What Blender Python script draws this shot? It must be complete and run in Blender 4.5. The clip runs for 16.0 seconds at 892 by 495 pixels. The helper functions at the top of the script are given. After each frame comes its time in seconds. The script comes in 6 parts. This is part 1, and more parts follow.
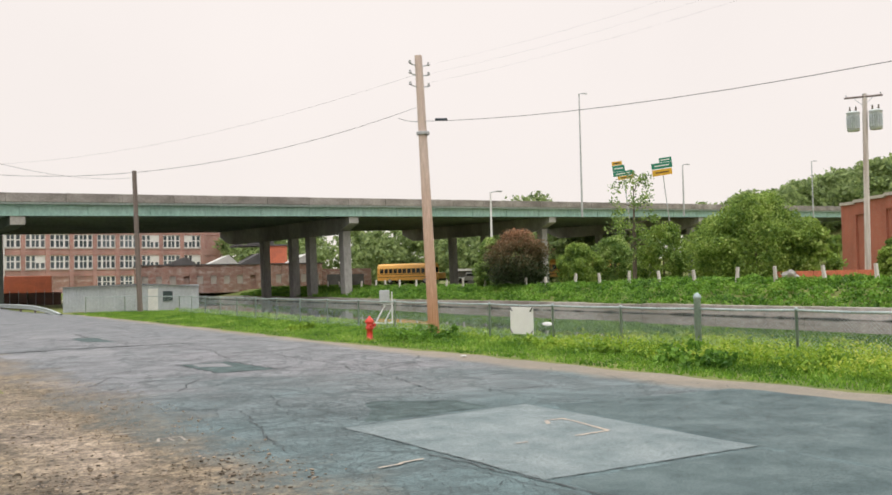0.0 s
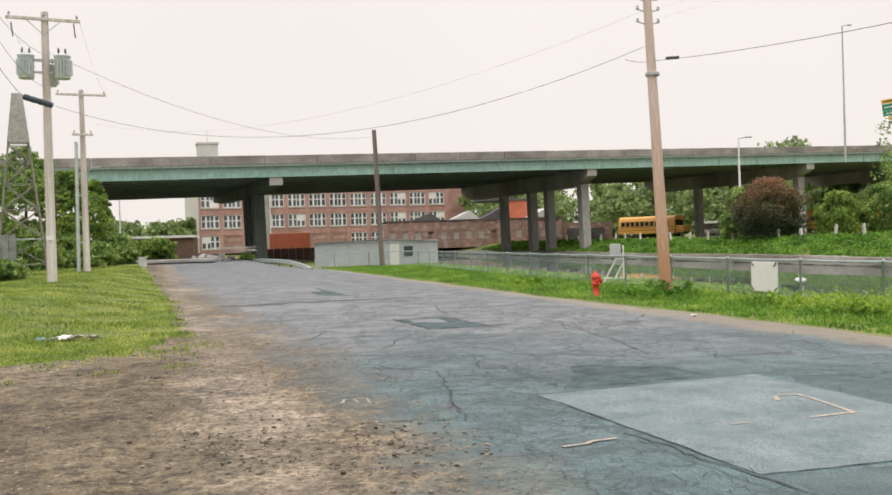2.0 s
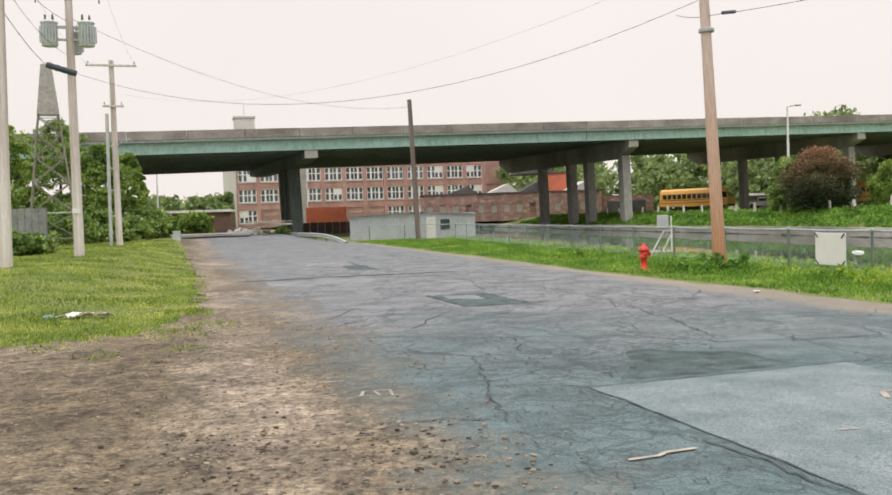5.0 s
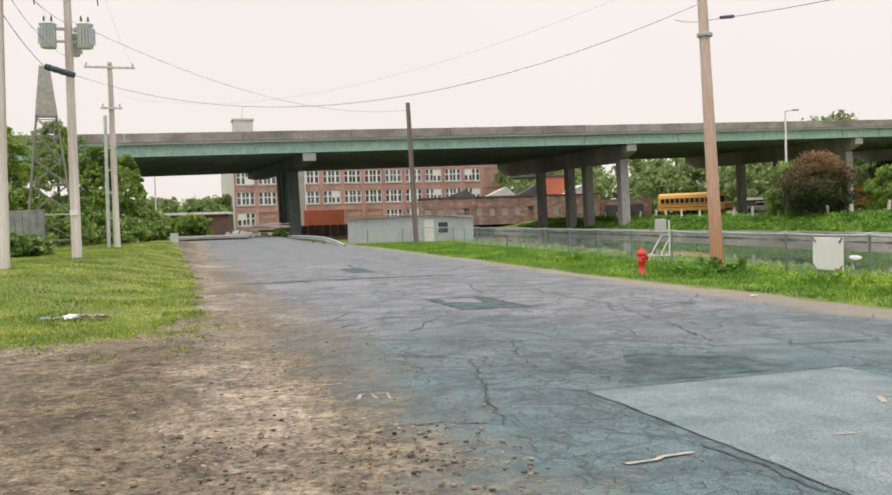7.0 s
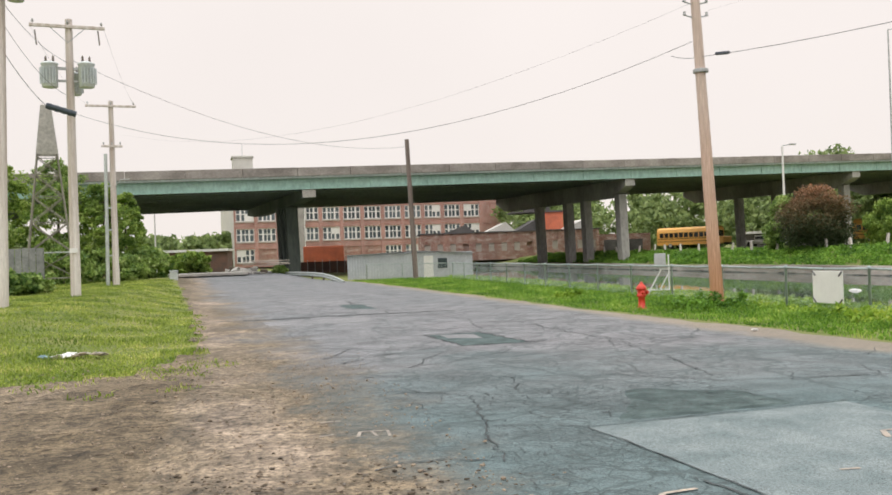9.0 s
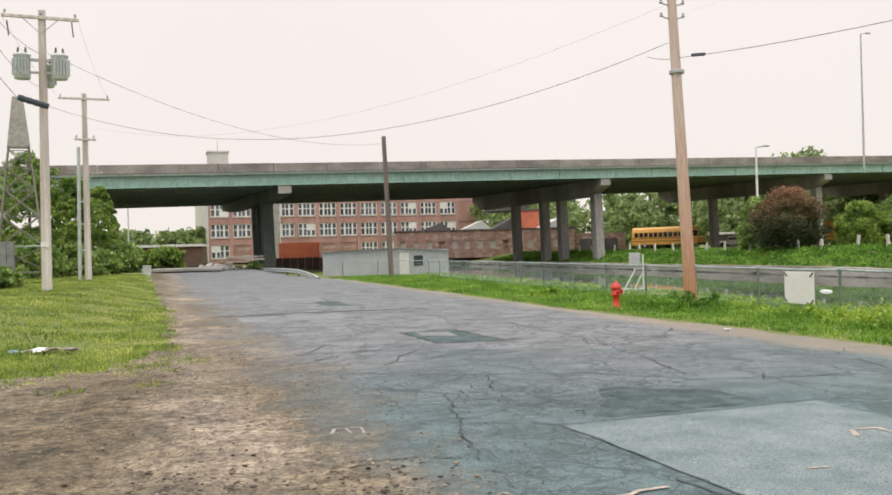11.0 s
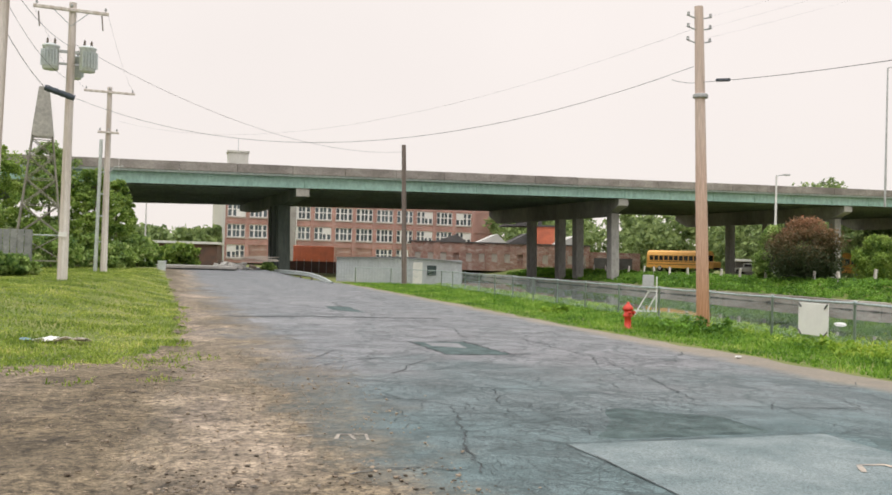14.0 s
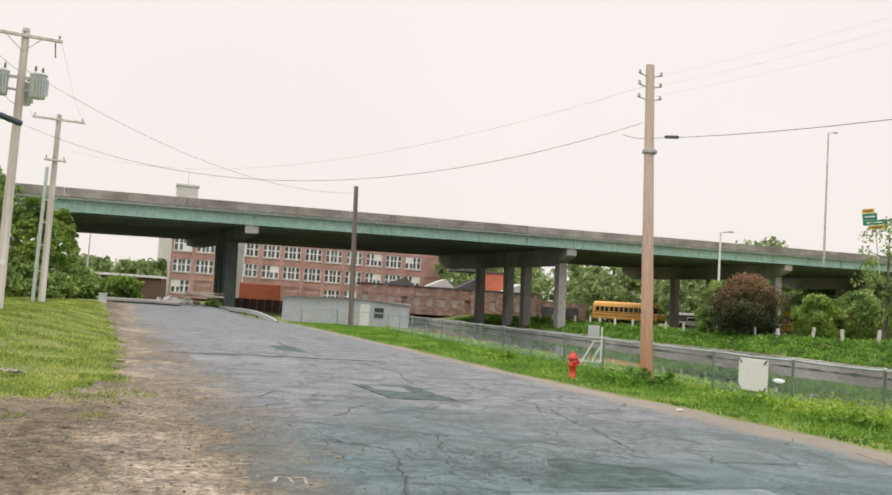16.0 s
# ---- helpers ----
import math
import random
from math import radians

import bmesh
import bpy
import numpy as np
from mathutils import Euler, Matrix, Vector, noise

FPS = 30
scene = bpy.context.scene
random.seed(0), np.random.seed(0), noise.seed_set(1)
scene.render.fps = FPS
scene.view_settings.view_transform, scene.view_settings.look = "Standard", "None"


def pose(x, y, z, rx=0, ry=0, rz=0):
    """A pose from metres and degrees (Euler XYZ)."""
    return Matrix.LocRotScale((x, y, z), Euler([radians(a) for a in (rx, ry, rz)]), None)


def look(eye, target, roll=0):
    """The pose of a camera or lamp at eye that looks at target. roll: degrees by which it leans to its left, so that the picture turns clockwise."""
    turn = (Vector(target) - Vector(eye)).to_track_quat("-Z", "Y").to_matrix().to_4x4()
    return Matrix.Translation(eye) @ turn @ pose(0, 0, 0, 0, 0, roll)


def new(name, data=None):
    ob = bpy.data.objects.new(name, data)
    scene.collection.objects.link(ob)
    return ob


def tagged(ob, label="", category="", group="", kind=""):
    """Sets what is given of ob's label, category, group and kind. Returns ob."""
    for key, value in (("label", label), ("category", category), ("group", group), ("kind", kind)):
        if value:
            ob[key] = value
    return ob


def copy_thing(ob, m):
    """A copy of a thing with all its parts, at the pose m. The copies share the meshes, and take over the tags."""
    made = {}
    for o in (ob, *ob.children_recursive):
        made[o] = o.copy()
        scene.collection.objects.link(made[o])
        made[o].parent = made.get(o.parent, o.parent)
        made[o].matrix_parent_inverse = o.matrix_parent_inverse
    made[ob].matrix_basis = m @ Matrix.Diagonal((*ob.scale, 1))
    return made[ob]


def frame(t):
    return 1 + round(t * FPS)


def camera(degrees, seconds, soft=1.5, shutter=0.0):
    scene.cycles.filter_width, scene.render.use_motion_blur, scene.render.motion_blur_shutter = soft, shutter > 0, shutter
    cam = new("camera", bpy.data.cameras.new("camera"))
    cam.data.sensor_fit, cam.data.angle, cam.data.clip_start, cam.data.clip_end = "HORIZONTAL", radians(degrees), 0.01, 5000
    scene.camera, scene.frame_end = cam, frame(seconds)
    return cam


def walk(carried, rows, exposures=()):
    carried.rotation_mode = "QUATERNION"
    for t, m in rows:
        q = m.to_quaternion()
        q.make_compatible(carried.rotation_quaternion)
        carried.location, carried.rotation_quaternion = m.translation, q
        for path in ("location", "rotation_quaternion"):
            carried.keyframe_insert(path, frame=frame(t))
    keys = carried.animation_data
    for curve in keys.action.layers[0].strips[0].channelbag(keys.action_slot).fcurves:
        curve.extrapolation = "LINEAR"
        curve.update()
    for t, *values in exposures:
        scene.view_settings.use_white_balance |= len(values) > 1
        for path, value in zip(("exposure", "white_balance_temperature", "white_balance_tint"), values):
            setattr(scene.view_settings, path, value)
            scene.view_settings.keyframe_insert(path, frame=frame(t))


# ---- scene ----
cam = camera(53.22, 16.0, soft=1.65)
PATH = [
    (0.0, pose(-1.340, -2.218, 1.776, 91.976, 1.229, -30.540)),
    (0.5, pose(-1.072, -1.967, 1.765, 90.559, 0.900, -28.110)),
    (1.0, pose(-0.794, -1.949, 1.771, 89.735, 1.373, -22.941)),
    (1.5, pose(-0.681, -2.214, 1.795, 89.612, 1.702, -17.150)),
    (2.0, pose(-0.392, -1.421, 1.741, 89.435, 1.738, -14.964)),
    (2.5, pose(-0.161, -0.565, 1.681, 89.331, 1.851, -13.840)),
    (3.0, pose(-0.040, -0.200, 1.650, 89.568, 2.120, -13.106)),
    (3.5, pose(0.000, 0.000, 1.650, 89.085, 1.903, -13.239)),
    (4.0, pose(0.000, 0.000, 1.650, 88.014, 1.592, -12.737)),
    (6.5, pose(0.000, 0.000, 1.650, 87.787, 2.109, -12.576)),
    (7.0, pose(0.000, 0.000, 1.650, 88.049, 1.699, -12.658)),
    (7.5, pose(0.000, 0.000, 1.650, 88.174, 1.751, -13.126)),
    (8.0, pose(0.000, 0.000, 1.650, 89.852, 1.825, -12.727)),
    (8.5, pose(0.000, 0.000, 1.650, 90.344, 2.046, -12.621)),
    (11.0, pose(0.000, 0.000, 1.650, 90.140, 1.492, -14.249)),
    (11.5, pose(0.000, 0.000, 1.650, 87.614, 1.245, -15.395)),
    (12.0, pose(0.000, 0.000, 1.650, 90.447, 0.967, -16.015)),
    (12.5, pose(0.000, 0.000, 1.650, 91.560, 0.939, -16.251)),
    (13.0, pose(0.000, 0.000, 1.650, 90.879, 1.080, -16.326)),
    (13.5, pose(0.000, 0.000, 1.650, 91.802, -0.510, -17.255)),
    (14.0, pose(0.000, 0.000, 1.650, 90.862, -1.657, -13.352)),
    (14.5, pose(0.000, 0.000, 1.650, 91.405, -3.141, -16.938)),
    (15.0, pose(0.000, 0.000, 1.650, 92.986, -3.143, -16.669)),
    (15.5, pose(0.000, 0.000, 1.650, 93.448, -3.895, -17.145)),
    (16.0, pose(0.000, 0.000, 1.650, 93.847, -3.776, -16.716)),
]
walk(cam, PATH)

# ---- world, sun ----
world = bpy.data.worlds.new("overcast_sky")
scene.world = world
world.use_nodes = True
wn, wl = world.node_tree.nodes, world.node_tree.links
wn.clear()
w_out = wn.new("ShaderNodeOutputWorld")
w_bg = wn.new("ShaderNodeBackground")
w_sky = wn.new("ShaderNodeTexSky")
w_sky.sky_type = "NISHITA"
w_sky.sun_disc = False
w_sky.sun_elevation, w_sky.sun_rotation = radians(52), radians(200)
w_co = wn.new("ShaderNodeTexCoord")
w_sep = wn.new("ShaderNodeSeparateXYZ")
w_ramp = wn.new("ShaderNodeValToRGB")          # overcast: brighter towards the zenith
w_ramp.color_ramp.elements[0].position, w_ramp.color_ramp.elements[0].color = 0.0, (0.975, 0.895, 0.85, 1)
w_ramp.color_ramp.elements[1].position, w_ramp.color_ramp.elements[1].color = 1.0, (1.75, 1.76, 1.74, 1)
mid = w_ramp.color_ramp.elements.new(0.42)
mid.color = (1.03, 0.95, 0.91, 1)
w_noise = wn.new("ShaderNodeTexNoise")
w_noise.inputs["Scale"].default_value, w_noise.inputs["Detail"].default_value = 2.2, 5.0
w_map = wn.new("ShaderNodeMapRange")
w_map.inputs["To Min"].default_value, w_map.inputs["To Max"].default_value = 0.93, 1.05
w_mul = wn.new("ShaderNodeVectorMath")
w_mul.operation = "SCALE"
w_scale = wn.new("ShaderNodeVectorMath")
w_scale.operation = "SCALE"
w_scale.inputs["Scale"].default_value = 0.07
w_mix = wn.new("ShaderNodeMix")
w_mix.data_type = "RGBA"
w_mix.inputs["Factor"].default_value = 0.94
wl.new(w_co.outputs["Generated"], w_sep.inputs[0])
wl.new(w_sep.outputs["Z"], w_ramp.inputs["Fac"])
wl.new(w_co.outputs["Generated"], w_noise.inputs["Vector"])
wl.new(w_noise.outputs["Fac"], w_map.inputs["Value"])
wl.new(w_ramp.outputs["Color"], w_mul.inputs[0])
wl.new(w_map.outputs["Result"], w_mul.inputs["Scale"])
wl.new(w_sky.outputs["Color"], w_scale.inputs[0])
wl.new(w_scale.outputs["Vector"], w_mix.inputs["A"])
wl.new(w_mul.outputs["Vector"], w_mix.inputs["B"])
wl.new(w_mix.outputs["Result"], w_bg.inputs["Color"])
wl.new(w_bg.outputs["Background"], w_out.inputs["Surface"])
w_bg.inputs["Strength"].default_value = 1.0

sun = bpy.data.lights.new("sun", "SUN")
sun.energy, sun.angle, sun.color = 1.25, radians(55), (1.0, 0.985, 0.95)
sun_ob = new("sun", sun)
sun_ob.matrix_world = look((-8, 2, 60), (5, 25, 0))


# ---- materials ----
def nodes_of(name):
    m = bpy.data.materials.new(name)
    m.use_nodes = True
    t = m.node_tree
    return m, t.nodes, t.links, t.nodes["Principled BSDF"]


def place(N, L, kind="Object", scale=(1, 1, 1)):
    """Coordinates in metres, scaled."""
    if kind == "World":
        co = N.new("ShaderNodeNewGeometry").outputs["Position"]
    else:
        co = N.new("ShaderNodeTexCoord").outputs["Object"]
    mp = N.new("ShaderNodeMapping")
    mp.inputs["Scale"].default_value = scale
    L.new(co, mp.inputs["Vector"])
    return mp.outputs["Vector"]


def noise_of(N, L, co, scale, detail=5, rough=0.55):
    n = N.new("ShaderNodeTexNoise")
    n.inputs["Scale"].default_value, n.inputs["Detail"].default_value = scale, detail
    n.inputs["Roughness"].default_value = rough
    L.new(co, n.inputs["Vector"])
    return n.outputs["Fac"]


def ramp_of(N, L, value, stops):
    r = N.new("ShaderNodeValToRGB")
    e = r.color_ramp.elements
    for i, (p, c) in enumerate(stops):
        s = e[i] if i < 2 else e.new(p)
        s.position = p
        s.color = (c, c, c, 1) if isinstance(c, (int, float)) else (*c, 1)
    L.new(value, r.inputs["Fac"])
    return r.outputs["Color"]


def mix_of(N, L, fac, a, b, blend="MIX"):
    m = N.new("ShaderNodeMix")
    m.data_type, m.blend_type = "RGBA", blend
    for sock, v in ((m.inputs["Factor"], fac), (m.inputs["A"], a), (m.inputs["B"], b)):
        if isinstance(v, (int, float)):
            sock.default_value = v if sock.type == "VALUE" else (v, v, v, 1)
        elif isinstance(v, tuple):
            sock.default_value = (*v, 1)
        else:
            L.new(v, sock)
    return m.outputs["Result"]


def math_of(N, L, op, a, b=0.0, clamp=False):
    m = N.new("ShaderNodeMath")
    m.operation, m.use_clamp = op, clamp
    for sock, v in ((m.inputs[0], a), (m.inputs[1], b)):
        if isinstance(v, (int, float)):
            sock.default_value = v
        else:
            L.new(v, sock)
    return m.outputs[0]


def bump_of(N, L, bsdf, height, strength=0.3, dist=0.02):
    b = N.new("ShaderNodeBump")
    b.inputs["Strength"].default_value, b.inputs["Distance"].default_value = strength, dist
    L.new(height, b.inputs["Height"])
    L.new(b.outputs["Normal"], bsdf.inputs["Normal"])


def worn(name, base, other, big=0.6, fine=9.0, rough=0.7, metal=0.0, bump=0.25, stretch=(1, 1, 1), kind="Object", vary=0.0, grain=0.75):
    """A surface of two tones in large patches, with a fine grain."""
    m, N, L, S = nodes_of(name)
    co = place(N, L, kind, stretch)
    a = noise_of(N, L, co, big, 4)
    b = noise_of(N, L, co, fine, 6, 0.65)
    c = mix_of(N, L, ramp_of(N, L, a, [(0.35, 0.0), (0.68, 1.0)]), base, other)
    c = mix_of(N, L, grain, c, ramp_of(N, L, b, [(0.25, 0.55), (0.75, 1.25)]), "MULTIPLY")
    if vary:
        inf = N.new("ShaderNodeObjectInfo")
        v = N.new("ShaderNodeMapRange")
        v.inputs["To Min"].default_value, v.inputs["To Max"].default_value = 1 - vary, 1 + vary
        L.new(inf.outputs["Random"], v.inputs["Value"])
        c = mix_of(N, L, 1.0, c, v.outputs["Result"], "MULTIPLY")
    L.new(c, S.inputs["Base Color"])
    S.inputs["Roughness"].default_value, S.inputs["Metallic"].default_value = rough, metal
    if bump:
        bump_of(N, L, S, b, bump, 0.01)
    return m


def leafy(name, dark, light, other=None, rough=0.6):
    """Foliage: every leaf its own tone, with tones in large patches."""
    m, N, L, S = nodes_of(name)
    g = N.new("ShaderNodeNewGeometry")
    co = place(N, L, "World")
    a = noise_of(N, L, co, 0.75, 5)
    v = math_of(N, L, "ADD", math_of(N, L, "MULTIPLY", g.outputs["Random Per Island"], 0.55), math_of(N, L, "SUBTRACT", math_of(N, L, "MULTIPLY", a, 1.9), 0.72))
    stops = [(0.15, dark), (0.75, light)] + ([(0.95, other)] if other else [])
    L.new(ramp_of(N, L, v, stops), S.inputs["Base Color"])
    S.inputs["Roughness"].default_value = rough
    tr = N.new("ShaderNodeBsdfTranslucent")
    L.new(ramp_of(N, L, v, stops), tr.inputs["Color"])
    ad = N.new("ShaderNodeMixShader")
    ad.inputs["Fac"].default_value = 0.4
    out = N["Material Output"]
    L.new(S.outputs[0], ad.inputs[1])
    L.new(tr.outputs[0], ad.inputs[2])
    L.new(ad.outputs[0], out.inputs["Surface"])
    return m


def paving(name, base, other, speck, big=1.6, rough=0.82):
    """Bituminous paving: mottled tone, stone chips and dark pits, clustered in patches."""
    m, N, L, S = nodes_of(name)
    co = place(N, L, "World")
    c = mix_of(N, L, ramp_of(N, L, noise_of(N, L, co, big, 6, 0.65), [(0.36, 0.0), (0.64, 1.0)]), base, other)
    chip = noise_of(N, L, co, 62, 4, 0.8)
    c = mix_of(N, L, 0.9, c, ramp_of(N, L, chip, [(0.36, 0.42), (0.5, 1.0), (0.66, 1.55)]), "MULTIPLY")
    pits = ramp_of(N, L, noise_of(N, L, co, 24, 3, 0.7), [(0.58, 0.0), (0.68, 1.0)])
    zone = ramp_of(N, L, noise_of(N, L, co, 1.1, 4, 0.6), [(0.46, 0.0), (0.62, 1.0)])
    pits = mix_of(N, L, 1.0, pits, zone, "MULTIPLY")
    c = mix_of(N, L, math_of(N, L, "MULTIPLY", pits, speck), c, (0.035, 0.055, 0.055))
    L.new(c, S.inputs["Base Color"])
    S.inputs["Roughness"].default_value = rough
    bump_of(N, L, S, mix_of(N, L, pits, chip, 0.0), 0.5, 0.012)
    return m


def soil_colour(N, L, co):
    """Packed earth: pale trodden bands, damp brown areas, grit. Gives the colour and a height."""
    mp = N.new("ShaderNodeMapping")
    mp.inputs["Scale"].default_value = (1.0, 0.45, 1.0)
    L.new(co, mp.inputs["Vector"])
    big = noise_of(N, L, mp.outputs["Vector"], 0.42, 5, 0.6)
    # pale dry sand lies along the wheel track beside the asphalt
    sp = N.new("ShaderNodeSeparateXYZ")
    L.new(co, sp.inputs[0])
    off = math_of(N, L, "ADD", math_of(N, L, "ADD", sp.outputs["X"], -0.25), math_of(N, L, "MULTIPLY", sp.outputs["Y"], 0.05))
    sand = ramp_of(N, L, math_of(N, L, "ABSOLUTE", off), [(0.1, 0.13), (1.0, 0.0)])
    big = math_of(N, L, "ADD", big, sand)
    midn = noise_of(N, L, co, 2.6, 8, 0.72)
    blot = noise_of(N, L, co, 0.9, 6, 0.7)
    fine = noise_of(N, L, co, 26, 6, 0.8)
    clod = noise_of(N, L, co, 8.5, 4, 0.75)
    c = ramp_of(N, L, big, [(0.34, (0.112, 0.082, 0.046)), (0.55, (0.222, 0.172, 0.112)), (0.8, (0.43, 0.338, 0.262))])
    c = mix_of(N, L, 0.95, c, ramp_of(N, L, midn, [(0.33, 0.5), (0.66, 1.25)]), "MULTIPLY")
    c = mix_of(N, L, 0.7, c, ramp_of(N, L, blot, [(0.38, 0.45), (0.58, 1.15)]), "MULTIPLY")
    c = mix_of(N, L, 1.0, c, ramp_of(N, L, fine, [(0.36, 0.3), (0.64, 1.7)]), "MULTIPLY")
    c = mix_of(N, L, 0.9, c, ramp_of(N, L, clod, [(0.36, 0.3), (0.5, 1.0), (0.68, 1.4)]), "MULTIPLY")
    return c, mix_of(N, L, 0.5, clod, fine)


def asphalt():
    """Old cracked asphalt; earth washed over its edge with the lot."""
    m, N, L, S = nodes_of("asphalt")
    co = place(N, L, "World")
    big = noise_of(N, L, co, 0.22, 5, 0.6)
    midn = noise_of(N, L, co, 1.3, 6, 0.65)
    fine = noise_of(N, L, co, 60, 4, 0.8)
    tone = ramp_of(N, L, big, [(0.3, (0.106, 0.136, 0.144)), (0.7, (0.246, 0.240, 0.248))])
    sp0 = N.new("ShaderNodeSeparateXYZ")
    L.new(co, sp0.inputs[0])
    # Tone shifts along y: darker teal close by, paler grey-lavender farther off.
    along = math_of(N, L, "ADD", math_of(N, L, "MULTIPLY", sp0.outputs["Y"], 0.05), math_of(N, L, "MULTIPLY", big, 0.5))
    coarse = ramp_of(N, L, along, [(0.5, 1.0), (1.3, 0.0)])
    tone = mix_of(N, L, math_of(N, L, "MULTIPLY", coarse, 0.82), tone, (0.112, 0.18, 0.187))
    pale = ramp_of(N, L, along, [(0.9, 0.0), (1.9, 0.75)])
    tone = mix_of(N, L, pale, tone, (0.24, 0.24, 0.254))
    tone = mix_of(N, L, 0.62, tone, ramp_of(N, L, midn, [(0.36, 0.55), (0.62, 1.25)]), "MULTIPLY")
    tone = mix_of(N, L, 0.9, tone, ramp_of(N, L, fine, [(0.36, 0.38), (0.5, 1.0), (0.66, 1.6)]), "MULTIPLY")
    wob = N.new("ShaderNodeTexNoise")
    wob.inputs["Scale"].default_value, wob.inputs["Detail"].default_value = 1.7, 4.0
    L.new(co, wob.inputs["Vector"])
    addv = N.new("ShaderNodeVectorMath")
    addv.operation = "ADD"
    sc = N.new("ShaderNodeVectorMath")
    sc.operation = "SCALE"
    sc.inputs["Scale"].default_value = 0.7
    L.new(wob.outputs["Color"], sc.inputs[0])
    L.new(co, addv.inputs[0])
    L.new(sc.outputs[0], addv.inputs[1])
    cracks = None
    for scale, wide, lo, hi in ((0.5, 0.026, 0.34, 0.46), (1.35, 0.04, 0.38, 0.5), (4.2, 0.085, 0.44, 0.56)):
        v = N.new("ShaderNodeTexVoronoi")
        v.feature = "DISTANCE_TO_EDGE"
        v.inputs["Scale"].default_value = scale
        L.new(addv.outputs[0], v.inputs["Vector"])
        line = ramp_of(N, L, v.outputs["Distance"], [(0.0, 1.0), (wide, 0.0)])
        zone = ramp_of(N, L, noise_of(N, L, co, 0.2 + 0.13 * scale, 3), [(lo, 0.0), (hi, 1.0)])
        line = mix_of(N, L, 1.0, line, zone, "MULTIPLY")
        cracks = line if cracks is None else mix_of(N, L, 1.0, cracks, line, "LIGHTEN")
    tone = mix_of(N, L, math_of(N, L, "MULTIPLY", cracks, 0.7), tone, (0.042, 0.062, 0.064))
    sep = N.new("ShaderNodeSeparateXYZ")
    L.new(co, sep.inputs[0])
    # earth over the edge: reaches to a wandering line near x = 1.6 - 0.075 y
    edge = math_of(N, L, "ADD", sep.outputs["X"], math_of(N, L, "MULTIPLY", sep.outputs["Y"], 0.075))
    edge = math_of(N, L, "SUBTRACT", edge, math_of(N, L, "MULTIPLY", noise_of(N, L, co, 0.45, 8, 0.7), 4.0))
    dirt = ramp_of(N, L, math_of(N, L, "MULTIPLY", math_of(N, L, "ADD", edge, 2.0), 0.25), [(0.3, 1.0), (0.64, 0.0)])
    far = math_of(N, L, "ADD", sep.outputs["X"], math_of(N, L, "MULTIPLY", sep.outputs["Y"], 0.045))
    far = math_of(N, L, "ADD", math_of(N, L, "SUBTRACT", far, 9.22), math_of(N, L, "MULTIPLY", noise_of(N, L, co, 0.8, 6, 0.65), 1.1))
    far = ramp_of(N, L, far, [(0.3, 0.0), (0.85, 0.9)])
    earth, eh = soil_colour(N, L, co)
    c = mix_of(N, L, dirt, tone, earth)
    c = mix_of(N, L, far, c, mix_of(N, L, 0.6, earth, (0.38, 0.325, 0.265)))
    L.new(c, S.inputs["Base Color"])
    S.inputs["Roughness"].default_value = 0.78
    h = mix_of(N, L, dirt, mix_of(N, L, cracks, fine, 0.0), eh)
    bump_of(N, L, S, h, 0.6, 0.02)
    return m


def soil(name="soil"):
    m, N, L, S = nodes_of(name)
    c, h = soil_colour(N, L, place(N, L, "World"))
    L.new(c, S.inputs["Base Color"])
    S.inputs["Roughness"].default_value = 0.95
    bump_of(N, L, S, h, 0.6, 0.02)
    return m


def brick_wall(name, c1, c2, mortar, scale=1.0, lime=0.0):
    m, N, L, S = nodes_of(name)
    co = N.new("ShaderNodeTexCoord").outputs["Object"]
    sp = N.new("ShaderNodeSeparateXYZ")
    L.new(co, sp.inputs[0])
    cb = N.new("ShaderNodeCombineXYZ")
    L.new(math_of(N, L, "ADD", sp.outputs["X"], sp.outputs["Y"]), cb.inputs["X"])
    L.new(sp.outputs["Z"], cb.inputs["Y"])
    b = N.new("ShaderNodeTexBrick")
    b.inputs["Scale"].default_value = scale
    b.inputs["Brick Width"].default_value, b.inputs["Row Height"].default_value = 0.21, 0.07
    b.inputs["Mortar Size"].default_value = 0.008
    b.inputs["Color1"].default_value, b.inputs["Color2"].default_value = (*c1, 1), (*c2, 1)
    b.inputs["Mortar"].default_value = (*mortar, 1)
    L.new(cb.outputs[0], b.inputs["Vector"])
    st = noise_of(N, L, place(N, L, "Object", (0.5, 0.5, 0.16)), 0.9, 6, 0.65)
    c = mix_of(N, L, 0.85, b.outputs["Color"], ramp_of(N, L, st, [(0.3, 0.62), (0.7, 1.2)]), "MULTIPLY")
    if lime:
        blot = noise_of(N, L, place(N, L, "Object", (0.7, 0.7, 1.3)), 1.3, 6, 0.7)
        c = mix_of(N, L, ramp_of(N, L, blot, [(0.5, 0.0), (0.62, lime)]), c, (0.62, 0.53, 0.47))
    L.new(c, S.inputs["Base Color"])
    S.inputs["Roughness"].default_value = 0.9
    bump_of(N, L, S, b.outputs["Fac"], -0.4, 0.01)
    return m


def glassy(name, tint, rough=0.12):
    m, N, L, S = nodes_of(name)
    inf = N.new("ShaderNodeObjectInfo")
    L.new(ramp_of(N, L, inf.outputs["Random"], [(0.0, tint), (1.0, tuple(min(1, v * 2.2 + 0.03) for v in tint))]), S.inputs["Base Color"])
    S.inputs["Roughness"].default_value = rough
    S.inputs["Specular IOR Level"].default_value = 0.6
    return m


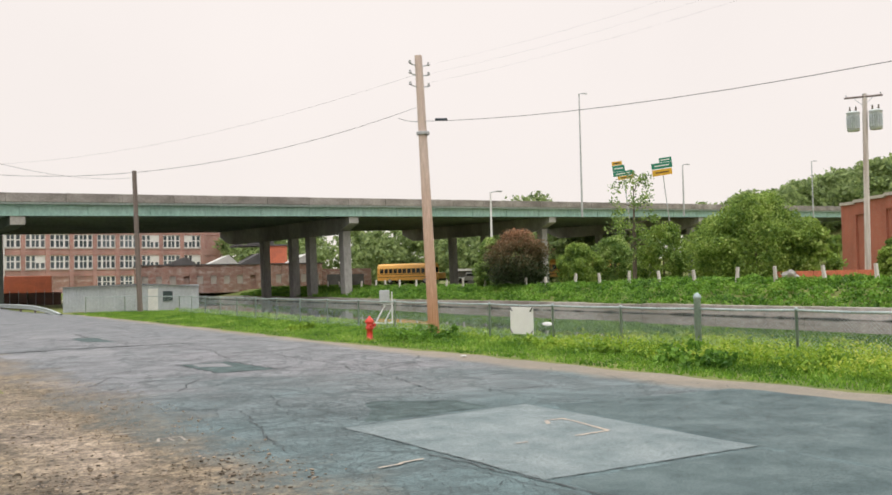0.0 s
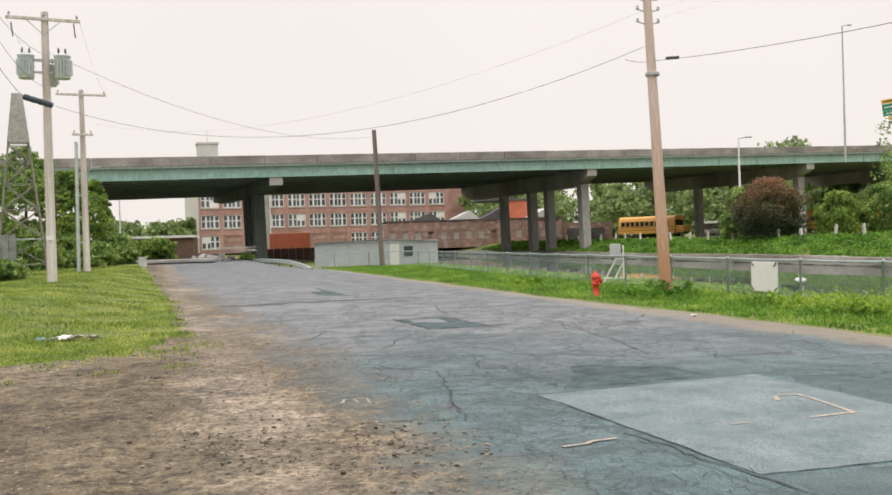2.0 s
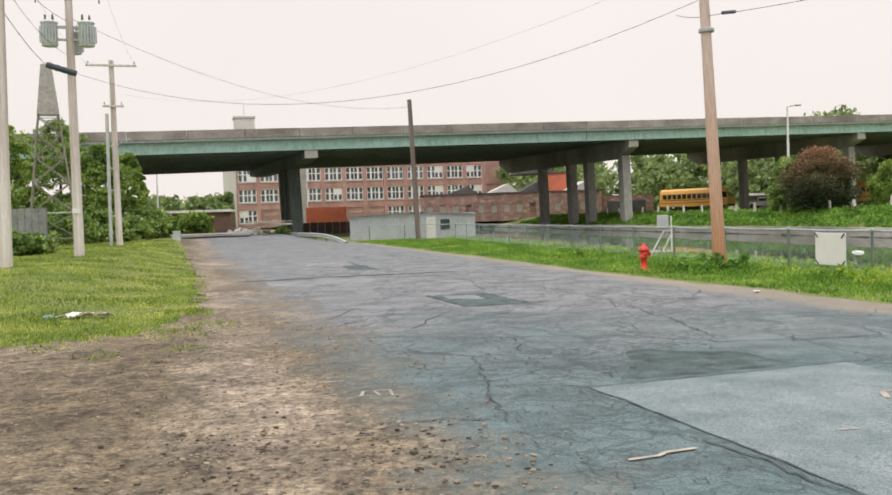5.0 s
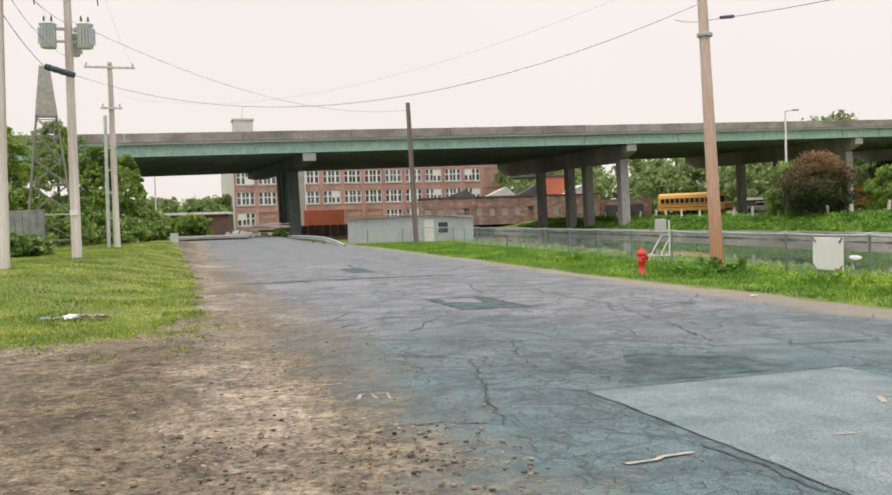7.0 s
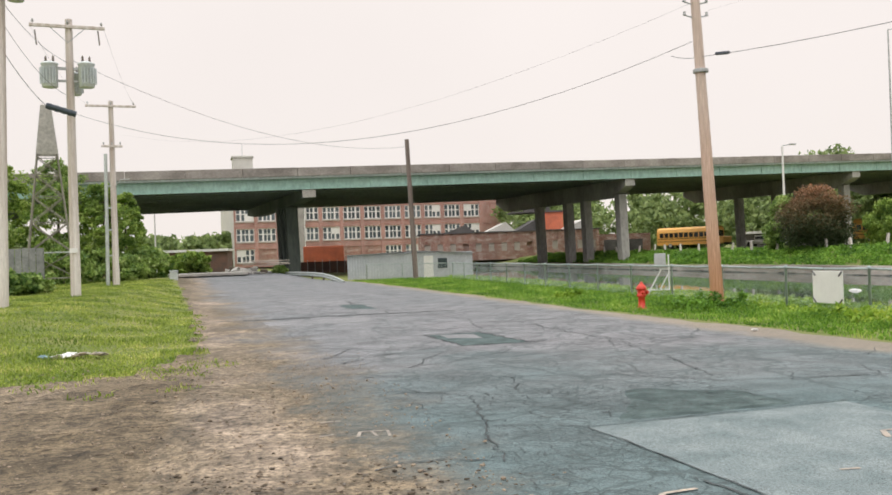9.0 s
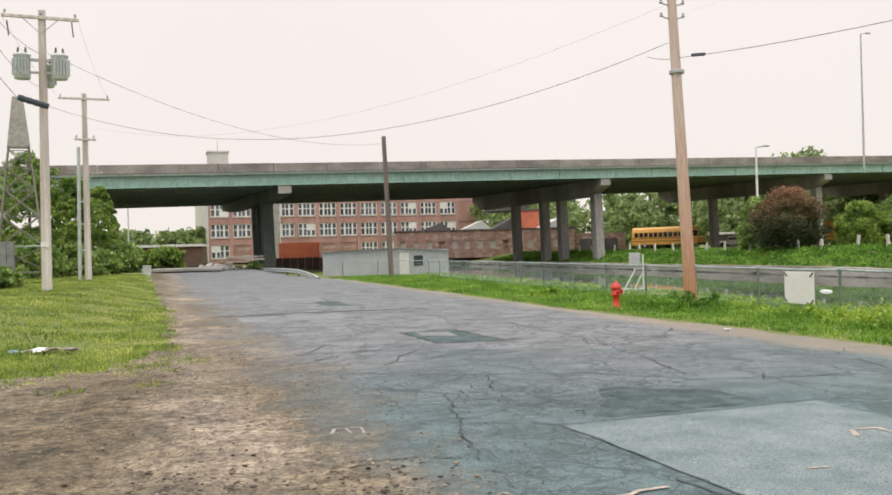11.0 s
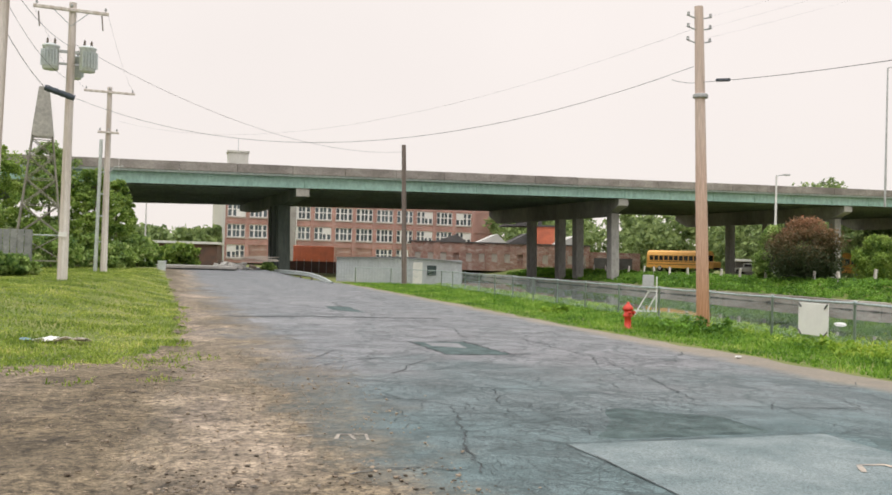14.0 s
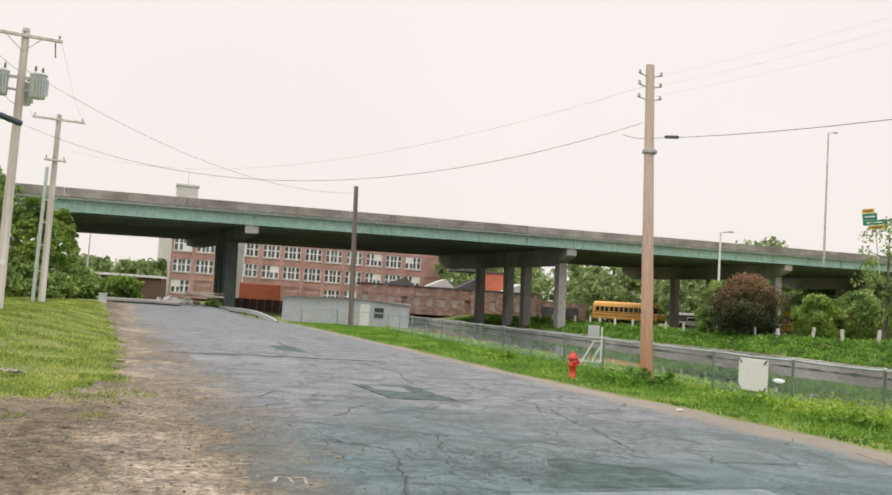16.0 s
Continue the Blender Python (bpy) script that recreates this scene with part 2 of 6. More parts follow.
def water_of():
    m, N, L, S = nodes_of("canal_water")
    co = place(N, L, "World", (1, 0.35, 1))
    n = noise_of(N, L, co, 2.4, 3)
    L.new(ramp_of(N, L, noise_of(N, L, place(N, L, "World"), 0.12, 4), [(0.3, (0.018, 0.026, 0.014)), (0.7, (0.032, 0.038, 0.022))]), S.inputs["Base Color"])
    S.inputs["Roughness"].default_value = 0.02
    S.inputs["IOR"].default_value = 1.33
    bump_of(N, L, S, n, 0.02, 0.03)
    return m


M_ASPHALT = asphalt()
M_SOIL = soil()
M_PATCH = paving("patch_asphalt", (0.145, 0.19, 0.196), (0.245, 0.288, 0.294), 0.75, 1.5)
M_DARKPATCH = paving("dark_patch", (0.03, 0.056, 0.056), (0.1, 0.145, 0.142), 0.9, 3.0)
M_PAINT = worn("worn_road_paint", (0.66, 0.54, 0.42), (0.26, 0.25, 0.24), 9, 24, 0.7, bump=0.1, kind="World")
M_TURF = worn("turf_earth", (0.12, 0.17, 0.03), (0.26, 0.26, 0.08), 0.5, 14, 0.95, bump=0.6, kind="World")
M_GRASS = leafy("grass", (0.045, 0.135, 0.012), (0.24, 0.44, 0.045), (0.5, 0.58, 0.14))
M_GRASSDRY = leafy("verge_grass", (0.11, 0.19, 0.025), (0.41, 0.5, 0.09), (0.68, 0.64, 0.24))
M_WEED = leafy("weeds", (0.1, 0.22, 0.02), (0.33, 0.5, 0.06), (0.52, 0.62, 0.1))
M_WEEDTIP = leafy("weed_tips", (0.22, 0.38, 0.03), (0.48, 0.58, 0.07), (0.7, 0.7, 0.16))
M_IVY = leafy("bank_creeper", (0.05, 0.14, 0.015), (0.22, 0.42, 0.05), (0.38, 0.54, 0.1))
M_LEAF = leafy("leaves_green", (0.09, 0.175, 0.03), (0.36, 0.49, 0.1), (0.54, 0.62, 0.2))
M_LEAFLIGHT = leafy("leaves_light_green", (0.08, 0.165, 0.035), (0.38, 0.51, 0.14), (0.56, 0.63, 0.26))


def copper_leaves():
    """Dark olive leaves low down, lighter copper-red leaves towards the top."""
    m, N, L, S = nodes_of("leaves_copper")
    g = N.new("ShaderNodeNewGeometry")
    sp = N.new("ShaderNodeSeparateXYZ")
    L.new(N.new("ShaderNodeTexCoord").outputs["Object"], sp.inputs[0])
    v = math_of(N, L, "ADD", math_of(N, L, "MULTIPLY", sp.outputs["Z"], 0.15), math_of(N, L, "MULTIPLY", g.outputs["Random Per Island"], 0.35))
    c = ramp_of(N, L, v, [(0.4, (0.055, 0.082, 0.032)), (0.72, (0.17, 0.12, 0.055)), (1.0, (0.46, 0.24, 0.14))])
    L.new(c, S.inputs["Base Color"])
    S.inputs["Roughness"].default_value = 0.6
    tr = N.new("ShaderNodeBsdfTranslucent")
    L.new(c, tr.inputs["Color"])
    ad = N.new("ShaderNodeMixShader")
    ad.inputs["Fac"].default_value = 0.35
    L.new(S.outputs[0], ad.inputs[1])
    L.new(tr.outputs[0], ad.inputs[2])
    L.new(ad.outputs[0], N["Material Output"].inputs["Surface"])
    return m


M_LEAFRED = copper_leaves()
# Far leaves are paler and greyer: distance haze is mixed into their colour.
M_LEAFFAR = leafy("leaves_far_hazed", (0.15, 0.22, 0.085), (0.36, 0.45, 0.17))
M_BARK = worn("bark", (0.11, 0.085, 0.065), (0.2, 0.165, 0.13), 2, 20, 0.95, bump=0.6, stretch=(1, 1, 0.2))
M_POLE = worn("weathered_pole", (0.5, 0.42, 0.37), (0.84, 0.8, 0.77), 0.7, 14, 0.85, bump=0.5, stretch=(6, 6, 0.25))


def tan_pole_wood():
    """Orange-brown treated timber below, bleached pinkish grey above, with long drying checks."""
    m, N, L, S = nodes_of("tan_pole")
    co = place(N, L, "Object", (6, 6, 0.25))
    grain = noise_of(N, L, co, 9, 6, 0.65)
    sp = N.new("ShaderNodeSeparateXYZ")
    L.new(N.new("ShaderNodeTexCoord").outputs["Object"], sp.inputs[0])
    z = math_of(N, L, "ADD", math_of(N, L, "MULTIPLY", sp.outputs["Z"], 0.12), math_of(N, L, "MULTIPLY", grain, 0.35))
    c = ramp_of(N, L, z, [(0.2, (0.5, 0.25, 0.12)), (0.5, (0.6, 0.4, 0.3)), (0.85, (0.64, 0.51, 0.44))])
    c = mix_of(N, L, 0.8, c, ramp_of(N, L, grain, [(0.3, 0.6), (0.7, 1.2)]), "MULTIPLY")
    L.new(c, S.inputs["Base Color"])
    S.inputs["Roughness"].default_value = 0.85
    bump_of(N, L, S, grain, 0.5, 0.01)
    return m


M_POLETAN = tan_pole_wood()
M_POLEDARK = worn("dark_pole", (0.15, 0.12, 0.105), (0.27, 0.22, 0.2), 0.8, 14, 0.9, bump=0.5, stretch=(6, 6, 0.25))
M_CONC = worn("concrete", (0.3, 0.28, 0.26), (0.44, 0.42, 0.39), 0.35, 5, 0.9, bump=0.3)
M_CONCDARK = worn("stained_concrete", (0.25, 0.245, 0.235), (0.42, 0.41, 0.385), 0.3, 4, 0.92, bump=0.3, stretch=(1, 1, 0.4))
# Mottled concrete with the shade under deck and slab put into its colour.
M_CONCSHADE = worn("shade_dark_concrete", (0.09, 0.115, 0.106), (0.17, 0.195, 0.18), 0.5, 5, 0.8, bump=0.3, stretch=(1, 1, 0.25))
M_PARAPET = worn("parapet_concrete", (0.24, 0.215, 0.2), (0.42, 0.385, 0.36), 0.5, 5, 0.92, bump=0.3, stretch=(1, 1, 1.5), kind="World", vary=0.12)
M_GIRDER = worn("green_girder_paint", (0.28, 0.44, 0.385), (0.35, 0.52, 0.46), 0.12, 3, 0.55, bump=0.1, stretch=(1, 1, 0.5))
# Duller copy of the girder green; underside shade is put into the colour.
M_BEAMSHADE = worn("shaded_beam_colour", (0.25, 0.3, 0.28), (0.33, 0.375, 0.35), 0.2, 3, 0.7, bump=0.1)
M_GALV = worn("galvanised_steel", (0.5, 0.55, 0.54), (0.62, 0.66, 0.65), 3, 25, 0.5, 0.15, bump=0.1)
M_GREY = worn("grey_metal", (0.42, 0.43, 0.44), (0.55, 0.56, 0.57), 2, 20, 0.55, 0.1, bump=0.1)
M_WIRE = worn("cable_black", (0.1, 0.1, 0.105), (0.16, 0.16, 0.16), 3, 20, 0.6, bump=0)
M_WHITE = worn("white_paint", (0.84, 0.83, 0.81), (0.74, 0.73, 0.71), 2.5, 18, 0.6, bump=0.1, grain=0.18)
M_SHED = worn("shed_siding", (0.46, 0.49, 0.53), (0.55, 0.58, 0.61), 0.7, 8, 0.6, bump=0.1)
M_RED = worn("hydrant_paint", (0.72, 0.06, 0.03), (0.6, 0.045, 0.03), 6, 30, 0.45, bump=0.15)
M_BRICK = brick_wall("mill_brick", (0.47, 0.235, 0.195), (0.39, 0.185, 0.155), (0.52, 0.43, 0.39))
M_BRICKOLD = brick_wall("old_brick", (0.42, 0.2, 0.155), (0.24, 0.125, 0.1), (0.5, 0.4, 0.34), lime=0.55)
M_BRICKRED = brick_wall("warehouse_brick", (0.44, 0.13, 0.075), (0.36, 0.105, 0.065), (0.38, 0.2, 0.15))
M_STONE = worn("sill_stone", (0.55, 0.5, 0.44), (0.45, 0.41, 0.37), 1, 8, 0.85, bump=0.2)
M_GLASS = glassy("window_glass", (0.05, 0.065, 0.075))
M_PALE = worn("pale_render", (0.62, 0.6, 0.56), (0.72, 0.7, 0.66), 0.4, 6, 0.85, bump=0.1)
M_ROOF = worn("dark_roof", (0.09, 0.085, 0.085), (0.15, 0.14, 0.14), 0.6, 8, 0.9, bump=0.3)
M_RUST = worn("rust_red_steel", (0.74, 0.21, 0.11), (0.58, 0.17, 0.1), 0.8, 8, 0.7, bump=0.2)
M_RUSTDARK = worn("rusty_screen", (0.2, 0.11, 0.085), (0.13, 0.09, 0.08), 0.8, 10, 0.85, bump=0.2)
M_YELLOW = worn("bus_yellow", (0.93, 0.5, 0.12), (0.88, 0.45, 0.1), 1, 8, 0.4, bump=0.05)
M_BLACK = worn("black_rubber", (0.02, 0.02, 0.02), (0.04, 0.04, 0.04), 4, 20, 0.8, bump=0.1)
M_SIGNGREEN = worn("sign_green", (0.015, 0.2, 0.12), (0.02, 0.24, 0.15), 1, 9, 0.5, bump=0)
M_SIGNYELLOW = worn("sign_yellow", (0.75, 0.42, 0.03), (0.68, 0.38, 0.03), 1, 9, 0.5, bump=0)
M_BLUE = worn("faded_blue", (0.12, 0.24, 0.36), (0.3, 0.42, 0.5), 5, 20, 0.6, bump=0.1)
def canal_concrete():
    """Stained canal concrete with a wet dark algae line just above the water."""
    m, N, L, S = nodes_of("canal_wall_concrete")
    co = place(N, L, "World")
    big = noise_of(N, L, place(N, L, "World", (0.12, 0.12, 0.5)), 1.0, 5, 0.6)
    fine = noise_of(N, L, place(N, L, "World", (1, 1, 3)), 2.5, 7, 0.7)
    c = ramp_of(N, L, big, [(0.35, (0.3, 0.26, 0.215)), (0.65, (0.62, 0.565, 0.52))])
    c = mix_of(N, L, 0.85, c, ramp_of(N, L, fine, [(0.3, 0.55), (0.7, 1.25)]), "MULTIPLY")
    sp = N.new("ShaderNodeSeparateXYZ")
    L.new(co, sp.inputs[0])
    z = math_of(N, L, "ADD", sp.outputs["Z"], math_of(N, L, "MULTIPLY", noise_of(N, L, co, 0.6, 5), -0.35))
    wet = ramp_of(N, L, math_of(N, L, "ADD", z, 1.1), [(0.24, 1.0), (0.33, 0.0)])
    c = mix_of(N, L, wet, c, (0.03, 0.032, 0.022))
    L.new(c, S.inputs["Base Color"])
    S.inputs["Roughness"].default_value = 0.85
    bump_of(N, L, S, fine, 0.4, 0.02)
    return m


M_WALLCANAL = canal_concrete()
M_PAINTFAINT = worn("faint_road_paint", (0.42, 0.37, 0.31), (0.25, 0.23, 0.21), 5, 24, 0.75, bump=0.1, kind="World")
M_WATER = water_of()
M_CRACK = worn("crack_fill", (0.04, 0.05, 0.054), (0.1, 0.112, 0.116), 3, 30, 0.9, bump=0.2, kind="World")
M_TANK = worn("transformer_paint", (0.6, 0.65, 0.66), (0.74, 0.78, 0.79), 2, 15, 0.5, 0.0, bump=0.1)
M_SLEEVE = worn("dark_sleeve", (0.035, 0.05, 0.075), (0.06, 0.08, 0.1), 5, 20, 0.5, bump=0.1)
M_ENCL = worn("grey_panel", (0.2, 0.21, 0.21), (0.3, 0.31, 0.3), 2, 12, 0.7, bump=0.1, vary=0.12)
M_FENCE = worn("fence_steel", (0.38, 0.46, 0.47), (0.52, 0.59, 0.59), 3, 25, 0.55, 0.15, bump=0)
M_STONES = [worn("pale_stone", (0.36, 0.285, 0.21), (0.22, 0.175, 0.13), 8, 40, 0.9, bump=0.2, vary=0.3), worn("dark_stone", (0.12, 0.108, 0.095), (0.24, 0.2, 0.165), 8, 40, 0.9, bump=0.2, vary=0.3)]
M_COARSE = paving("coarse_asphalt", (0.055, 0.088, 0.092), (0.125, 0.17, 0.172), 0.9, 1.4)
M_PALEPATCH = paving("pale_worn_asphalt", (0.2, 0.205, 0.215), (0.27, 0.27, 0.28), 0.5, 0.9)
M_BOARD = worn("white_board", (0.86, 0.85, 0.83), (0.78, 0.77, 0.75), 2.0, 12, 0.5, bump=0.0, grain=0.08)
M_TOWER = worn("tower_steel", (0.2, 0.19, 0.15), (0.31, 0.295, 0.24), 1.5, 12, 0.8, bump=0.2)
M_DARKGLASS = worn("dark_vehicle_glass", (0.015, 0.018, 0.02), (0.03, 0.034, 0.036), 1, 6, 0.25, bump=0)
M_CLOD = leafy("clod_earth", (0.07, 0.055, 0.04), (0.22, 0.175, 0.13), (0.4, 0.33, 0.26), 0.95)


# ---- helpers for building ----
def mesh_of(name, verts, faces, mat=None, smooth=False):
    me = bpy.data.meshes.new(name)
    me.from_pydata([tuple(v) for v in verts], [], [tuple(f) for f in faces])
    me.update()
    if mat:
        me.materials.append(mat)
    if smooth:
        me.polygons.foreach_set("use_smooth", [True] * len(me.polygons))
    return me


def part(name, bm, mat, parent=None, label="", smooth=False, at=None):
    """One mesh object from a bmesh (or a ready mesh), under a thing or a part."""
    if isinstance(bm, bmesh.types.BMesh):
        me = bpy.data.meshes.new(name)
        bm.to_mesh(me)
        bm.free()
        me.materials.append(mat)
        if smooth:
            me.polygons.foreach_set("use_smooth", [True] * len(me.polygons))
    else:
        me = bm
    ob = new(name, me)
    if parent:
        ob.parent = parent
    if at is not None:
        ob.matrix_basis = at
    if label:
        ob["label"] = label
    return ob


def thing(name, m, label, category, group="", kind=""):
    ob = new(name)
    ob.empty_display_size = 0.3
    ob.matrix_basis = m
    return tagged(ob, label, category, group, kind)


def box(bm, x0, x1, y0, y1, z0, z1, m=None):
    v = [bm.verts.new(p) for p in ((x0, y0, z0), (x1, y0, z0), (x1, y1, z0), (x0, y1, z0), (x0, y0, z1), (x1, y0, z1), (x1, y1, z1), (x0, y1, z1))]
    for f in ((0, 3, 2, 1), (4, 5, 6, 7), (0, 1, 5, 4), (1, 2, 6, 5), (2, 3, 7, 6), (3, 0, 4, 7)):
        bm.faces.new([v[i] for i in f])
    if m is not None:
        bmesh.ops.transform(bm, matrix=m, verts=v)
    return v


def bevelled(x0, x1, y0, y1, z0, z1, w=0.02, seg=2):
    bm = bmesh.new()
    box(bm, x0, x1, y0, y1, z0, z1)
    bmesh.ops.bevel(bm, geom=bm.edges[:], offset=w, segments=seg, affect="EDGES", profile=0.5)
    return bm


def tube(bm, a, b, r0, r1=None, n=10, caps=True):
    """A tapered round bar from a to b."""
    a, b = Vector(a), Vector(b)
    r1 = r0 if r1 is None else r1
    w = (b - a).normalized()
    u = w.orthogonal().normalized()
    v = w.cross(u)
    ring = []
    for p, r in ((a, r0), (b, r1)):
        ring.append([bm.verts.new(p + (u * math.cos(2 * math.pi * i / n) + v * math.sin(2 * math.pi * i / n)) * r) for i in range(n)])
    for i in range(n):
        j = (i + 1) % n
        bm.faces.new((ring[0][i], ring[0][j], ring[1][j], ring[1][i]))
    if caps:
        bm.faces.new(ring[0][::-1])
        bm.faces.new(ring[1])
    return bm


def lathe(bm, profile, n=18, m=None):
    """A turned solid about z from (radius, height) pairs."""
    rings = []
    for r, z in profile:
        rings.append([bm.verts.new((r * math.cos(2 * math.pi * i / n), r * math.sin(2 * math.pi * i / n), z)) for i in range(n)])
    for a, b in zip(rings, rings[1:]):
        for i in range(n):
            j = (i + 1) % n
            bm.faces.new((a[i], a[j], b[j], b[i]))
    bm.faces.new(rings[0][::-1])
    bm.faces.new(rings[-1])
    if m is not None:
        bmesh.ops.transform(bm, matrix=m, verts=[v for r in rings for v in r])
    return bm


def pol(az, dist):
    """Plan place by bearing from the camera's stand (degrees right of the road's line) and distance."""
    return dist * math.sin(radians(az)), dist * math.cos(radians(az))


def step(a, b, v):
    t = min(1.0, max(0.0, (v - a) / (b - a)))
    return t * t * (3 - 2 * t)


# ---- the lie of the land ----
CANAL_NEAR, CANAL_FAR, WATER_Z = 17.2, 38.0, -0.7


def ground_z(x, y):
    """Height of the land."""
    z = 0.0
    if x < CANAL_NEAR:
        z += 0.5 * step(-1.6, -5.6, x) * step(13, 26, y) * (1 - step(64, 74, y))
        z += 0.3 * step(56, 76, y) * (1 - step(84, 94, y)) * step(5.5, 2.5, x) - 0.25 * step(58, 80, y) * step(3, 7, x)
        z -= 0.06 * step(9.4, 13, x) + 0.3 * step(13.5, 17, x)
        if x < 9.2:
            z += 0.025 * noise.noise((x * 0.35, y * 0.35, 0.0)) * (1 - step(60, 90, y))
    elif x < CANAL_FAR:
        z = -2.6
    else:
        z = -0.15 + (1.25 - 0.35 * step(38, 66, y)) * step(CANAL_FAR + 0.3, CANAL_FAR + 5.5, x)
        z += 0.12 * noise.noise((x * 0.4, y * 0.3, 3.0)) * (1 - step(43, 47, x))
    if y > 148 and x > CANAL_NEAR - 1:
        z = 0.6
    return z


def grid_sheet(name, xs, ys, height, mat):
    nx = len(xs)
    verts = [(x, y, height(x, y)) for y in ys for x in xs]
    faces = [(j * nx + i, j * nx + i + 1, (j + 1) * nx + i + 1, (j + 1) * nx + i) for j in range(len(ys) - 1) for i in range(nx - 1)]
    return mesh_of(name, verts, faces, mat, True)


def spread(*runs):
    out = []
    for a, b, s in runs:
        n = max(1, round((b - a) / s))
        out += [a + (b - a) * i / n for i in range(n)]
    return out + [runs[-1][1]]


gx = spread((-1500, -200, 260), (-200, -30, 17), (-30, -8, 2), (-8, 17.19, 0.42)) + [17.21] + spread((18, 37.9, 5)) + [38.02] + spread((38.3, 48, 0.5), (48, 120, 8), (120, 1500, 230))
gy = spread((-300, -30, 45), (-30, -4, 2), (-4, 30, 0.45), (30, 80, 1.2), (80, 152, 3), (152, 300, 30), (300, 2500, 275))
ground = part("ground", grid_sheet("ground", gx, gy, ground_z, M_TURF), M_TURF)
tagged(ground, "open ground of grassy earth along a canal", "ground", kind="structure")


def edge_of(points, y):
    for (x0, y0), (x1, y1) in zip(points, points[1:]):
        if y0 <= y <= y1:
            return x0 + (x1 - x0) * (y - y0) / (y1 - y0)
    return points[-1][0] if y > points[-1][1] else points[0][0]


ROAD_R = [(10.7, -20), (10.7, 5.3), (10.05, 9.5), (9.75, 15), (8.95, 22), (8.5, 33), (7.6, 50), (6.5, 62), (5.0, 90), (4.0, 125)]
ROAD_L = [(-1.5, -20), (-1.2, 2), (-1.0, 14), (-1.2, 22), (-2.1, 32), (-3.6, 50), (-5.0, 66), (-6.5, 90), (-9, 125)]


def strip(name, left, right, ys, n, lift, mat, wob=0.12):
    verts, faces = [], []
    for y in ys:
        a, b = edge_of(left, y), edge_of(right, y)
        a += wob * noise.noise((y * 0.9, 1.0, 0.0)) * 2
        b += wob * noise.noise((y * 0.9, 7.0, 0.0)) * 2
        for i in range(n + 1):
            x = a + (b - a) * i / n
            rim = -0.03 if i in (0, n) else 0.0
            verts.append((x, y, ground_z(x, y) + lift + rim))
    for j in range(len(ys) - 1):
        for i in range(n):
            k = j * (n + 1) + i
            faces.append((k, k + 1, k + n + 2, k + n + 1))
    return mesh_of(name, verts, faces, mat, True)


ry = spread((-20, 0, 1.0), (0, 34, 0.4), (34, 125, 1.5))
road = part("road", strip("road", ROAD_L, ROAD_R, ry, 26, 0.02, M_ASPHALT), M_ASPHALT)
tagged(road, "cracked grey asphalt road with dirt along its edge", "road", kind="structure")

# bare earth lot beside the road, in front of the grass
lot_l = [(-30, -20), (-30, 12.6), (-6, 13.2), (-2.6, 13.6), (-1.2, 15.0), (-0.95, 17), (-1.2, 22), (-2.0, 32), (-3.3, 46), (-4.6, 60)]
lot_r = [(x + 0.9, y) for x, y in ROAD_L[:7]]


def lot_mesh():
    xs = spread((-30, -8, 2.0), (-8, 3.4, 0.22))
    ys = spread((-20, -2, 1.0), (-2, 18, 0.22), (18, 60, 0.25))
    nx = len(xs)
    verts, faces = [], []
    for y in ys:
        for x in xs:
            h = max(0.008, 0.032 + 0.03 * noise.fractal((x * 0.9, y * 0.9, 0.0), 1.0, 2.0, 4) - 0.1 * step(-0.1, 0.6, x - edge_of(ROAD_L, y)))
            verts.append((x, y, ground_z(x, y) + h))
    for j in range(len(ys) - 1):
        for i in range(nx - 1):
            cx, cy = (xs[i] + xs[i + 1]) / 2, (ys[j] + ys[j + 1]) / 2
            n = 0.5 * noise.noise((cx * 0.8, cy * 0.8, 5.0))
            if cx + n * 0.6 > edge_of(lot_l, cy) and cx + n * 0.8 < edge_of(lot_r, cy) and not (cx < -1.6 and cy + n > 13.4):
                k = j * nx + i
                faces.append((k, k + 1, k + nx + 1, k + nx))
    return mesh_of("dirt_lot", verts, faces, M_SOIL, True)


dirt_lot = tagged(part("dirt_lot", lot_mesh(), M_SOIL), "bare packed brown earth lot with loose stones", "dirt lot", kind="structure")

# canal: walls and water
bm = bmesh.new()
box(bm, 16.8, CANAL_NEAR + 0.15, -80, 146, -2.7, -0.34)
tagged(part("canal_wall_near", bm, M_WALLCANAL), "weathered concrete canal wall beside the weeds", "canal wall", kind="structure")
bm = bmesh.new()
for i in range(38):
    y0 = -80 + i * 6.0
    box(bm, CANAL_FAR - 0.15, CANAL_FAR + 0.45, y0 + 0.02, y0 + 5.98, -2.7, -0.13 + 0.05 * random.uniform(-1, 1))
tagged(part("canal_wall_far", bm, M_WALLCANAL), "stained pale concrete canal wall below the green bank", "canal wall", kind="structure")
bm = bmesh.new()
bmesh.ops.create_grid(bm, x_segments=2, y_segments=12, size=0.5, matrix=Matrix.Translation((27.6, 34, WATER_Z)) @ Matrix.Diagonal((21.4, 228, 1, 1)))
tagged(part("water", bm, M_WATER), "dark still canal water", "water", kind="structure")


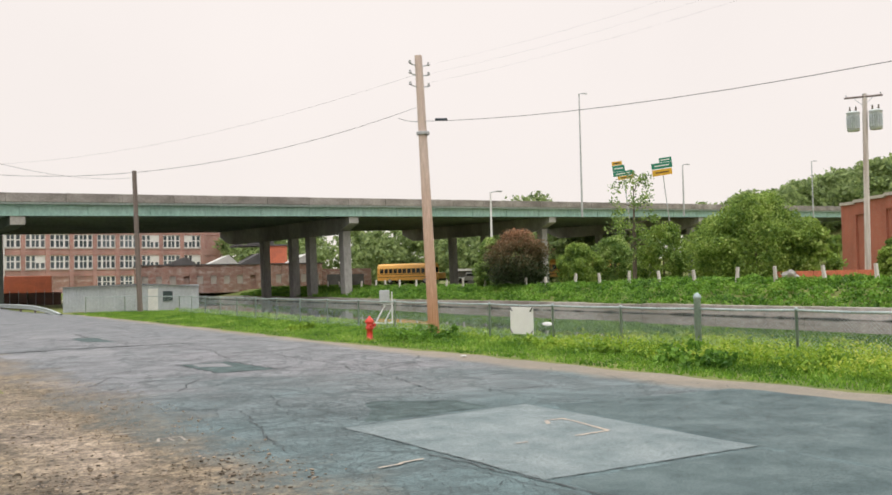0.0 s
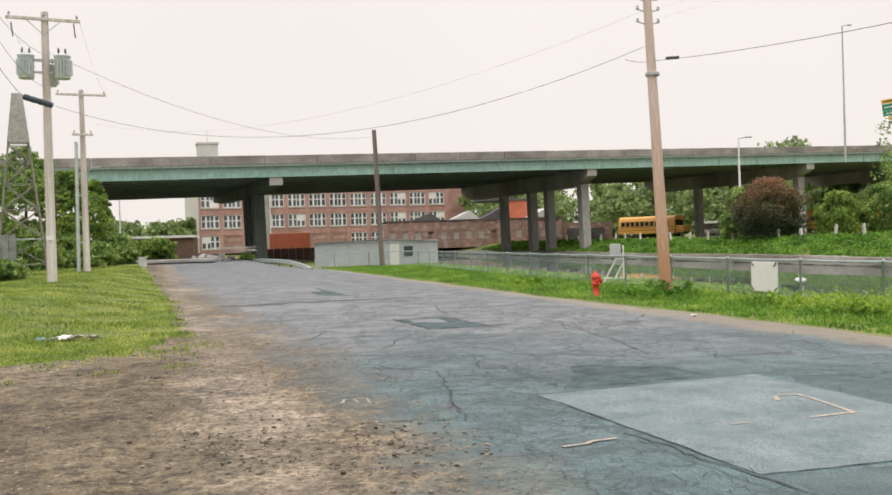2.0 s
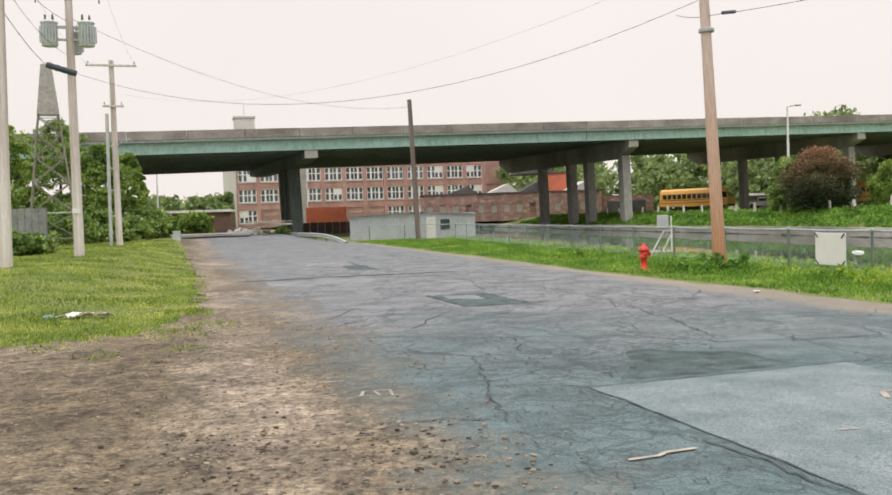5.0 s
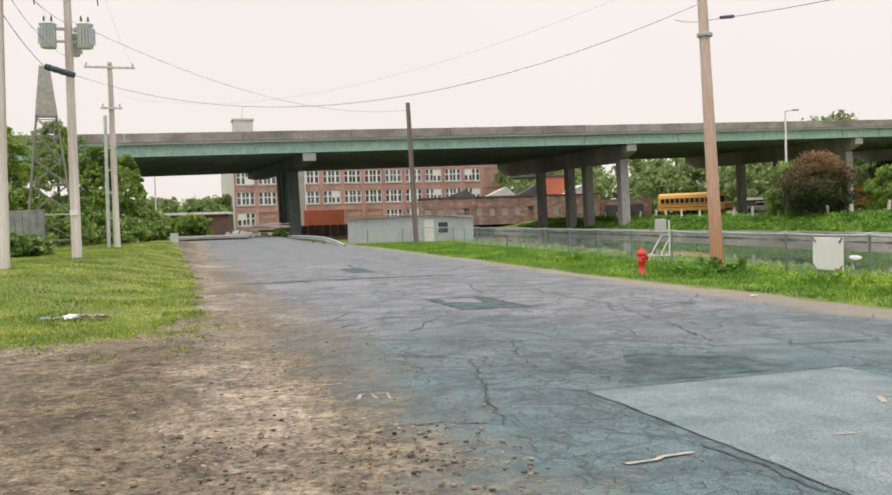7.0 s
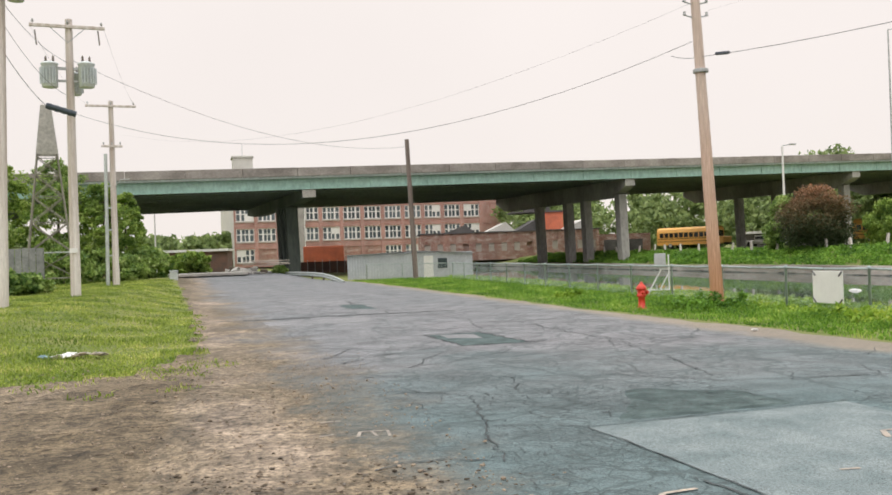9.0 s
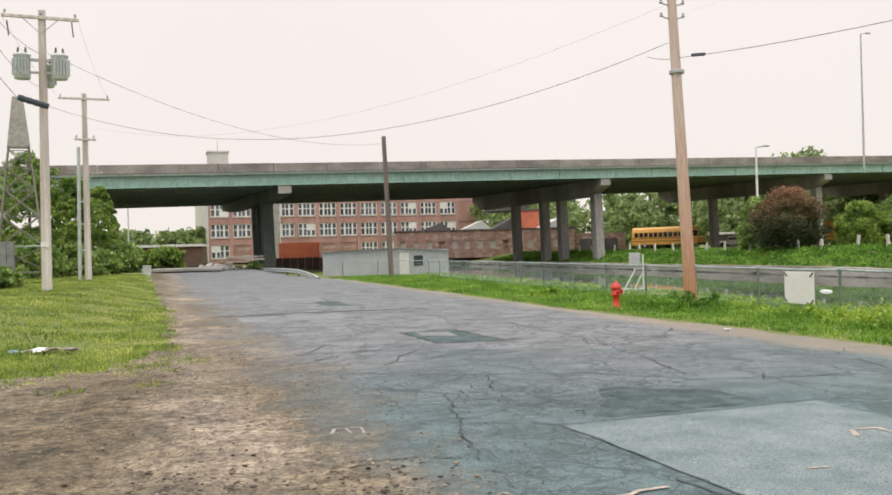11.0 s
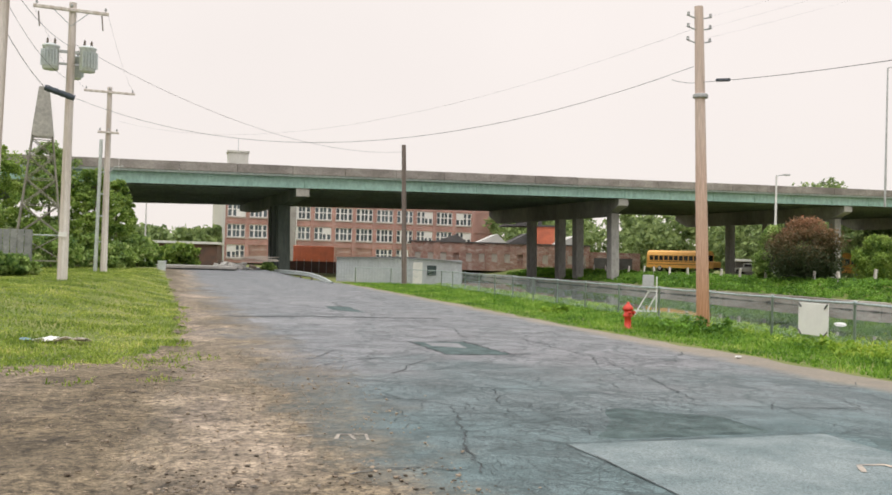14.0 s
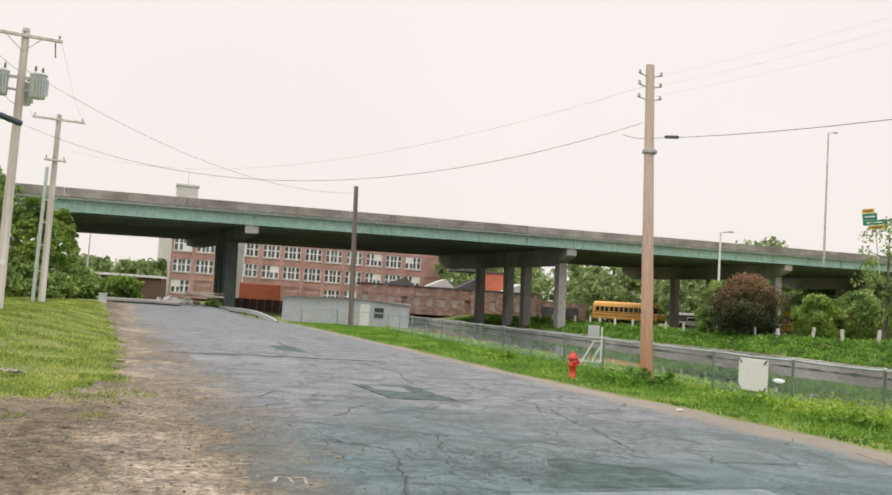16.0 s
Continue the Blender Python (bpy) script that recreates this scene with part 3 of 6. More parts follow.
# ---- road patches and marks ----
def flat_patch(name, corners, lift, mat, parent=None, wob=0.03, seg=14):
    """A thin uneven slab between four corners."""
    c = [Vector((*p, 0)) for p in corners]
    verts, faces = [], []
    for j in range(seg + 1):
        for i in range(seg + 1):
            u, v = i / seg, j / seg
            p = c[0] * (1 - u) * (1 - v) + c[1] * u * (1 - v) + c[2] * u * v + c[3] * (1 - u) * v
            if i in (0, seg) or j in (0, seg):
                p = p + Vector((noise.noise((p.x * 3, p.y * 3, 2)), noise.noise((p.x * 3, p.y * 3, 9)), 0)) * wob
            rim = -0.008 if i in (0, seg) or j in (0, seg) else 0
            verts.append((p.x, p.y, ground_z(p.x, p.y) + 0.02 + lift + rim))
    for j in range(seg):
        for i in range(seg):
            k = j * (seg + 1) + i
            faces.append((k, k + 1, k + seg + 2, k + seg + 1))
    return part(name, mesh_of(name, verts, faces, mat, True), mat, parent)


p_light = flat_patch("asphalt_patch", [(3.31, 4.06), (5.94, 3.99), (5.8, 7.84), (2.97, 7.57)], 0.012, M_PATCH, wob=0.015)
tagged(p_light, "square lighter grey asphalt repair in the road", "road patch", kind="structure")
for pts, lab, mat in (([(3.4, 7.78), (5.36, 7.95), (5.28, 8.95), (4.25, 9.6)], "worn dark asphalt repair beside the light one", M_DARKPATCH),
                      ([(6.0, 1.5), (9.7, 1.5), (9.4, 7.2), (5.86, 7.62)], "dark coarse asphalt area beside the repair", M_COARSE),
                      ([(3.5, 1.5), (5.94, 1.5), (5.9, 3.93), (3.36, 3.98)], "dark coarse asphalt below the light repair", M_COARSE),
                      ([(3.64, 15.1), (4.85, 15.0), (4.55, 17.54), (3.42, 17.5)], "dark square patch round a sunken cover", M_DARKPATCH),
                      ([(3.0, 28.0), (3.9, 26.6), (3.75, 30.0), (3.0, 29.95)], "small dark far patch in the road", M_DARKPATCH)):
    tagged(flat_patch("dark_patch", pts, 0.007, mat, wob=0.1), lab, "road patch", kind="structure")
tagged(flat_patch("pale_patch", [(3.68, 16.5), (4.3, 16.1), (4.36, 17.15), (3.68, 17.25)], 0.012, M_PALEPATCH, wob=0.06), "grey filling inside the dark square patch", "road patch", kind="structure")
tagged(flat_patch("pale_patch", [(1.93, 30.4), (3.55, 30.1), (3.5, 32.6), (1.79, 33.2)], 0.007, M_PALEPATCH, wob=0.2), "small pale far patch in the road", "road patch", kind="structure")
tagged(flat_patch("pale_patch", [(0.4, 22.0), (3.0, 21.8), (3.2, 23.6), (0.3, 23.8)], 0.005, M_PALEPATCH, wob=0.3), "pale worn strip across the road", "road patch", kind="structure")


def paint_mark(points, width, label, lift=0.004, mat=None):
    verts, faces = [], []
    for (x0, y0), (x1, y1) in zip(points, points[1:]):
        d = Vector((x1 - x0, y1 - y0))
        n = Vector((-d.y, d.x)).normalized() * width / 2
        k0, steps = len(verts), max(2, int(d.length / 0.08))
        for i in range(steps + 1):
            p = Vector((x0, y0)) + d * i / steps
            w = 0.7 + 0.6 * abs(noise.noise((p.x * 9, p.y * 9, 0)))
            for s in (-1, 1):
                q = p + n * s * w
                verts.append((q.x, q.y, ground_z(q.x, q.y) + 0.02 + lift))
        for i in range(steps):
            a = k0 + 2 * i
            faces.append((a, a + 1, a + 3, a + 2))
    ob = part("paint_mark", mesh_of("paint_mark", verts, faces, mat or M_PAINT), M_PAINT)
    return tagged(ob, label, "road marking", kind="structure")


paint_mark([(4.99, 6.22), (5.13, 6.46), (5.38, 6.45), (5.37, 6.16), (5.28, 5.5), (4.78, 5.46)], 0.06, "faded pale paint hook mark on the light repair", 0.017)
paint_mark([(4.0, 5.48), (4.15, 5.47)], 0.04, "short faded paint dash on the light repair", 0.017)
paint_mark([(2.33, 5.31), (2.57, 5.34), (2.62, 5.39), (2.87, 5.42)], 0.045, "faded pale paint line at the repair's edge", 0.014)
paint_mark([(0.93, 7.98), (0.98, 8.21), (1.23, 8.19), (1.21, 7.92)], 0.04, "small faded bracket mark in paint", mat=M_PAINTFAINT)
paint_mark([(1.08, 8.2), (1.1, 7.96)], 0.04, "small faded stroke of paint", mat=M_PAINTFAINT)
paint_mark([(0.66, 8.84), (0.86, 8.85)], 0.05, "small faded paint dash", mat=M_PAINTFAINT)
paint_mark([(0.6, 8.13), (0.73, 8.18)], 0.045, "small faded paint dash", mat=M_PAINTFAINT)


def crack(points, width, label="dark jagged crack across the asphalt", wander=1.0):
    """A jagged dark seam that wanders along its line."""
    verts, faces = [], []
    k = 0
    for (x0, y0), (x1, y1) in zip(points, points[1:]):
        d = Vector((x1 - x0, y1 - y0))
        n = Vector((-d.y, d.x)).normalized()
        steps = max(3, int(d.length / 0.09))
        for i in range(steps + 1):
            p = Vector((x0, y0)) + d * i / steps
            env = math.sin(math.pi * min(1, max(0, i / steps)))
            p = p + n * wander * (0.13 * env * noise.noise((p.x * 2.1, p.y * 2.1, 1)) + 0.07 * noise.noise((p.x * 8, p.y * 8, 3)))
            w = 0.6 * width * (0.3 + 1.2 * abs(noise.noise((p.x * 5, p.y * 5, 7))))
            for sgn in (-1, 1):
                q = p + n * sgn * w / 2
                verts.append((q.x, q.y, ground_z(q.x, q.y) + 0.0305))
            if i:
                faces.append((k - 2, k - 1, k + 1, k))
            k += 2
    return tagged(part("road_crack", mesh_of("road_crack", verts, faces, M_CRACK), M_CRACK), label, "crack", kind="structure")


crack([(-1.28, 24.73), (0.3, 24.39), (2.66, 24.67), (4.23, 24.38), (5.68, 24.22)], 0.42, "wide dark seam across the road", 0.6)
crack([(2.96, 7.58), (3.1, 6.2), (3.3, 4.06)], 0.035, "dark crack along the light repair", 0.25)
crack([(3.02, 5.6), (3.15, 4.6), (3.3, 3.9), (3.45, 2.8)], 0.07, "wide dark crack beside the light repair", 0.7)
crack([(3.31, 4.05), (5.94, 3.98)], 0.035, "dark crack along the light repair", 0.25)
crack([(0.9, 6.68), (1.15, 6.86), (1.5, 6.86), (1.8, 6.68)], 0.07, "dark broken edge of asphalt in the earth")
crack([(2.2, 8.0), (3.0, 7.62)], 0.05)
crack([(0.8, 13.0), (2.4, 14.5), (3.4, 15.3)], 0.06)
crack([(2.4, 9.7), (2.15, 8.0), (1.9, 6.6)], 0.05)
crack([(3.2, 11.1), (4.6, 10.7), (5.5, 9.6), (7.4, 9.2)], 0.06)
crack([(5.4, 15.1), (7.6, 14.2)], 0.07)
crack([(2.4, 18.3), (3.5, 17.9)], 0.07)
crack([(4.8, 18.0), (5.2, 21.0), (4.4, 24.4)], 0.05)
crack([(6.0, 20.0), (6.2, 14.0), (5.6, 10.0)], 0.05)
crack([(1.2, 12.0), (2.6, 11.4), (3.3, 11.0), (3.0, 9.8)], 0.05)
crack([(1.5, 10.6), (2.5, 9.7), (3.5, 9.6)], 0.045)
crack([(-1.0, 38.0), (6.8, 39.5)], 0.12)
crack([(-2.4, 46.0), (6.6, 47.0)], 0.12)
crack([(2.97, 7.6), (5.82, 7.88), (7.66, 7.45), (8.8, 7.3)], 0.04, "thin dark seam along the repair's edge", 0.4)


def alligator(zone, cell, keep, width, seed):
    """A net of fine cracks over a four-cornered stretch of road."""
    rr = random.Random(seed)
    c = [Vector(p) for p in zone]
    nu = max(2, int((c[1] - c[0]).length / cell))
    nv = max(2, int((c[3] - c[0]).length / cell))
    nodes = {}
    for j in range(nv + 1):
        for i in range(nu + 1):
            u = (i + rr.uniform(-0.42, 0.42) + (0.5 if j % 2 else 0)) / nu
            v = (j + rr.uniform(-0.42, 0.42)) / nv
            nodes[i, j] = c[0] * (1 - u) * (1 - v) + c[1] * u * (1 - v) + c[2] * u * v + c[3] * (1 - u) * v
    verts, faces = [], []
    for (i, j), p in nodes.items():
        for q in (nodes.get((i + 1, j)), nodes.get((i, j + 1))):
            dens = 0.5 + noise.noise((p.x * 0.9, p.y * 0.9, seed))
            if q is None or rr.random() > keep * (0.55 + 0.9 * dens):
                continue
            d = q - p
            n = Vector((-d.y, d.x)).normalized()
            k, m = len(verts), 4
            for s in range(m + 1):
                r = p + d * s / m + n * (0.09 * cell * rr.uniform(-1, 1) if 0 < s < m else 0)
                w = width * rr.uniform(0.5, 1.5) / 2
                for sg in (-1, 1):
                    e = r + n * w * sg
                    verts.append((e.x, e.y, ground_z(e.x, e.y) + 0.0295))
                if s:
                    a = k + 2 * s
                    faces.append((a - 2, a - 1, a + 1, a))
    ob = part("crack_net", mesh_of("crack_net", verts, faces, M_CRACK), M_CRACK)
    return tagged(ob, "net of fine dark cracks in worn asphalt", "crack", kind="structure")


alligator([(2.0, 3.0), (3.4, 3.0), (2.9, 7.8), (1.8, 8.2)], 0.1, 0.42, 0.006, 1)
alligator([(1.6, 8.2), (3.4, 8.0), (3.2, 11.5), (1.4, 12.0)], 0.17, 0.5, 0.009, 2)
alligator([(3.3, 9.8), (8.6, 9.2), (8.2, 14.5), (2.8, 14.8)], 0.7, 0.34, 0.012, 3)
alligator([(1.2, 12.5), (7.8, 14.5), (7.4, 23.5), (0.8, 23.5)], 1.0, 0.36, 0.016, 4)
alligator([(3.4, 8.1), (5.5, 8.1), (5.2, 9.8), (3.2, 9.9)], 0.09, 0.6, 0.008, 5)
alligator([(6.1, 3.6), (9.3, 4.2), (9.3, 9.0), (6.0, 8.2)], 0.16, 0.3, 0.008, 6)
alligator([(0.2, 25), (7.4, 25), (6.8, 40), (-0.8, 40)], 1.5, 0.34, 0.025, 7)
for a, b in (((3.6, 15.1), (5.3, 15.0)), ((4.85, 15.0), (4.55, 17.54)), ((4.55, 17.54), (3.1, 17.5)), ((3.42, 17.5), (3.64, 15.1))):
    crack([a, b], 0.13, "dark sealed edge of the square patch")
for a, b in (((1.93, 30.4), (3.55, 30.1)), ((3.55, 30.1), (3.5, 32.6)), ((3.5, 32.6), (1.79, 33.2))):
    crack([a, b], 0.16, "dark sealed edge of a far patch")


# ---- highway overpass ----
DECK_Y, DECK_M, DECK_GRADE = 82.0, 0.15, 0.026
UX = Vector((1, DECK_M, 0)).normalized()
UY = Vector((-UX.y, UX.x, 0))
DECK_TOP0 = 9.86          # parapet top at x = 0
DECK_W = 34.0


def deck_frame(x):
    """Pose at the near edge of the deck above plan x; its x runs along, y across, z = parapet top."""
    o = Vector((x, DECK_Y + DECK_M * x, DECK_TOP0 + DECK_GRADE * x))
    along = Vector((UX.x, UX.y, DECK_GRADE * UX.x)).normalized()
    up = along.cross(UY).normalized()
    return Matrix.Translation(o) @ Matrix((along, UY, up)).transposed().to_4x4()


overpass = thing("highway_overpass", deck_frame(0), "long highway overpass with green steel girders and concrete piers", "overpass")
X0, X1 = -75, 175
n = 50
seg_bm = bmesh.new()
box(seg_bm, 0.015, (X1 - X0) / n - 0.015, 0.0, 0.32, -0.8, 0.0)
bmesh.ops.bevel(seg_bm, geom=seg_bm.edges[:], offset=0.03, segments=1, affect="EDGES")
seg_me = bpy.data.meshes.new("parapet")
seg_bm.to_mesh(seg_me)
seg_bm.free()
seg_me.materials.append(M_PARAPET)
for i in range(n):
    for yy in (0.0, DECK_W - 0.32):
        part("parapet", seg_me, M_PARAPET, overpass, at=Matrix.Translation((X0 + (X1 - X0) * i / n, yy, random.uniform(-0.015, 0.015))))
bm = bmesh.new()
box(bm, X0, X1, 0.05, DECK_W - 0.05, -1.0, -0.79)
part("deck", bm, M_BEAMSHADE, overpass, "concrete deck slab coloured darker for the shade beneath")
GB = -2.02     # girder bottom below the parapet's top
for k, yy in enumerate([0.42 + 2.76 * i for i in range(13)]):
    bm = bmesh.new()
    box(bm, X0, X1, yy - 0.02, yy + 0.02, GB + 0.05, -1.004)
    box(bm, X0, X1, yy - 0.2, yy + 0.2, GB, GB + 0.05)
    if k == 0:
        for i in range(int((X1 - X0) / 5.8)):
            xx = X0 + i * 5.8
            box(bm, xx - 0.02, xx + 0.02, yy - 0.1, yy - 0.02, GB + 0.05, -1.004)
    part("girder", bm, M_GIRDER if k == 0 else M_BEAMSHADE, overpass, "sea-green painted steel girder" if k == 0 else "steel girder coloured darker for the underside shade")


def bent(x, rows=(2.4, 9.9, 14.1, 21.6), flare=3.2, drop=1.85, half=0.5, mat=M_CONCDARK):
    """A pier: cap beam with a raised nose, and four square columns."""
    bm = bmesh.new()
    prof = [(0.35, GB - 0.02), (0.35, GB - 0.75), (flare, GB - drop), (DECK_W - flare, GB - drop), (DECK_W - 0.4, GB - 0.75), (DECK_W - 0.4, GB - 0.02)]
    vs = [[bm.verts.new((s, y, z)) for y, z in prof] for s in (-0.6, 0.6)]
    k = len(prof)
    bm.faces.new(vs[0])
    bm.faces.new(vs[1][::-1])
    for i in range(k):
        j = (i + 1) % k
        bm.faces.new((vs[0][i], vs[1][i], vs[1][j], vs[0][j]))
    m = Matrix.Translation((x, 0, 0))
    cap = part("pier_cap", bm, mat, overpass, "stained concrete cap beam, shade-dark on one pier", at=m)
    # The cap's outer end stays pale; the rest carries the painted shade.
    if mat is M_CONCSHADE:
        bm = bmesh.new()
        box(bm, -0.62, 0.62, 0.3, 0.346, GB - 0.76, GB - 0.024)
        part("cap_nose", bm, M_CONC, cap, "pale end of the cap beam, clear of the painted shade")
    for yy in rows:
        g = deck_frame(0) @ Vector((x, yy, GB - 1.5))
        base = min(ground_z(g.x, g.y), 1.4) - 0.4
        bm = bmesh.new()
        box(bm, -half, half, yy - 0.5, yy + 0.5, base - g.z + GB - 1.5, GB - drop + 0.3)
        bmesh.ops.bevel(bm, geom=[e for e in bm.edges if abs(e.verts[0].co.z - e.verts[1].co.z) > 1], offset=0.06, segments=1, affect="EDGES")
        part("column", bm, mat, cap, "stained concrete column, shade-dark on one pier")


for x in (-29.0, 40.8, 72.5, 106.0, 138.0):
    bent(x)
# First pier: the deck's shade is painted into its concrete.
bent(6.0, (9.2, 11.4, 13.6), 6.0, 1.15, 0.62, M_CONCSHADE)


# ---- brick mill behind the overpass ----
def facade(bm, bays, bay, floors, storey, base, open_w, open_h, sill, depth=0.35):
    """Piers and spandrels round real openings; x along, y = 0 the face."""
    w = bays * bay
    for i in range(bays + 1):
        a = max(0, i * bay - (bay - open_w) / 2)
        b = min(w, i * bay + (bay - open_w) / 2)
        box(bm, a, b, -0.1, depth, 0, base + floors * storey + 0.9)
    for f in range(floors + 1):
        z0 = 0 if f == 0 else base + (f - 1) * storey + sill + open_h
        z1 = base + f * storey + sill if f < floors else base + floors * storey + 0.9
        for i in range(bays):
            box(bm, i * bay + (bay - open_w) / 2, (i + 1) * bay - (bay - open_w) / 2, 0, depth, z0, z1)


def shared(name, mat, *boxes):
    """A mesh of boxes that many pieces share."""
    b = bmesh.new()
    for q in boxes:
        box(b, *q)
    me = bpy.data.meshes.new(name)
    b.to_mesh(me)
    b.free()
    me.materials.append(mat)
    return me


def ring_mesh(name, w, h, t, y0, y1, mat):
    """A rectangular window frame in one piece."""
    b = bmesh.new()
    loops = []
    for y in (y0, y1):
        for q in ((0, 0, w, h), (t, t, w - t, h - t)):
            loops.append([b.verts.new(p) for p in ((q[0], y, q[1]), (q[2], y, q[1]), (q[2], y, q[3]), (q[0], y, q[3]))])
    fo, fi_, bo, bi = loops
    for i in range(4):
        j = (i + 1) % 4
        b.faces.new((fo[i], fo[j], fi_[j], fi_[i]))
        b.faces.new((bo[j], bo[i], bi[i], bi[j]))
        b.faces.new((fi_[i], fi_[j], bi[j], bi[i]))
        b.faces.new((fo[j], fo[i], bo[i], bo[j]))
    me = bpy.data.meshes.new(name)
    b.to_mesh(me)
    b.free()
    me.materials.append(mat)
    return me


MILL = Matrix.Translation((-1.8, 160, 0.3)) @ Matrix.Rotation(radians(3.5), 4, "Z")
mill = thing("brick_mill", MILL, "tall red brick mill with rows of white-framed windows", "mill building")
BAYS, BAY, STOREY, FLOORS = 13, 3.8, 3.62, 4
OW, OH, SILL, BASE = 3.1, 2.3, 0.85, 0.0
bm = bmesh.new()
facade(bm, BAYS, BAY, FLOORS, STOREY, BASE, OW, OH, SILL)
wall = part("wall", bm, M_BRICK, mill, "red brick front wall with piers")
bm = bmesh.new()
top = FLOORS * STOREY + 0.9
box(bm, 0, 0.35, 0.35, 60, 0, top)
box(bm, BAYS * BAY - 0.35, BAYS * BAY, 0.35, 60, 0, top)
box(bm, 0, BAYS * BAY, 60, 60.35, 0, top)
part("wall", bm, M_PALE, mill, "pale rendered side wall")
bm = bmesh.new()
box(bm, -0.1, BAYS * BAY + 0.1, -0.15, 60.4, top, top + 0.25)
part("roof", bm, M_ROOF, mill, "flat dark roof")
# Added dark sheet that stands in for the mill's unlit inside.
bm = bmesh.new()
box(bm, 0.4, BAYS * BAY - 0.4, 1.2, 1.3, 0, top - 0.1)
part("inner_screen", bm, M_ROOF, mill, "dark sheet in place of the unlit room behind the panes")
frame_me = ring_mesh("window", OW, OH, 0.12, 0.1, 0.22, M_WHITE)
mullion_me = shared("mullion", M_WHITE, (-0.15, 0.15, 0.12, 0.21, 0.12, OH - 0.12))
bar_me = shared("glazing_bar", M_WHITE, (-0.07, 0.07, 0.13, 0.2, 0.12, OH - 0.12))
rail_me = shared("meeting_rail", M_WHITE, (0.12, OW - 0.12, 0.135, 0.225, -0.08, 0.08))
pane_me = bpy.data.meshes.new("pane")
pb = bmesh.new()
box(pb, 0.05, OW - 0.05, 0.23, 0.25, 0.05, OH - 0.05)
pb.to_mesh(pane_me)
pb.free()
pane_me.materials.append(M_GLASS)
sill_me = bpy.data.meshes.new("sill")
pb = bmesh.new()
box(pb, -0.1, OW + 0.1, -0.12, 0.12, -0.22, 0)
pb.to_mesh(sill_me)
pb.free()
sill_me.materials.append(M_STONE)
blind_me = bpy.data.meshes.new("boarding")
pb = bmesh.new()
box(pb, 0.1, OW * 0.5, 0.15, 0.19, 0.1, OH * 0.55)
pb.to_mesh(blind_me)
pb.free()
blind_me.materials.append(M_WHITE)
rnd = random.Random(4)
for f in range(FLOORS):
    for i in range(BAYS):
        if (f == 0 and i in (1, 5, 6, 9, 10)) or i == 12:
            continue
        w = part("window", frame_me, M_WHITE, mill, at=Matrix.Translation((i * BAY + (BAY - OW) / 2, 0, BASE + f * STOREY + SILL)))
        part("pane", pane_me, M_GLASS, w)
        part("mullion", mullion_me, M_WHITE, w, at=Matrix.Translation((OW * 0.27, 0, 0)))
        part("mullion", mullion_me, M_WHITE, w, at=Matrix.Translation((OW * 0.73, 0, 0)))
        part("glazing_bar", bar_me, M_WHITE, w, at=Matrix.Translation((OW * 0.5, 0, 0)))
        part("meeting_rail", rail_me, M_WHITE, w, at=Matrix.Translation((0, 0, OH * 0.56)))
        part("sill", sill_me, M_STONE, w, "pale stone sill")
        if rnd.random() < 0.28:
            part("boarding", blind_me, M_WHITE, w, "white boarding in the lower sash", at=Matrix.Translation((OW * 0.48 * rnd.randint(0, 1), 0, rnd.choice((0, OH * 0.4)))))
for i, f in ((1, 0), (5, 0), (6, 0), (9, 0), (10, 0), (12, 0), (12, 1), (12, 2), (12, 3)):
    bm = bmesh.new()
    box(bm, 0.02, OW - 0.02, 0.12, 0.3, 0.0, OH)
    part("infill", bm, M_BRICKOLD if f == 0 else M_BRICK, mill, "bricked-up opening", at=Matrix.Translation((i * BAY + (BAY - OW) / 2, 0, BASE + f * STOREY + SILL)))
bm = bmesh.new()
box(bm, 3 * BAY - 0.75, 3 * BAY + 0.75, -0.16, -0.104, 0.0, top - 0.02)
part("pilaster", bm, M_CONC, mill, "grey cement-rendered pilaster")
bm = bmesh.new()
tube(bm, (3 * BAY + 0.9, -0.2, 0.2), (3 * BAY + 0.9, -0.2, top), 0.09, n=8)
part("downpipe", bm, M_WHITE, mill, "white rainwater pipe")
# stair tower head on the roof
tw = bmesh.new()
box(tw, 0.4, 3.9, 4, 8, top, top + 4.4)
box(tw, 0.2, 4.1, 3.8, 8.2, top + 4.4, top + 4.7)
part("roof_tower", tw, M_PALE, mill, "pale rendered tower head above the roof")
tw = bmesh.new()
tube(tw, (2.2, 6, top + 4.7), (2.2, 6, top + 7), 0.05, n=6)
part("mast", tw, M_GREY, mill, "thin roof mast")

# ---- low old brick range in front of the mill ----
LOWM = Matrix.Translation((*pol(11.1, 138), 0.3)) @ Matrix.Rotation(radians(-9), 4, "Z")
low = thing("low_brick_range", LOWM, "long low derelict brick range with bricked-up windows", "old building")
bm = bmesh.new()
facade(bm, 14, 2.0, 1, 3.35, 0, 0.9, 1.3, 1.35)
part("wall", bm, M_BRICKOLD, low, "weathered patched brick wall")
bm = bmesh.new()
box(bm, 0, 28, 0.35, 14, 0, 4.0)
part("body", bm, M_BRICKOLD, low, "brick body behind the front")
bm = bmesh.new()
box(bm, -0.2, 28.2, -0.2, 14.2, 4.25, 4.42)
part("roof", bm, M_ROOF, low, "dark flat roof edge")
fill_bm = bmesh.new()
box(fill_bm, 0, 0.9, 0.1, 0.3, 0, 1.3)
fill_me = bpy.data.meshes.new("infill")
fill_bm.to_mesh(fill_me)
fill_bm.free()
fill_me.materials.append(M_STONE)
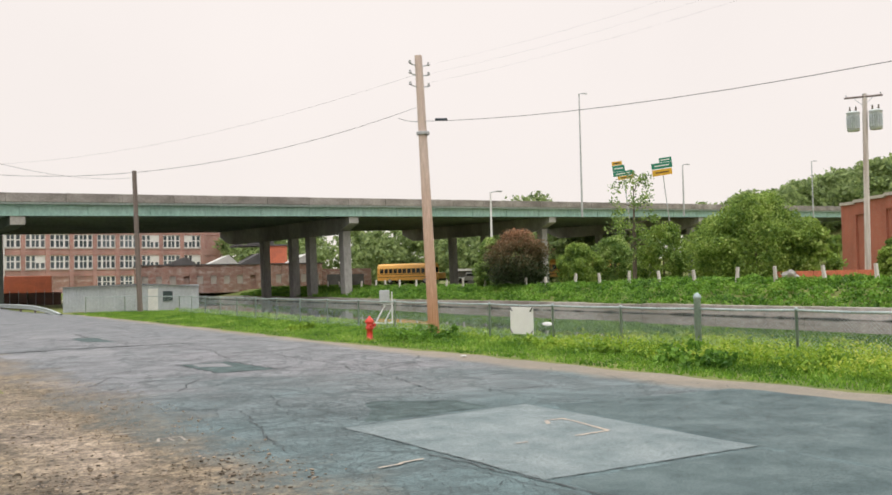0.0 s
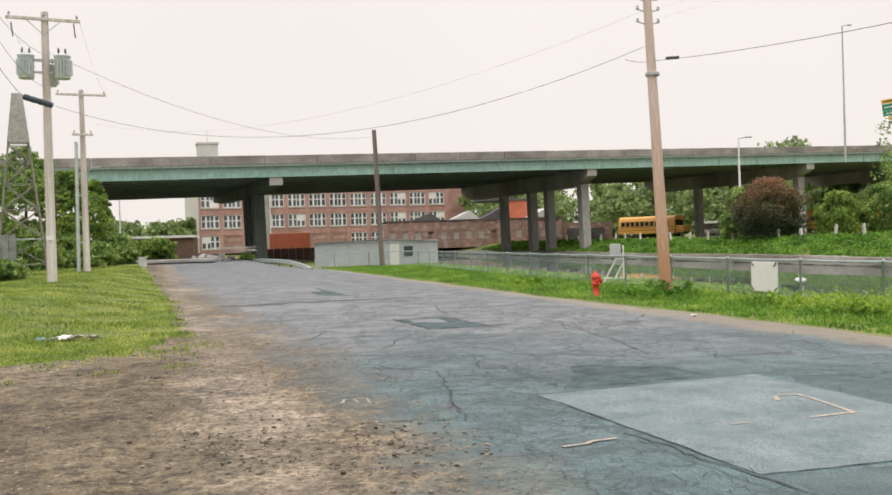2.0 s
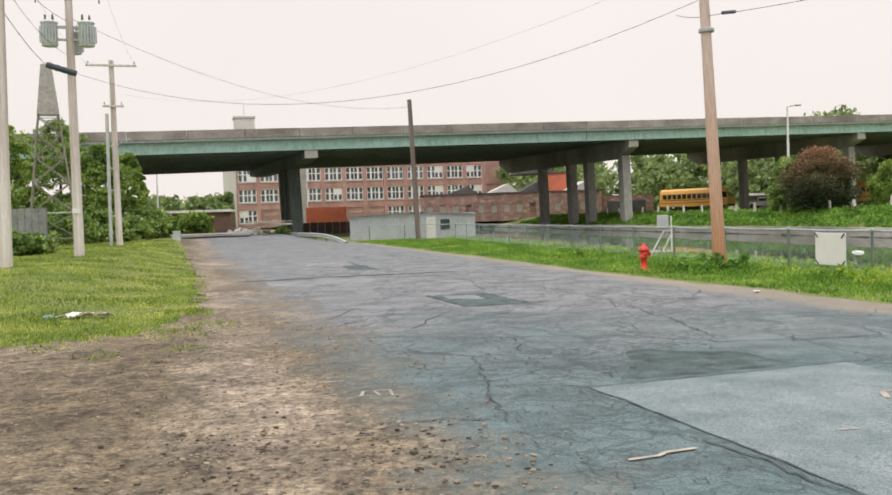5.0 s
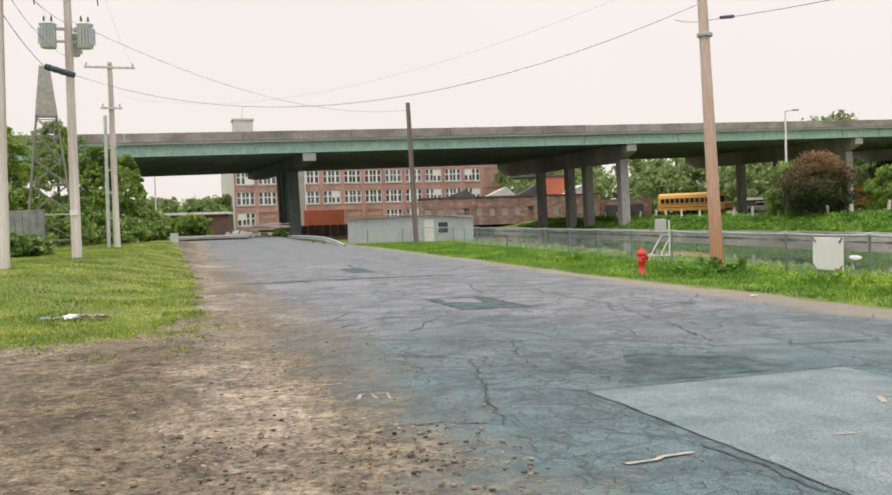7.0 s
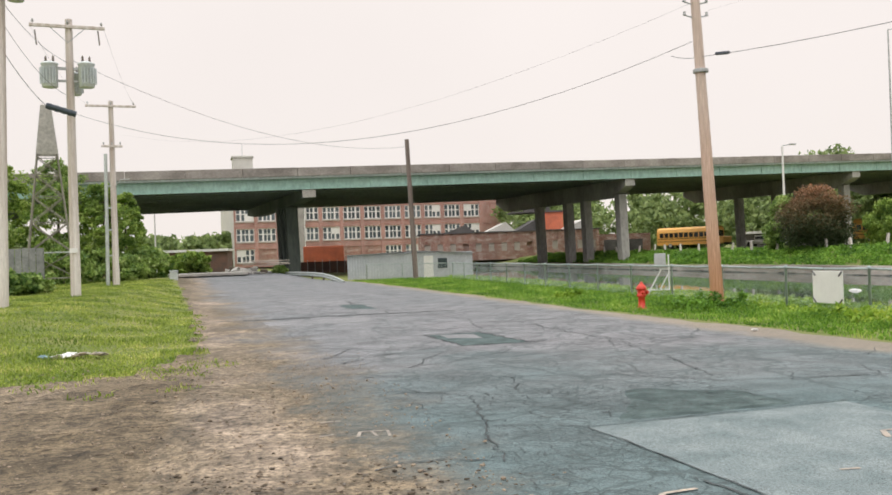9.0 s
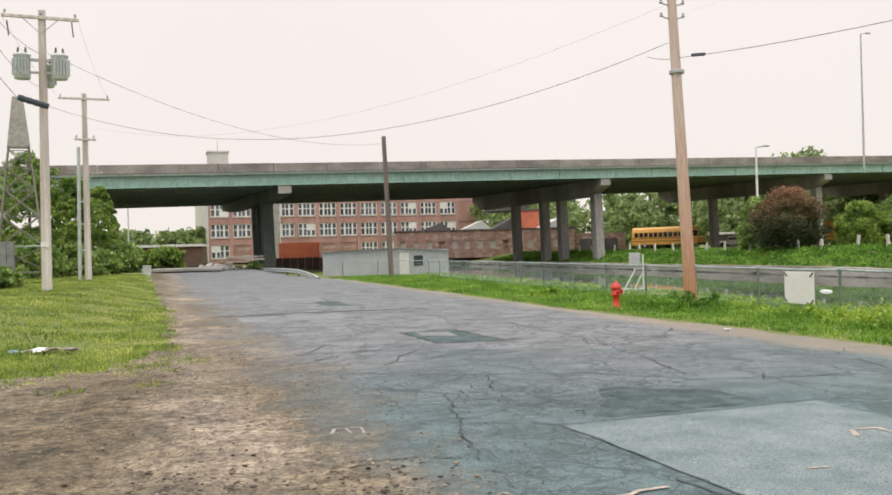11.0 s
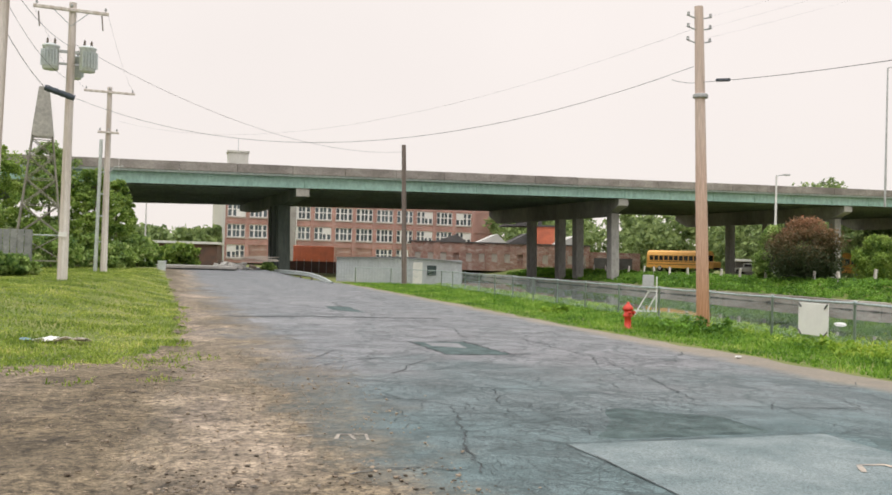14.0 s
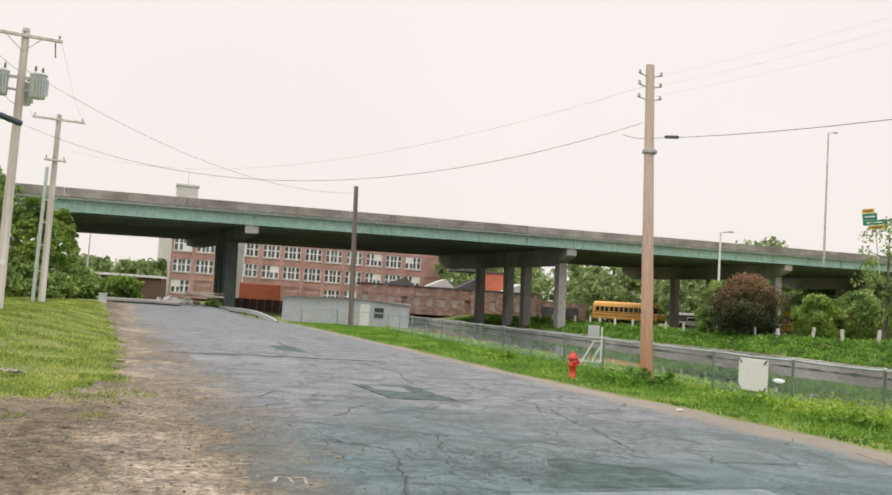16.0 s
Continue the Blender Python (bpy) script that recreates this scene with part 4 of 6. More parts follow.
for i in range(14):
    if i not in (3, 8, 9):
        part("infill", fill_me, M_STONE, low, "pale blocked window opening", at=Matrix.Translation((i * 2.0 + 0.55, 0, 1.35)))
for i, (a, hh) in enumerate(((4.0, 1.2), (10.4, 1.4), (15.2, 1.7), (22.8, 1.5))):
    bm = bmesh.new()
    v = [bm.verts.new(p) for p in ((a, 1, 4.424), (a + 4.6, 1, 4.424), (a + 3.1, 1, 4.424 + hh), (a, 9, 4.424), (a + 4.6, 9, 4.424), (a + 3.1, 9, 4.424 + hh))]
    for f in ((0, 1, 2), (3, 5, 4), (0, 2, 5, 3), (1, 4, 5, 2), (0, 3, 4, 1)):
        bm.faces.new([v[q] for q in f])
    part("roof_light", bm, M_PALE if i % 2 else M_ROOF, low, "sloping glazed roof light")
bm = bmesh.new()
box(bm, 20.5, 23.6, 6, 12, 4.424, 7.4)
part("roof_house", bm, M_RUST, low, "red roof house")
bm = bmesh.new()
box(bm, 15.2, 23.9, 5.8, 12.2, 7.4, 7.65)
box(bm, 17.8, 20.6, 8, 10.7, 7.65, 10.6)
box(bm, 21.2, 21.8, 8, 8.6, 7.65, 9.5)
part("roof_plant", bm, M_ROOF, low, "dark roof stacks")
bm = bmesh.new()
box(bm, 28.3, 36.5, 1, 12, 0, 3.4)
part("annex", bm, M_BRICKOLD, low, "lower brick annex")
for a in (29.0, 32.6):
    bm = bmesh.new()
    box(bm, a, a + 2.6, 0.9, 1.0, 0.1, 2.5)
    part("garage_door", bm, M_ROOF, low, "dark garage door")

# ---- brick warehouse across the canal ----
wx, wy = pol(55.3, 90)
ang = math.atan2(-22.0, -7.0)
WH = Matrix.Translation((wx, wy, 1.2)) @ Matrix.Rotation(ang, 4, "Z")
ware = thing("brick_warehouse", WH, "large red brick warehouse with shallow curved roof and blind panels", "warehouse")
LEN = 46.0
seg = 23
for i in range(seg):
    a, b = LEN * i / seg, LEN * (i + 1) / seg
    top_a = 6.6 + 1.5 * math.sin(math.pi * min(1, a / 34) * 0.5)
    bm = bmesh.new()
    if i % 2 == 0:
        box(bm, a, b, -0.12, 0.3, 0, top_a)
        part("brick_pier", bm, M_BRICKRED, ware, "red brick pier between blind panels")
    else:
        v = [[bm.verts.new((x, y, z)) for y, z in ((0.08, 0), (0.08, top_a - 1.1), (-0.12, top_a - 1.1), (-0.12, top_a), (0.3, top_a), (0.3, 0))] for x in (a, b)]
        bm.faces.new(v[0])
        bm.faces.new(v[1][::-1])
        for q in range(6):
            bm.faces.new((v[0][q], v[1][q], v[1][(q + 1) % 6], v[0][(q + 1) % 6]))
        part("blind_panel", bm, M_BRICKRED, ware, "recessed brick panel below a brick band")
bm = bmesh.new()
box(bm, 0, LEN, 0.3, 26, 0, 6.4)
part("body", bm, M_BRICKRED, ware, "brick body of the hall")
bm = bmesh.new()
for i in range(seg):
    a, b = LEN * i / seg, LEN * (i + 1) / seg
    top_a = 6.6 + 1.5 * math.sin(math.pi * min(1, a / 34) * 0.5)
    box(bm, a, b, -0.3, 26, top_a + 0.004, top_a + 0.28)
part("roof", bm, M_STONE, ware, "pale coping and flat roof")


# ---- poles, wires ----
EYE = 1.65


def spot(az, el, dist):
    """A place by bearing, elevation and plan distance from the camera's stand."""
    return Vector((*pol(az, dist), EYE + dist * math.tan(radians(el))))


def pole_mesh(h, r0, r1, lean=(0, 0)):
    bm = bmesh.new()
    prev, n, k = None, 12, 7
    for j in range(k + 1):
        t = j / k
        r = r0 + (r1 - r0) * t
        c = (lean[0] * t, lean[1] * t, -0.4 + (h + 0.4) * t)
        ring = [bm.verts.new((c[0] + r * (1 + 0.05 * noise.noise((i, j * 0.7, h))) * math.cos(2 * math.pi * i / n), c[1] + r * math.sin(2 * math.pi * i / n), c[2])) for i in range(n)]
        if prev:
            for i in range(n):
                q = (i + 1) % n
                bm.faces.new((prev[i], prev[q], ring[q], ring[i]))
        prev = ring
    bm.faces.new(prev)
    return bm


def insulator(parent, x, y, z, h=0.16):
    bm = bmesh.new()
    lathe(bm, [(0.015, 0), (0.015, h * 0.3), (0.05, h * 0.35), (0.03, h * 0.55), (0.055, h * 0.6), (0.03, h * 0.8), (0.04, h)], 8, Matrix.Translation((x, y, z)))
    return part("insulator", bm, M_GREY, parent, "grey porcelain insulator", True)


def transformer(parent, x, y, z, s=1.0, turn=0.0):
    """A pole transformer: tank with cooling fins, lid, bushings."""
    m = Matrix.Translation((x, y, z)) @ Matrix.Rotation(turn, 4, "Z") @ Matrix.Scale(s, 4)
    bm = bmesh.new()
    lathe(bm, [(0.27, 0), (0.3, 0.03), (0.3, 0.88), (0.33, 0.9), (0.33, 0.95), (0.2, 1.02)], 18)
    tank = part("transformer_tank", bm, M_TANK, parent, "pale grey steel transformer tank", True, at=m)
    for k in range(7):
        bm = bmesh.new()
        a = -0.9 + 0.3 * k
        box(bm, -0.012, 0.012, -0.39, -0.29, 0.12, 0.76, Matrix.Rotation(a, 4, "Z"))
        part("fin", bm, M_TANK, tank)
    for a in (-0.14, 0.14):
        bm = bmesh.new()
        lathe(bm, [(0.04, 0.98), (0.04, 1.05), (0.06, 1.08), (0.03, 1.12), (0.05, 1.16), (0.02, 1.26)], 8, Matrix.Translation((a, 0, 0)))
        part("bushing", bm, M_BARK, tank, "brown porcelain bushing")
    return tank


def utility_pole(base, h, r0, r1, mat, label, lean=(0, 0)):
    p = thing("utility_pole", Matrix.Translation(base), label, "utility pole")
    part("shaft", pole_mesh(h, r0, r1, lean), mat, p)
    return p


def crossarm(parent, z, width, turn, mat, braces=True, x0=0.0, y0=0.0):
    m = Matrix.Translation((x0, y0, z)) @ Matrix.Rotation(turn, 4, "Z")
    bm = bmesh.new()
    box(bm, -width / 2, width / 2, -0.2, -0.1, -0.06, 0.06)
    bmesh.ops.bevel(bm, geom=bm.edges[:], offset=0.012, segments=1, affect="EDGES")
    arm = part("crossarm", bm, mat, parent, "weathered timber crossarm", at=m)
    if braces:
        for s in (-1, 1):
            bm = bmesh.new()
            tube(bm, (s * 0.6, -0.15, -0.05), (0, -0.13, -0.6), 0.015, n=6)
            part("brace", bm, M_GREY, arm, "thin steel brace")
    for x in (-width / 2 + 0.12, width / 2 - 0.12, 0.0):
        insulator(arm, x, -0.15, 0.06)
    return arm


def swept(bm, pts, r, n=5):
    """One unbroken round bar through points."""
    prev = None
    for i, p in enumerate(pts):
        w = (pts[min(i + 1, len(pts) - 1)] - pts[max(i - 1, 0)]).normalized()
        u = w.cross(Vector((0.01, 0.02, 1))).normalized()
        v = w.cross(u)
        ring = [bm.verts.new(p + (u * math.cos(2 * math.pi * k / n) + v * math.sin(2 * math.pi * k / n)) * r) for k in range(n)]
        if prev:
            for k in range(n):
                q = (k + 1) % n
                bm.faces.new((prev[k], prev[q], ring[q], ring[k]))
        prev = ring
    return bm


def cable(name, a, b, sag, r, label, n=26):
    a, b = Vector(a), Vector(b)
    bm = bmesh.new()
    swept(bm, [a.lerp(b, i / n) - Vector((0, 0, 4 * sag * (i / n) * (1 - i / n))) for i in range(n + 1)], r * 0.55)
    return tagged(part(name, bm, M_WIRE, smooth=True), label, "cable")


# tan pole by the hydrant
bx, by = pol(29.6, 24.45)
ptop = spot(28.82, 15.86, 24.4)
tan_pole = utility_pole((bx, by, ground_z(bx, by)), ptop.z - ground_z(bx, by), 0.175, 0.115, M_POLETAN, "leaning tan wooden utility pole in the grass", (ptop.x - bx, ptop.y - by))
for k, z in enumerate((8.3, 8.0, 7.65)):
    for s in (-1, 1):
        bm = bmesh.new()
        tube(bm, (ptop.x - bx, ptop.y - by, z), (ptop.x - bx + s * 0.32, ptop.y - by - 0.05, z + 0.06), 0.018, n=6)
        lathe(bm, [(0.03, 0), (0.05, 0.03), (0.03, 0.06), (0.04, 0.1)], 8, Matrix.Translation((ptop.x - bx + s * 0.32, ptop.y - by - 0.05, z + 0.05)))
        part("insulator_bracket", bm, M_GREY, tan_pole, "small steel bracket with insulator")
bm = bmesh.new()
lathe(bm, [(0.19, 6.2), (0.2, 6.22), (0.2, 6.28), (0.19, 6.3)], 12, Matrix.Translation(((ptop.x - bx) * 0.7, (ptop.y - by) * 0.7, 0)))
part("pole_band", bm, M_GREY, tan_pole, "steel band")

# poles on the verge
lx, ly = pol(-9.93, 36)
lz = ground_z(lx, ly)
l_pole = utility_pole((lx, ly, lz), 10.35, 0.19, 0.13, M_POLE, "weathered grey utility pole carrying three transformers", (0.05, 0))
crossarm(l_pole, 10.05, 2.6, radians(10), M_POLE)
TURN = radians(10)
transformer(l_pole, -0.64, -0.12, 7.78, 0.94, TURN - 0.3)
transformer(l_pole, 0.64, -0.12, 7.78, 0.94, TURN + 0.4)
transformer(l_pole, 0.1, 0.46, 7.6, 0.85, TURN + 2.6)
bm = bmesh.new()
box(bm, -0.75, 0.75, -0.06, 0.02, 8.45, 8.55, Matrix.Rotation(TURN, 4, "Z"))
box(bm, -0.75, 0.75, -0.06, 0.02, 8.0, 8.08, Matrix.Rotation(TURN, 4, "Z"))
part("mounting_bracket", bm, M_GREY, l_pole, "steel transformer bracket")
bm = bmesh.new()
box(bm, -0.14, 0.14, -0.22, -0.2, 1.62, 1.8)
part("notice", bm, M_WHITE, l_pole, "small white notice")
for s in (-1, 1):
    bm = bmesh.new()
    tube(bm, (s * 1.1, -0.2, 9.9), (s * 1.1 + 0.05, -0.2, 9.35), 0.025, n=6)
    part("fuse", bm, M_BARK, l_pole, "brown hanging fuse cutout")

px2, py2 = pol(-7.66, 52)
pole2 = utility_pole((px2, py2, ground_z(px2, py2)), 10.1, 0.19, 0.13, M_POLE, "weathered utility pole with wide crossarm and riser pipe", (0, 0))
crossarm(pole2, 9.8, 2.6, radians(8), M_POLE, False)
crossarm(pole2, 7.6, 1.1, radians(8), M_POLE, False)
bm = bmesh.new()
pts = [(0.12, -0.1, 5.4), (0.4, -0.15, 5.75), (0.9, -0.2, 5.8)]
for a, b in zip(pts, pts[1:]):
    tube(bm, a, b, 0.03, n=6)
part("lamp_arm", bm, M_GREY, pole2, "bent steel lamp arm")
bm = bmesh.new()
tube(bm, (-0.42, -0.1, -0.3), (-0.34, -0.05, 7.2), 0.1, 0.09, n=10)
part("riser_pipe", bm, M_GALV, pole2, "pale conduit beside the pole")
for z in (1.6, 3.0, 4.2, 5.4):
    bm = bmesh.new()
    box(bm, -0.4, 0.0, -0.12, -0.06, z, z + 0.07)
    part("standoff", bm, M_GALV, pole2, "steel standoff bracket")
nx, ny = pol(-13.92, 29)
near_pole = utility_pole((nx, ny, ground_z(nx, ny)), 11.0, 0.2, 0.14, M_POLE, "grey utility pole with a small transformer near its top", (0.22, 0.2))
transformer(near_pole, 0.68, -0.1, 8.95, 0.8, 0.2)
crossarm(near_pole, 10.6, 2.4, radians(15), M_POLE, x0=0.2)

dx, dy = pol(10.72, 57)
dark_pole = utility_pole((dx, dy, ground_z(dx, dy)), 9.0, 0.17, 0.14, M_POLEDARK, "dark brown timber pole behind the fence", (-0.3, 0))

rx, ry = pol(56.9, 62)
r_pole = utility_pole((rx, ry, 1.3), 12.0, 0.2, 0.15, M_POLE, "grey utility pole with crossarm and transformers by the warehouse", (0.2, -0.1))
crossarm(r_pole, 11.8, 2.3, radians(-57), M_POLEDARK, x0=0.2)
transformer(r_pole, 0.2 + 0.35, -0.6, 9.6, 1.3, radians(-57))
transformer(r_pole, 0.2 - 0.35, 0.55, 9.6, 1.3, radians(-57))

# cables
cable("cable", spot(28.6, 12.35, 24.4), spot(-9.7, 9.0, 35.8), 1.85, 0.013, "sagging black cable across the road")
cable("cable", spot(29.1, 11.4, 24.4), spot(27.3, 11.6, 25.2), 0.05, 0.014, "short black tie cable at the pole")
cable("cable", spot(-9.8, 12.1, 36), spot(10.45, 6.9, 57), 1.2, 0.014, "sagging black cable to the dark pole")
cable("cable", spot(29.1, 11.4, 24.4), (12.9, -22, 7.0), 1.75, 0.014, "thick black cable along the fence")
cable("cable", spot(-13.3, 15.0, 29.2), spot(-9.9, 11.9, 36), 0.25, 0.016, "black cable between the verge poles")
cable("cable", spot(-13.3, 12.2, 29.2), spot(-11.24, 9.43, 34.5), 0.1, 0.02, "black cable to the sleeve")
cable("cable", spot(-13.3, 13.8, 29.2), spot(-10.0, 10.0, 36), 0.3, 0.014, "thin black cable between the verge poles")
for a in (-12.0, -7.9):
    cable("cable", spot(a, 13.95, 36), spot(-7.6 + (a + 10) * 0.65, 9.45, 52), 0.35, 0.007, "thin high wire between crossarms")
for e in (15.2, 14.6, 14.0):
    cable("cable", spot(29.3, e, 24.4), (18.5, 3, 9.6 + (e - 14) * 0.5), 0.5, 0.0022, "thin high wire from the tan pole")
cable("cable", spot(28.6, 14.6, 24.4), spot(-7.0, 7.8, 52), 1.6, 0.005, "thin high wire across the road")
bm = bmesh.new()
a, b = spot(-11.24, 9.43, 34.5), spot(-9.6, 8.95, 34.6)
for k in range(9):
    p, q = a.lerp(b, k / 9), a.lerp(b, (k + 1) / 9)
    tube(bm, p, q, 0.1 + 0.025 * (k % 2), 0.115, n=10)
tagged(part("cable_sleeve", bm, M_SLEEVE), "dark blue-black sleeve on the cable by the pole", "cable sleeve")
bm = bmesh.new()
a, b = spot(30.0, 11.5, 24.6), spot(30.75, 11.5, 24.3)
tube(bm, a, b, 0.045, n=8)
tagged(part("cable_clamp", bm, M_SLEEVE), "small black splice box on the thick cable", "cable splice")

# lattice tower on the left
tx, ty = pol(-11.25, 50)
tower = thing("lattice_tower", Matrix.Translation((tx, ty, ground_z(tx, ty))) @ Matrix.Rotation(radians(11), 4, "Z"), "old steel lattice tower with a boarded head among trees", "lattice tower")
H0 = 9.45
def tleg(t):
    return 1.25 + (0.2 - 1.25) * t
for sx in (-1, 1):
    for sy in (-1, 1):
        bm = bmesh.new()
        tube(bm, (sx * tleg(0), sy * tleg(0), -0.3), (sx * tleg(1), sy * tleg(1), H0), 0.045, n=6)
        part("leg", bm, M_TOWER, tower, "grey-brown angle leg")
levels = [0.06, 0.2, 0.36, 0.5, 0.62, 0.72]
for k, t in enumerate(levels):
    r, z = tleg(t), t * H0
    for sx, sy, ex, ey in ((-1, -1, 1, -1), (1, -1, 1, 1), (1, 1, -1, 1), (-1, 1, -1, -1)):
        bm = bmesh.new()
        tube(bm, (sx * r, sy * r, z), (ex * r, ey * r, z), 0.022, n=5)
        part("strut", bm, M_GALV if k == 1 else M_TOWER, tower)
        if k + 1 < len(levels):
            r2, z2 = tleg(levels[k + 1]), levels[k + 1] * H0
            bm = bmesh.new()
            tube(bm, (sx * r, sy * r, z), (ex * r2, ey * r2, z2), 0.028, n=5)
            tube(bm, (ex * r, ey * r, z), (sx * r2, sy * r2, z2), 0.028, n=5)
            part("cross_brace", bm, M_TOWER, tower)
bm = bmesh.new()
for sx, sy, ex, ey in ((-1, -1, 1, -1), (1, -1, 1, 1), (1, 1, -1, 1), (-1, 1, -1, -1)):
    r, r2 = tleg(0.73) + 0.05, tleg(1) + 0.05
    bm.faces.new([bm.verts.new(p) for p in ((sx * r, sy * r, 0.73 * H0), (ex * r, ey * r, 0.73 * H0), (ex * r2, ey * r2, H0), (sx * r2, sy * r2, H0))])
bmesh.ops.solidify(bm, geom=bm.faces[:], thickness=0.03)
part("head_cladding", bm, M_PALE, tower, "grey cladding round the tower head")

# grey enclosure behind the poles
ex, ey = pol(-11.66, 46)
enc = thing("panel_enclosure", Matrix.Translation((ex, ey, ground_z(ex, ey))) @ Matrix.Rotation(radians(12), 4, "Z"), "grey corrugated panel enclosure beside the verge", "enclosure")
for k in range(17):
    bm = bmesh.new()
    box(bm, -0.3 * (k + 1) + 0.01, -0.3 * k - 0.01, -0.02 - 0.03 * (k % 2), 0.02, -0.3, 2.05 + 0.03 * random.random())
    part("panel", bm, M_ENCL, enc)
for k in range(10):
    bm = bmesh.new()
    box(bm, -0.02, 0.03 + 0.03 * (k % 2), 0.3 * k + 0.03, 0.3 * (k + 1), -0.3, 2.05)
    part("panel", bm, M_ENCL, enc)


# ---- chain-link fence ----
FX = [(14.6, 4.2), (14.1, 7.4), (13.75, 9.6), (13.3, 11.8), (13.05, 14.0)] + [(13.0, 16.6 + 3.02 * k) for k in range(14)] + [(10.2, 58.8), (8.0, 60.2)]
fence = thing("chain_link_fence", Matrix.Translation((0, 0, 0)), "low grey chain-link fence along the canal bank", "fence")
TOP = 1.05
for k, (x, y) in enumerate(FX):
    big = k in (1, 3)
    z = ground_z(x, y)
    bm = bmesh.new()
    if big:
        lathe(bm, [(0.075, -0.4), (0.075, TOP + 0.22), (0.09, TOP + 0.23), (0.09, TOP + 0.27), (0.05, TOP + 0.33), (0.0001, TOP + 0.36)], 12, Matrix.Translation((x, y, z)))
    else:
        lathe(bm, [(0.03, -0.4), (0.03, TOP), (0.042, TOP + 0.005), (0.042, TOP + 0.04), (0.01, TOP + 0.06)], 8, Matrix.Translation((x, y, z)))
    part("post", bm, M_FENCE, fence, "thick galvanised end post with cap" if big else "", True)
wire_v, wire_f = [], []


def wire(p, q, r=0.002):
    """A thin three-sided wire."""
    d = (q - p).normalized()
    u = d.orthogonal().normalized()
    v = d.cross(u)
    k = len(wire_v)
    for c in (p, q):
        for a in range(3):
            wire_v.append(c + (u * math.cos(a * 2.094) + v * math.sin(a * 2.094)) * r)
    for a in range(3):
        b = (a + 1) % 3
        wire_f.append((k + a, k + b, k + 3 + b, k + 3 + a))


for (x0, y0), (x1, y1) in zip(FX, FX[1:]):
    a = Vector((x0, y0, ground_z(x0, y0) + TOP))
    b = Vector((x1, y1, ground_z(x1, y1) + TOP))
    bm = bmesh.new()
    mid_p = a.lerp(b, 0.5) - Vector((0, 0, 0.015))
    tube(bm, a, mid_p, 0.026, n=8)
    tube(bm, mid_p, b, 0.026, n=8)
    part("top_rail", bm, M_FENCE, fence, "galvanised top rail", True)
    L0 = (Vector((x1, y1)) - Vector((x0, y0))).length
    hgt, stepw = TOP - 0.06, 0.078
    u = Vector((x1 - x0, y1 - y0, 0)) / L0
    z0 = min(a.z, b.z) - TOP + 0.03
    s = -hgt
    while s < L0:
        for sign in (1, -1):
            s0, s1, za, zb = s, s + hgt, 0.0, hgt
            if s0 < 0:
                za, s0 = -s0, 0.0
            if s1 > L0:
                zb, s1 = hgt - (s1 - L0), L0
            if s1 > s0:
                if sign < 0:
                    za, zb = hgt - za, hgt - zb
                o = Vector((x0, y0, z0))
                wire(o + u * s0 + Vector((0, 0, za)), o + u * s1 + Vector((0, 0, zb)))
        s += stepw
mesh_part = part("mesh_fabric", mesh_of("mesh_fabric", wire_v, wire_f, M_FENCE), M_FENCE, fence, "woven wire mesh")
mesh_part["kind"] = "stuff"

# white board wired to the fence
m = Matrix.Translation((13 - 0.06, 13 / math.tan(radians(35.95)), 0.19)) @ Matrix.Rotation(radians(-90), 4, "Z")
bm = bmesh.new()
box(bm, -0.54, 0.54, -0.012, 0.012, 0, 0.74)
bmesh.ops.bevel(bm, geom=bm.edges[:], offset=0.006, segments=1, affect="EDGES")
board = tagged(part("notice_board", bm, M_BOARD, at=m), "blank white weathered board wired to the fence", "notice board")
for sx in (-1, 1):
    for z in (0.06, 0.68):
        bm = bmesh.new()
        tube(bm, (sx * 0.42, -0.022, z - 0.05), (sx * 0.53, -0.024, z + 0.05), 0.018, n=6)
        part("wire_tie", bm, M_WIRE, board, "dark wire tie")

# ---- fire hydrant ----
hx, hy = pol(24.98, 24.0)
hyd = thing("fire_hydrant", Matrix.Translation((hx, hy, ground_z(hx, hy) + 0.02)) @ Matrix.Rotation(radians(-10), 4, "Z") @ Matrix.Scale(0.86, 4), "red cast-iron fire hydrant standing in the grass", "fire hydrant")
bm = bmesh.new()
lathe(bm, [(0.15, -0.1), (0.15, 0.03), (0.105, 0.05), (0.1, 0.34), (0.15, 0.36), (0.15, 0.4), (0.125, 0.42), (0.12, 0.56)], 18)
part("barrel", bm, M_RED, hyd, "", True)
bm = bmesh.new()
lathe(bm, [(0.16, 0.56), (0.165, 0.6), (0.14, 0.66), (0.085, 0.72), (0.05, 0.74), (0.045, 0.8), (0.001, 0.81)], 18)
part("bonnet", bm, M_RED, hyd, "domed bonnet with operating nut", True)
for ang_, rr in ((90, 0.07), (0, 0.055), (180, 0.055)):
    bm = bmesh.new()
    lathe(bm, [(rr * 0.8, 0.08), (rr * 0.8, 0.15), (rr, 0.155), (rr, 0.2), (rr * 0.4, 0.21), (rr * 0.35, 0.24)], 12, Matrix.Translation((0, 0, 0.48)) @ Matrix.Rotation(radians(ang_), 4, "Z") @ Matrix.Rotation(radians(-90), 4, "X").inverted())
    part("outlet_cap", bm, M_RED, hyd, "capped outlet", True)

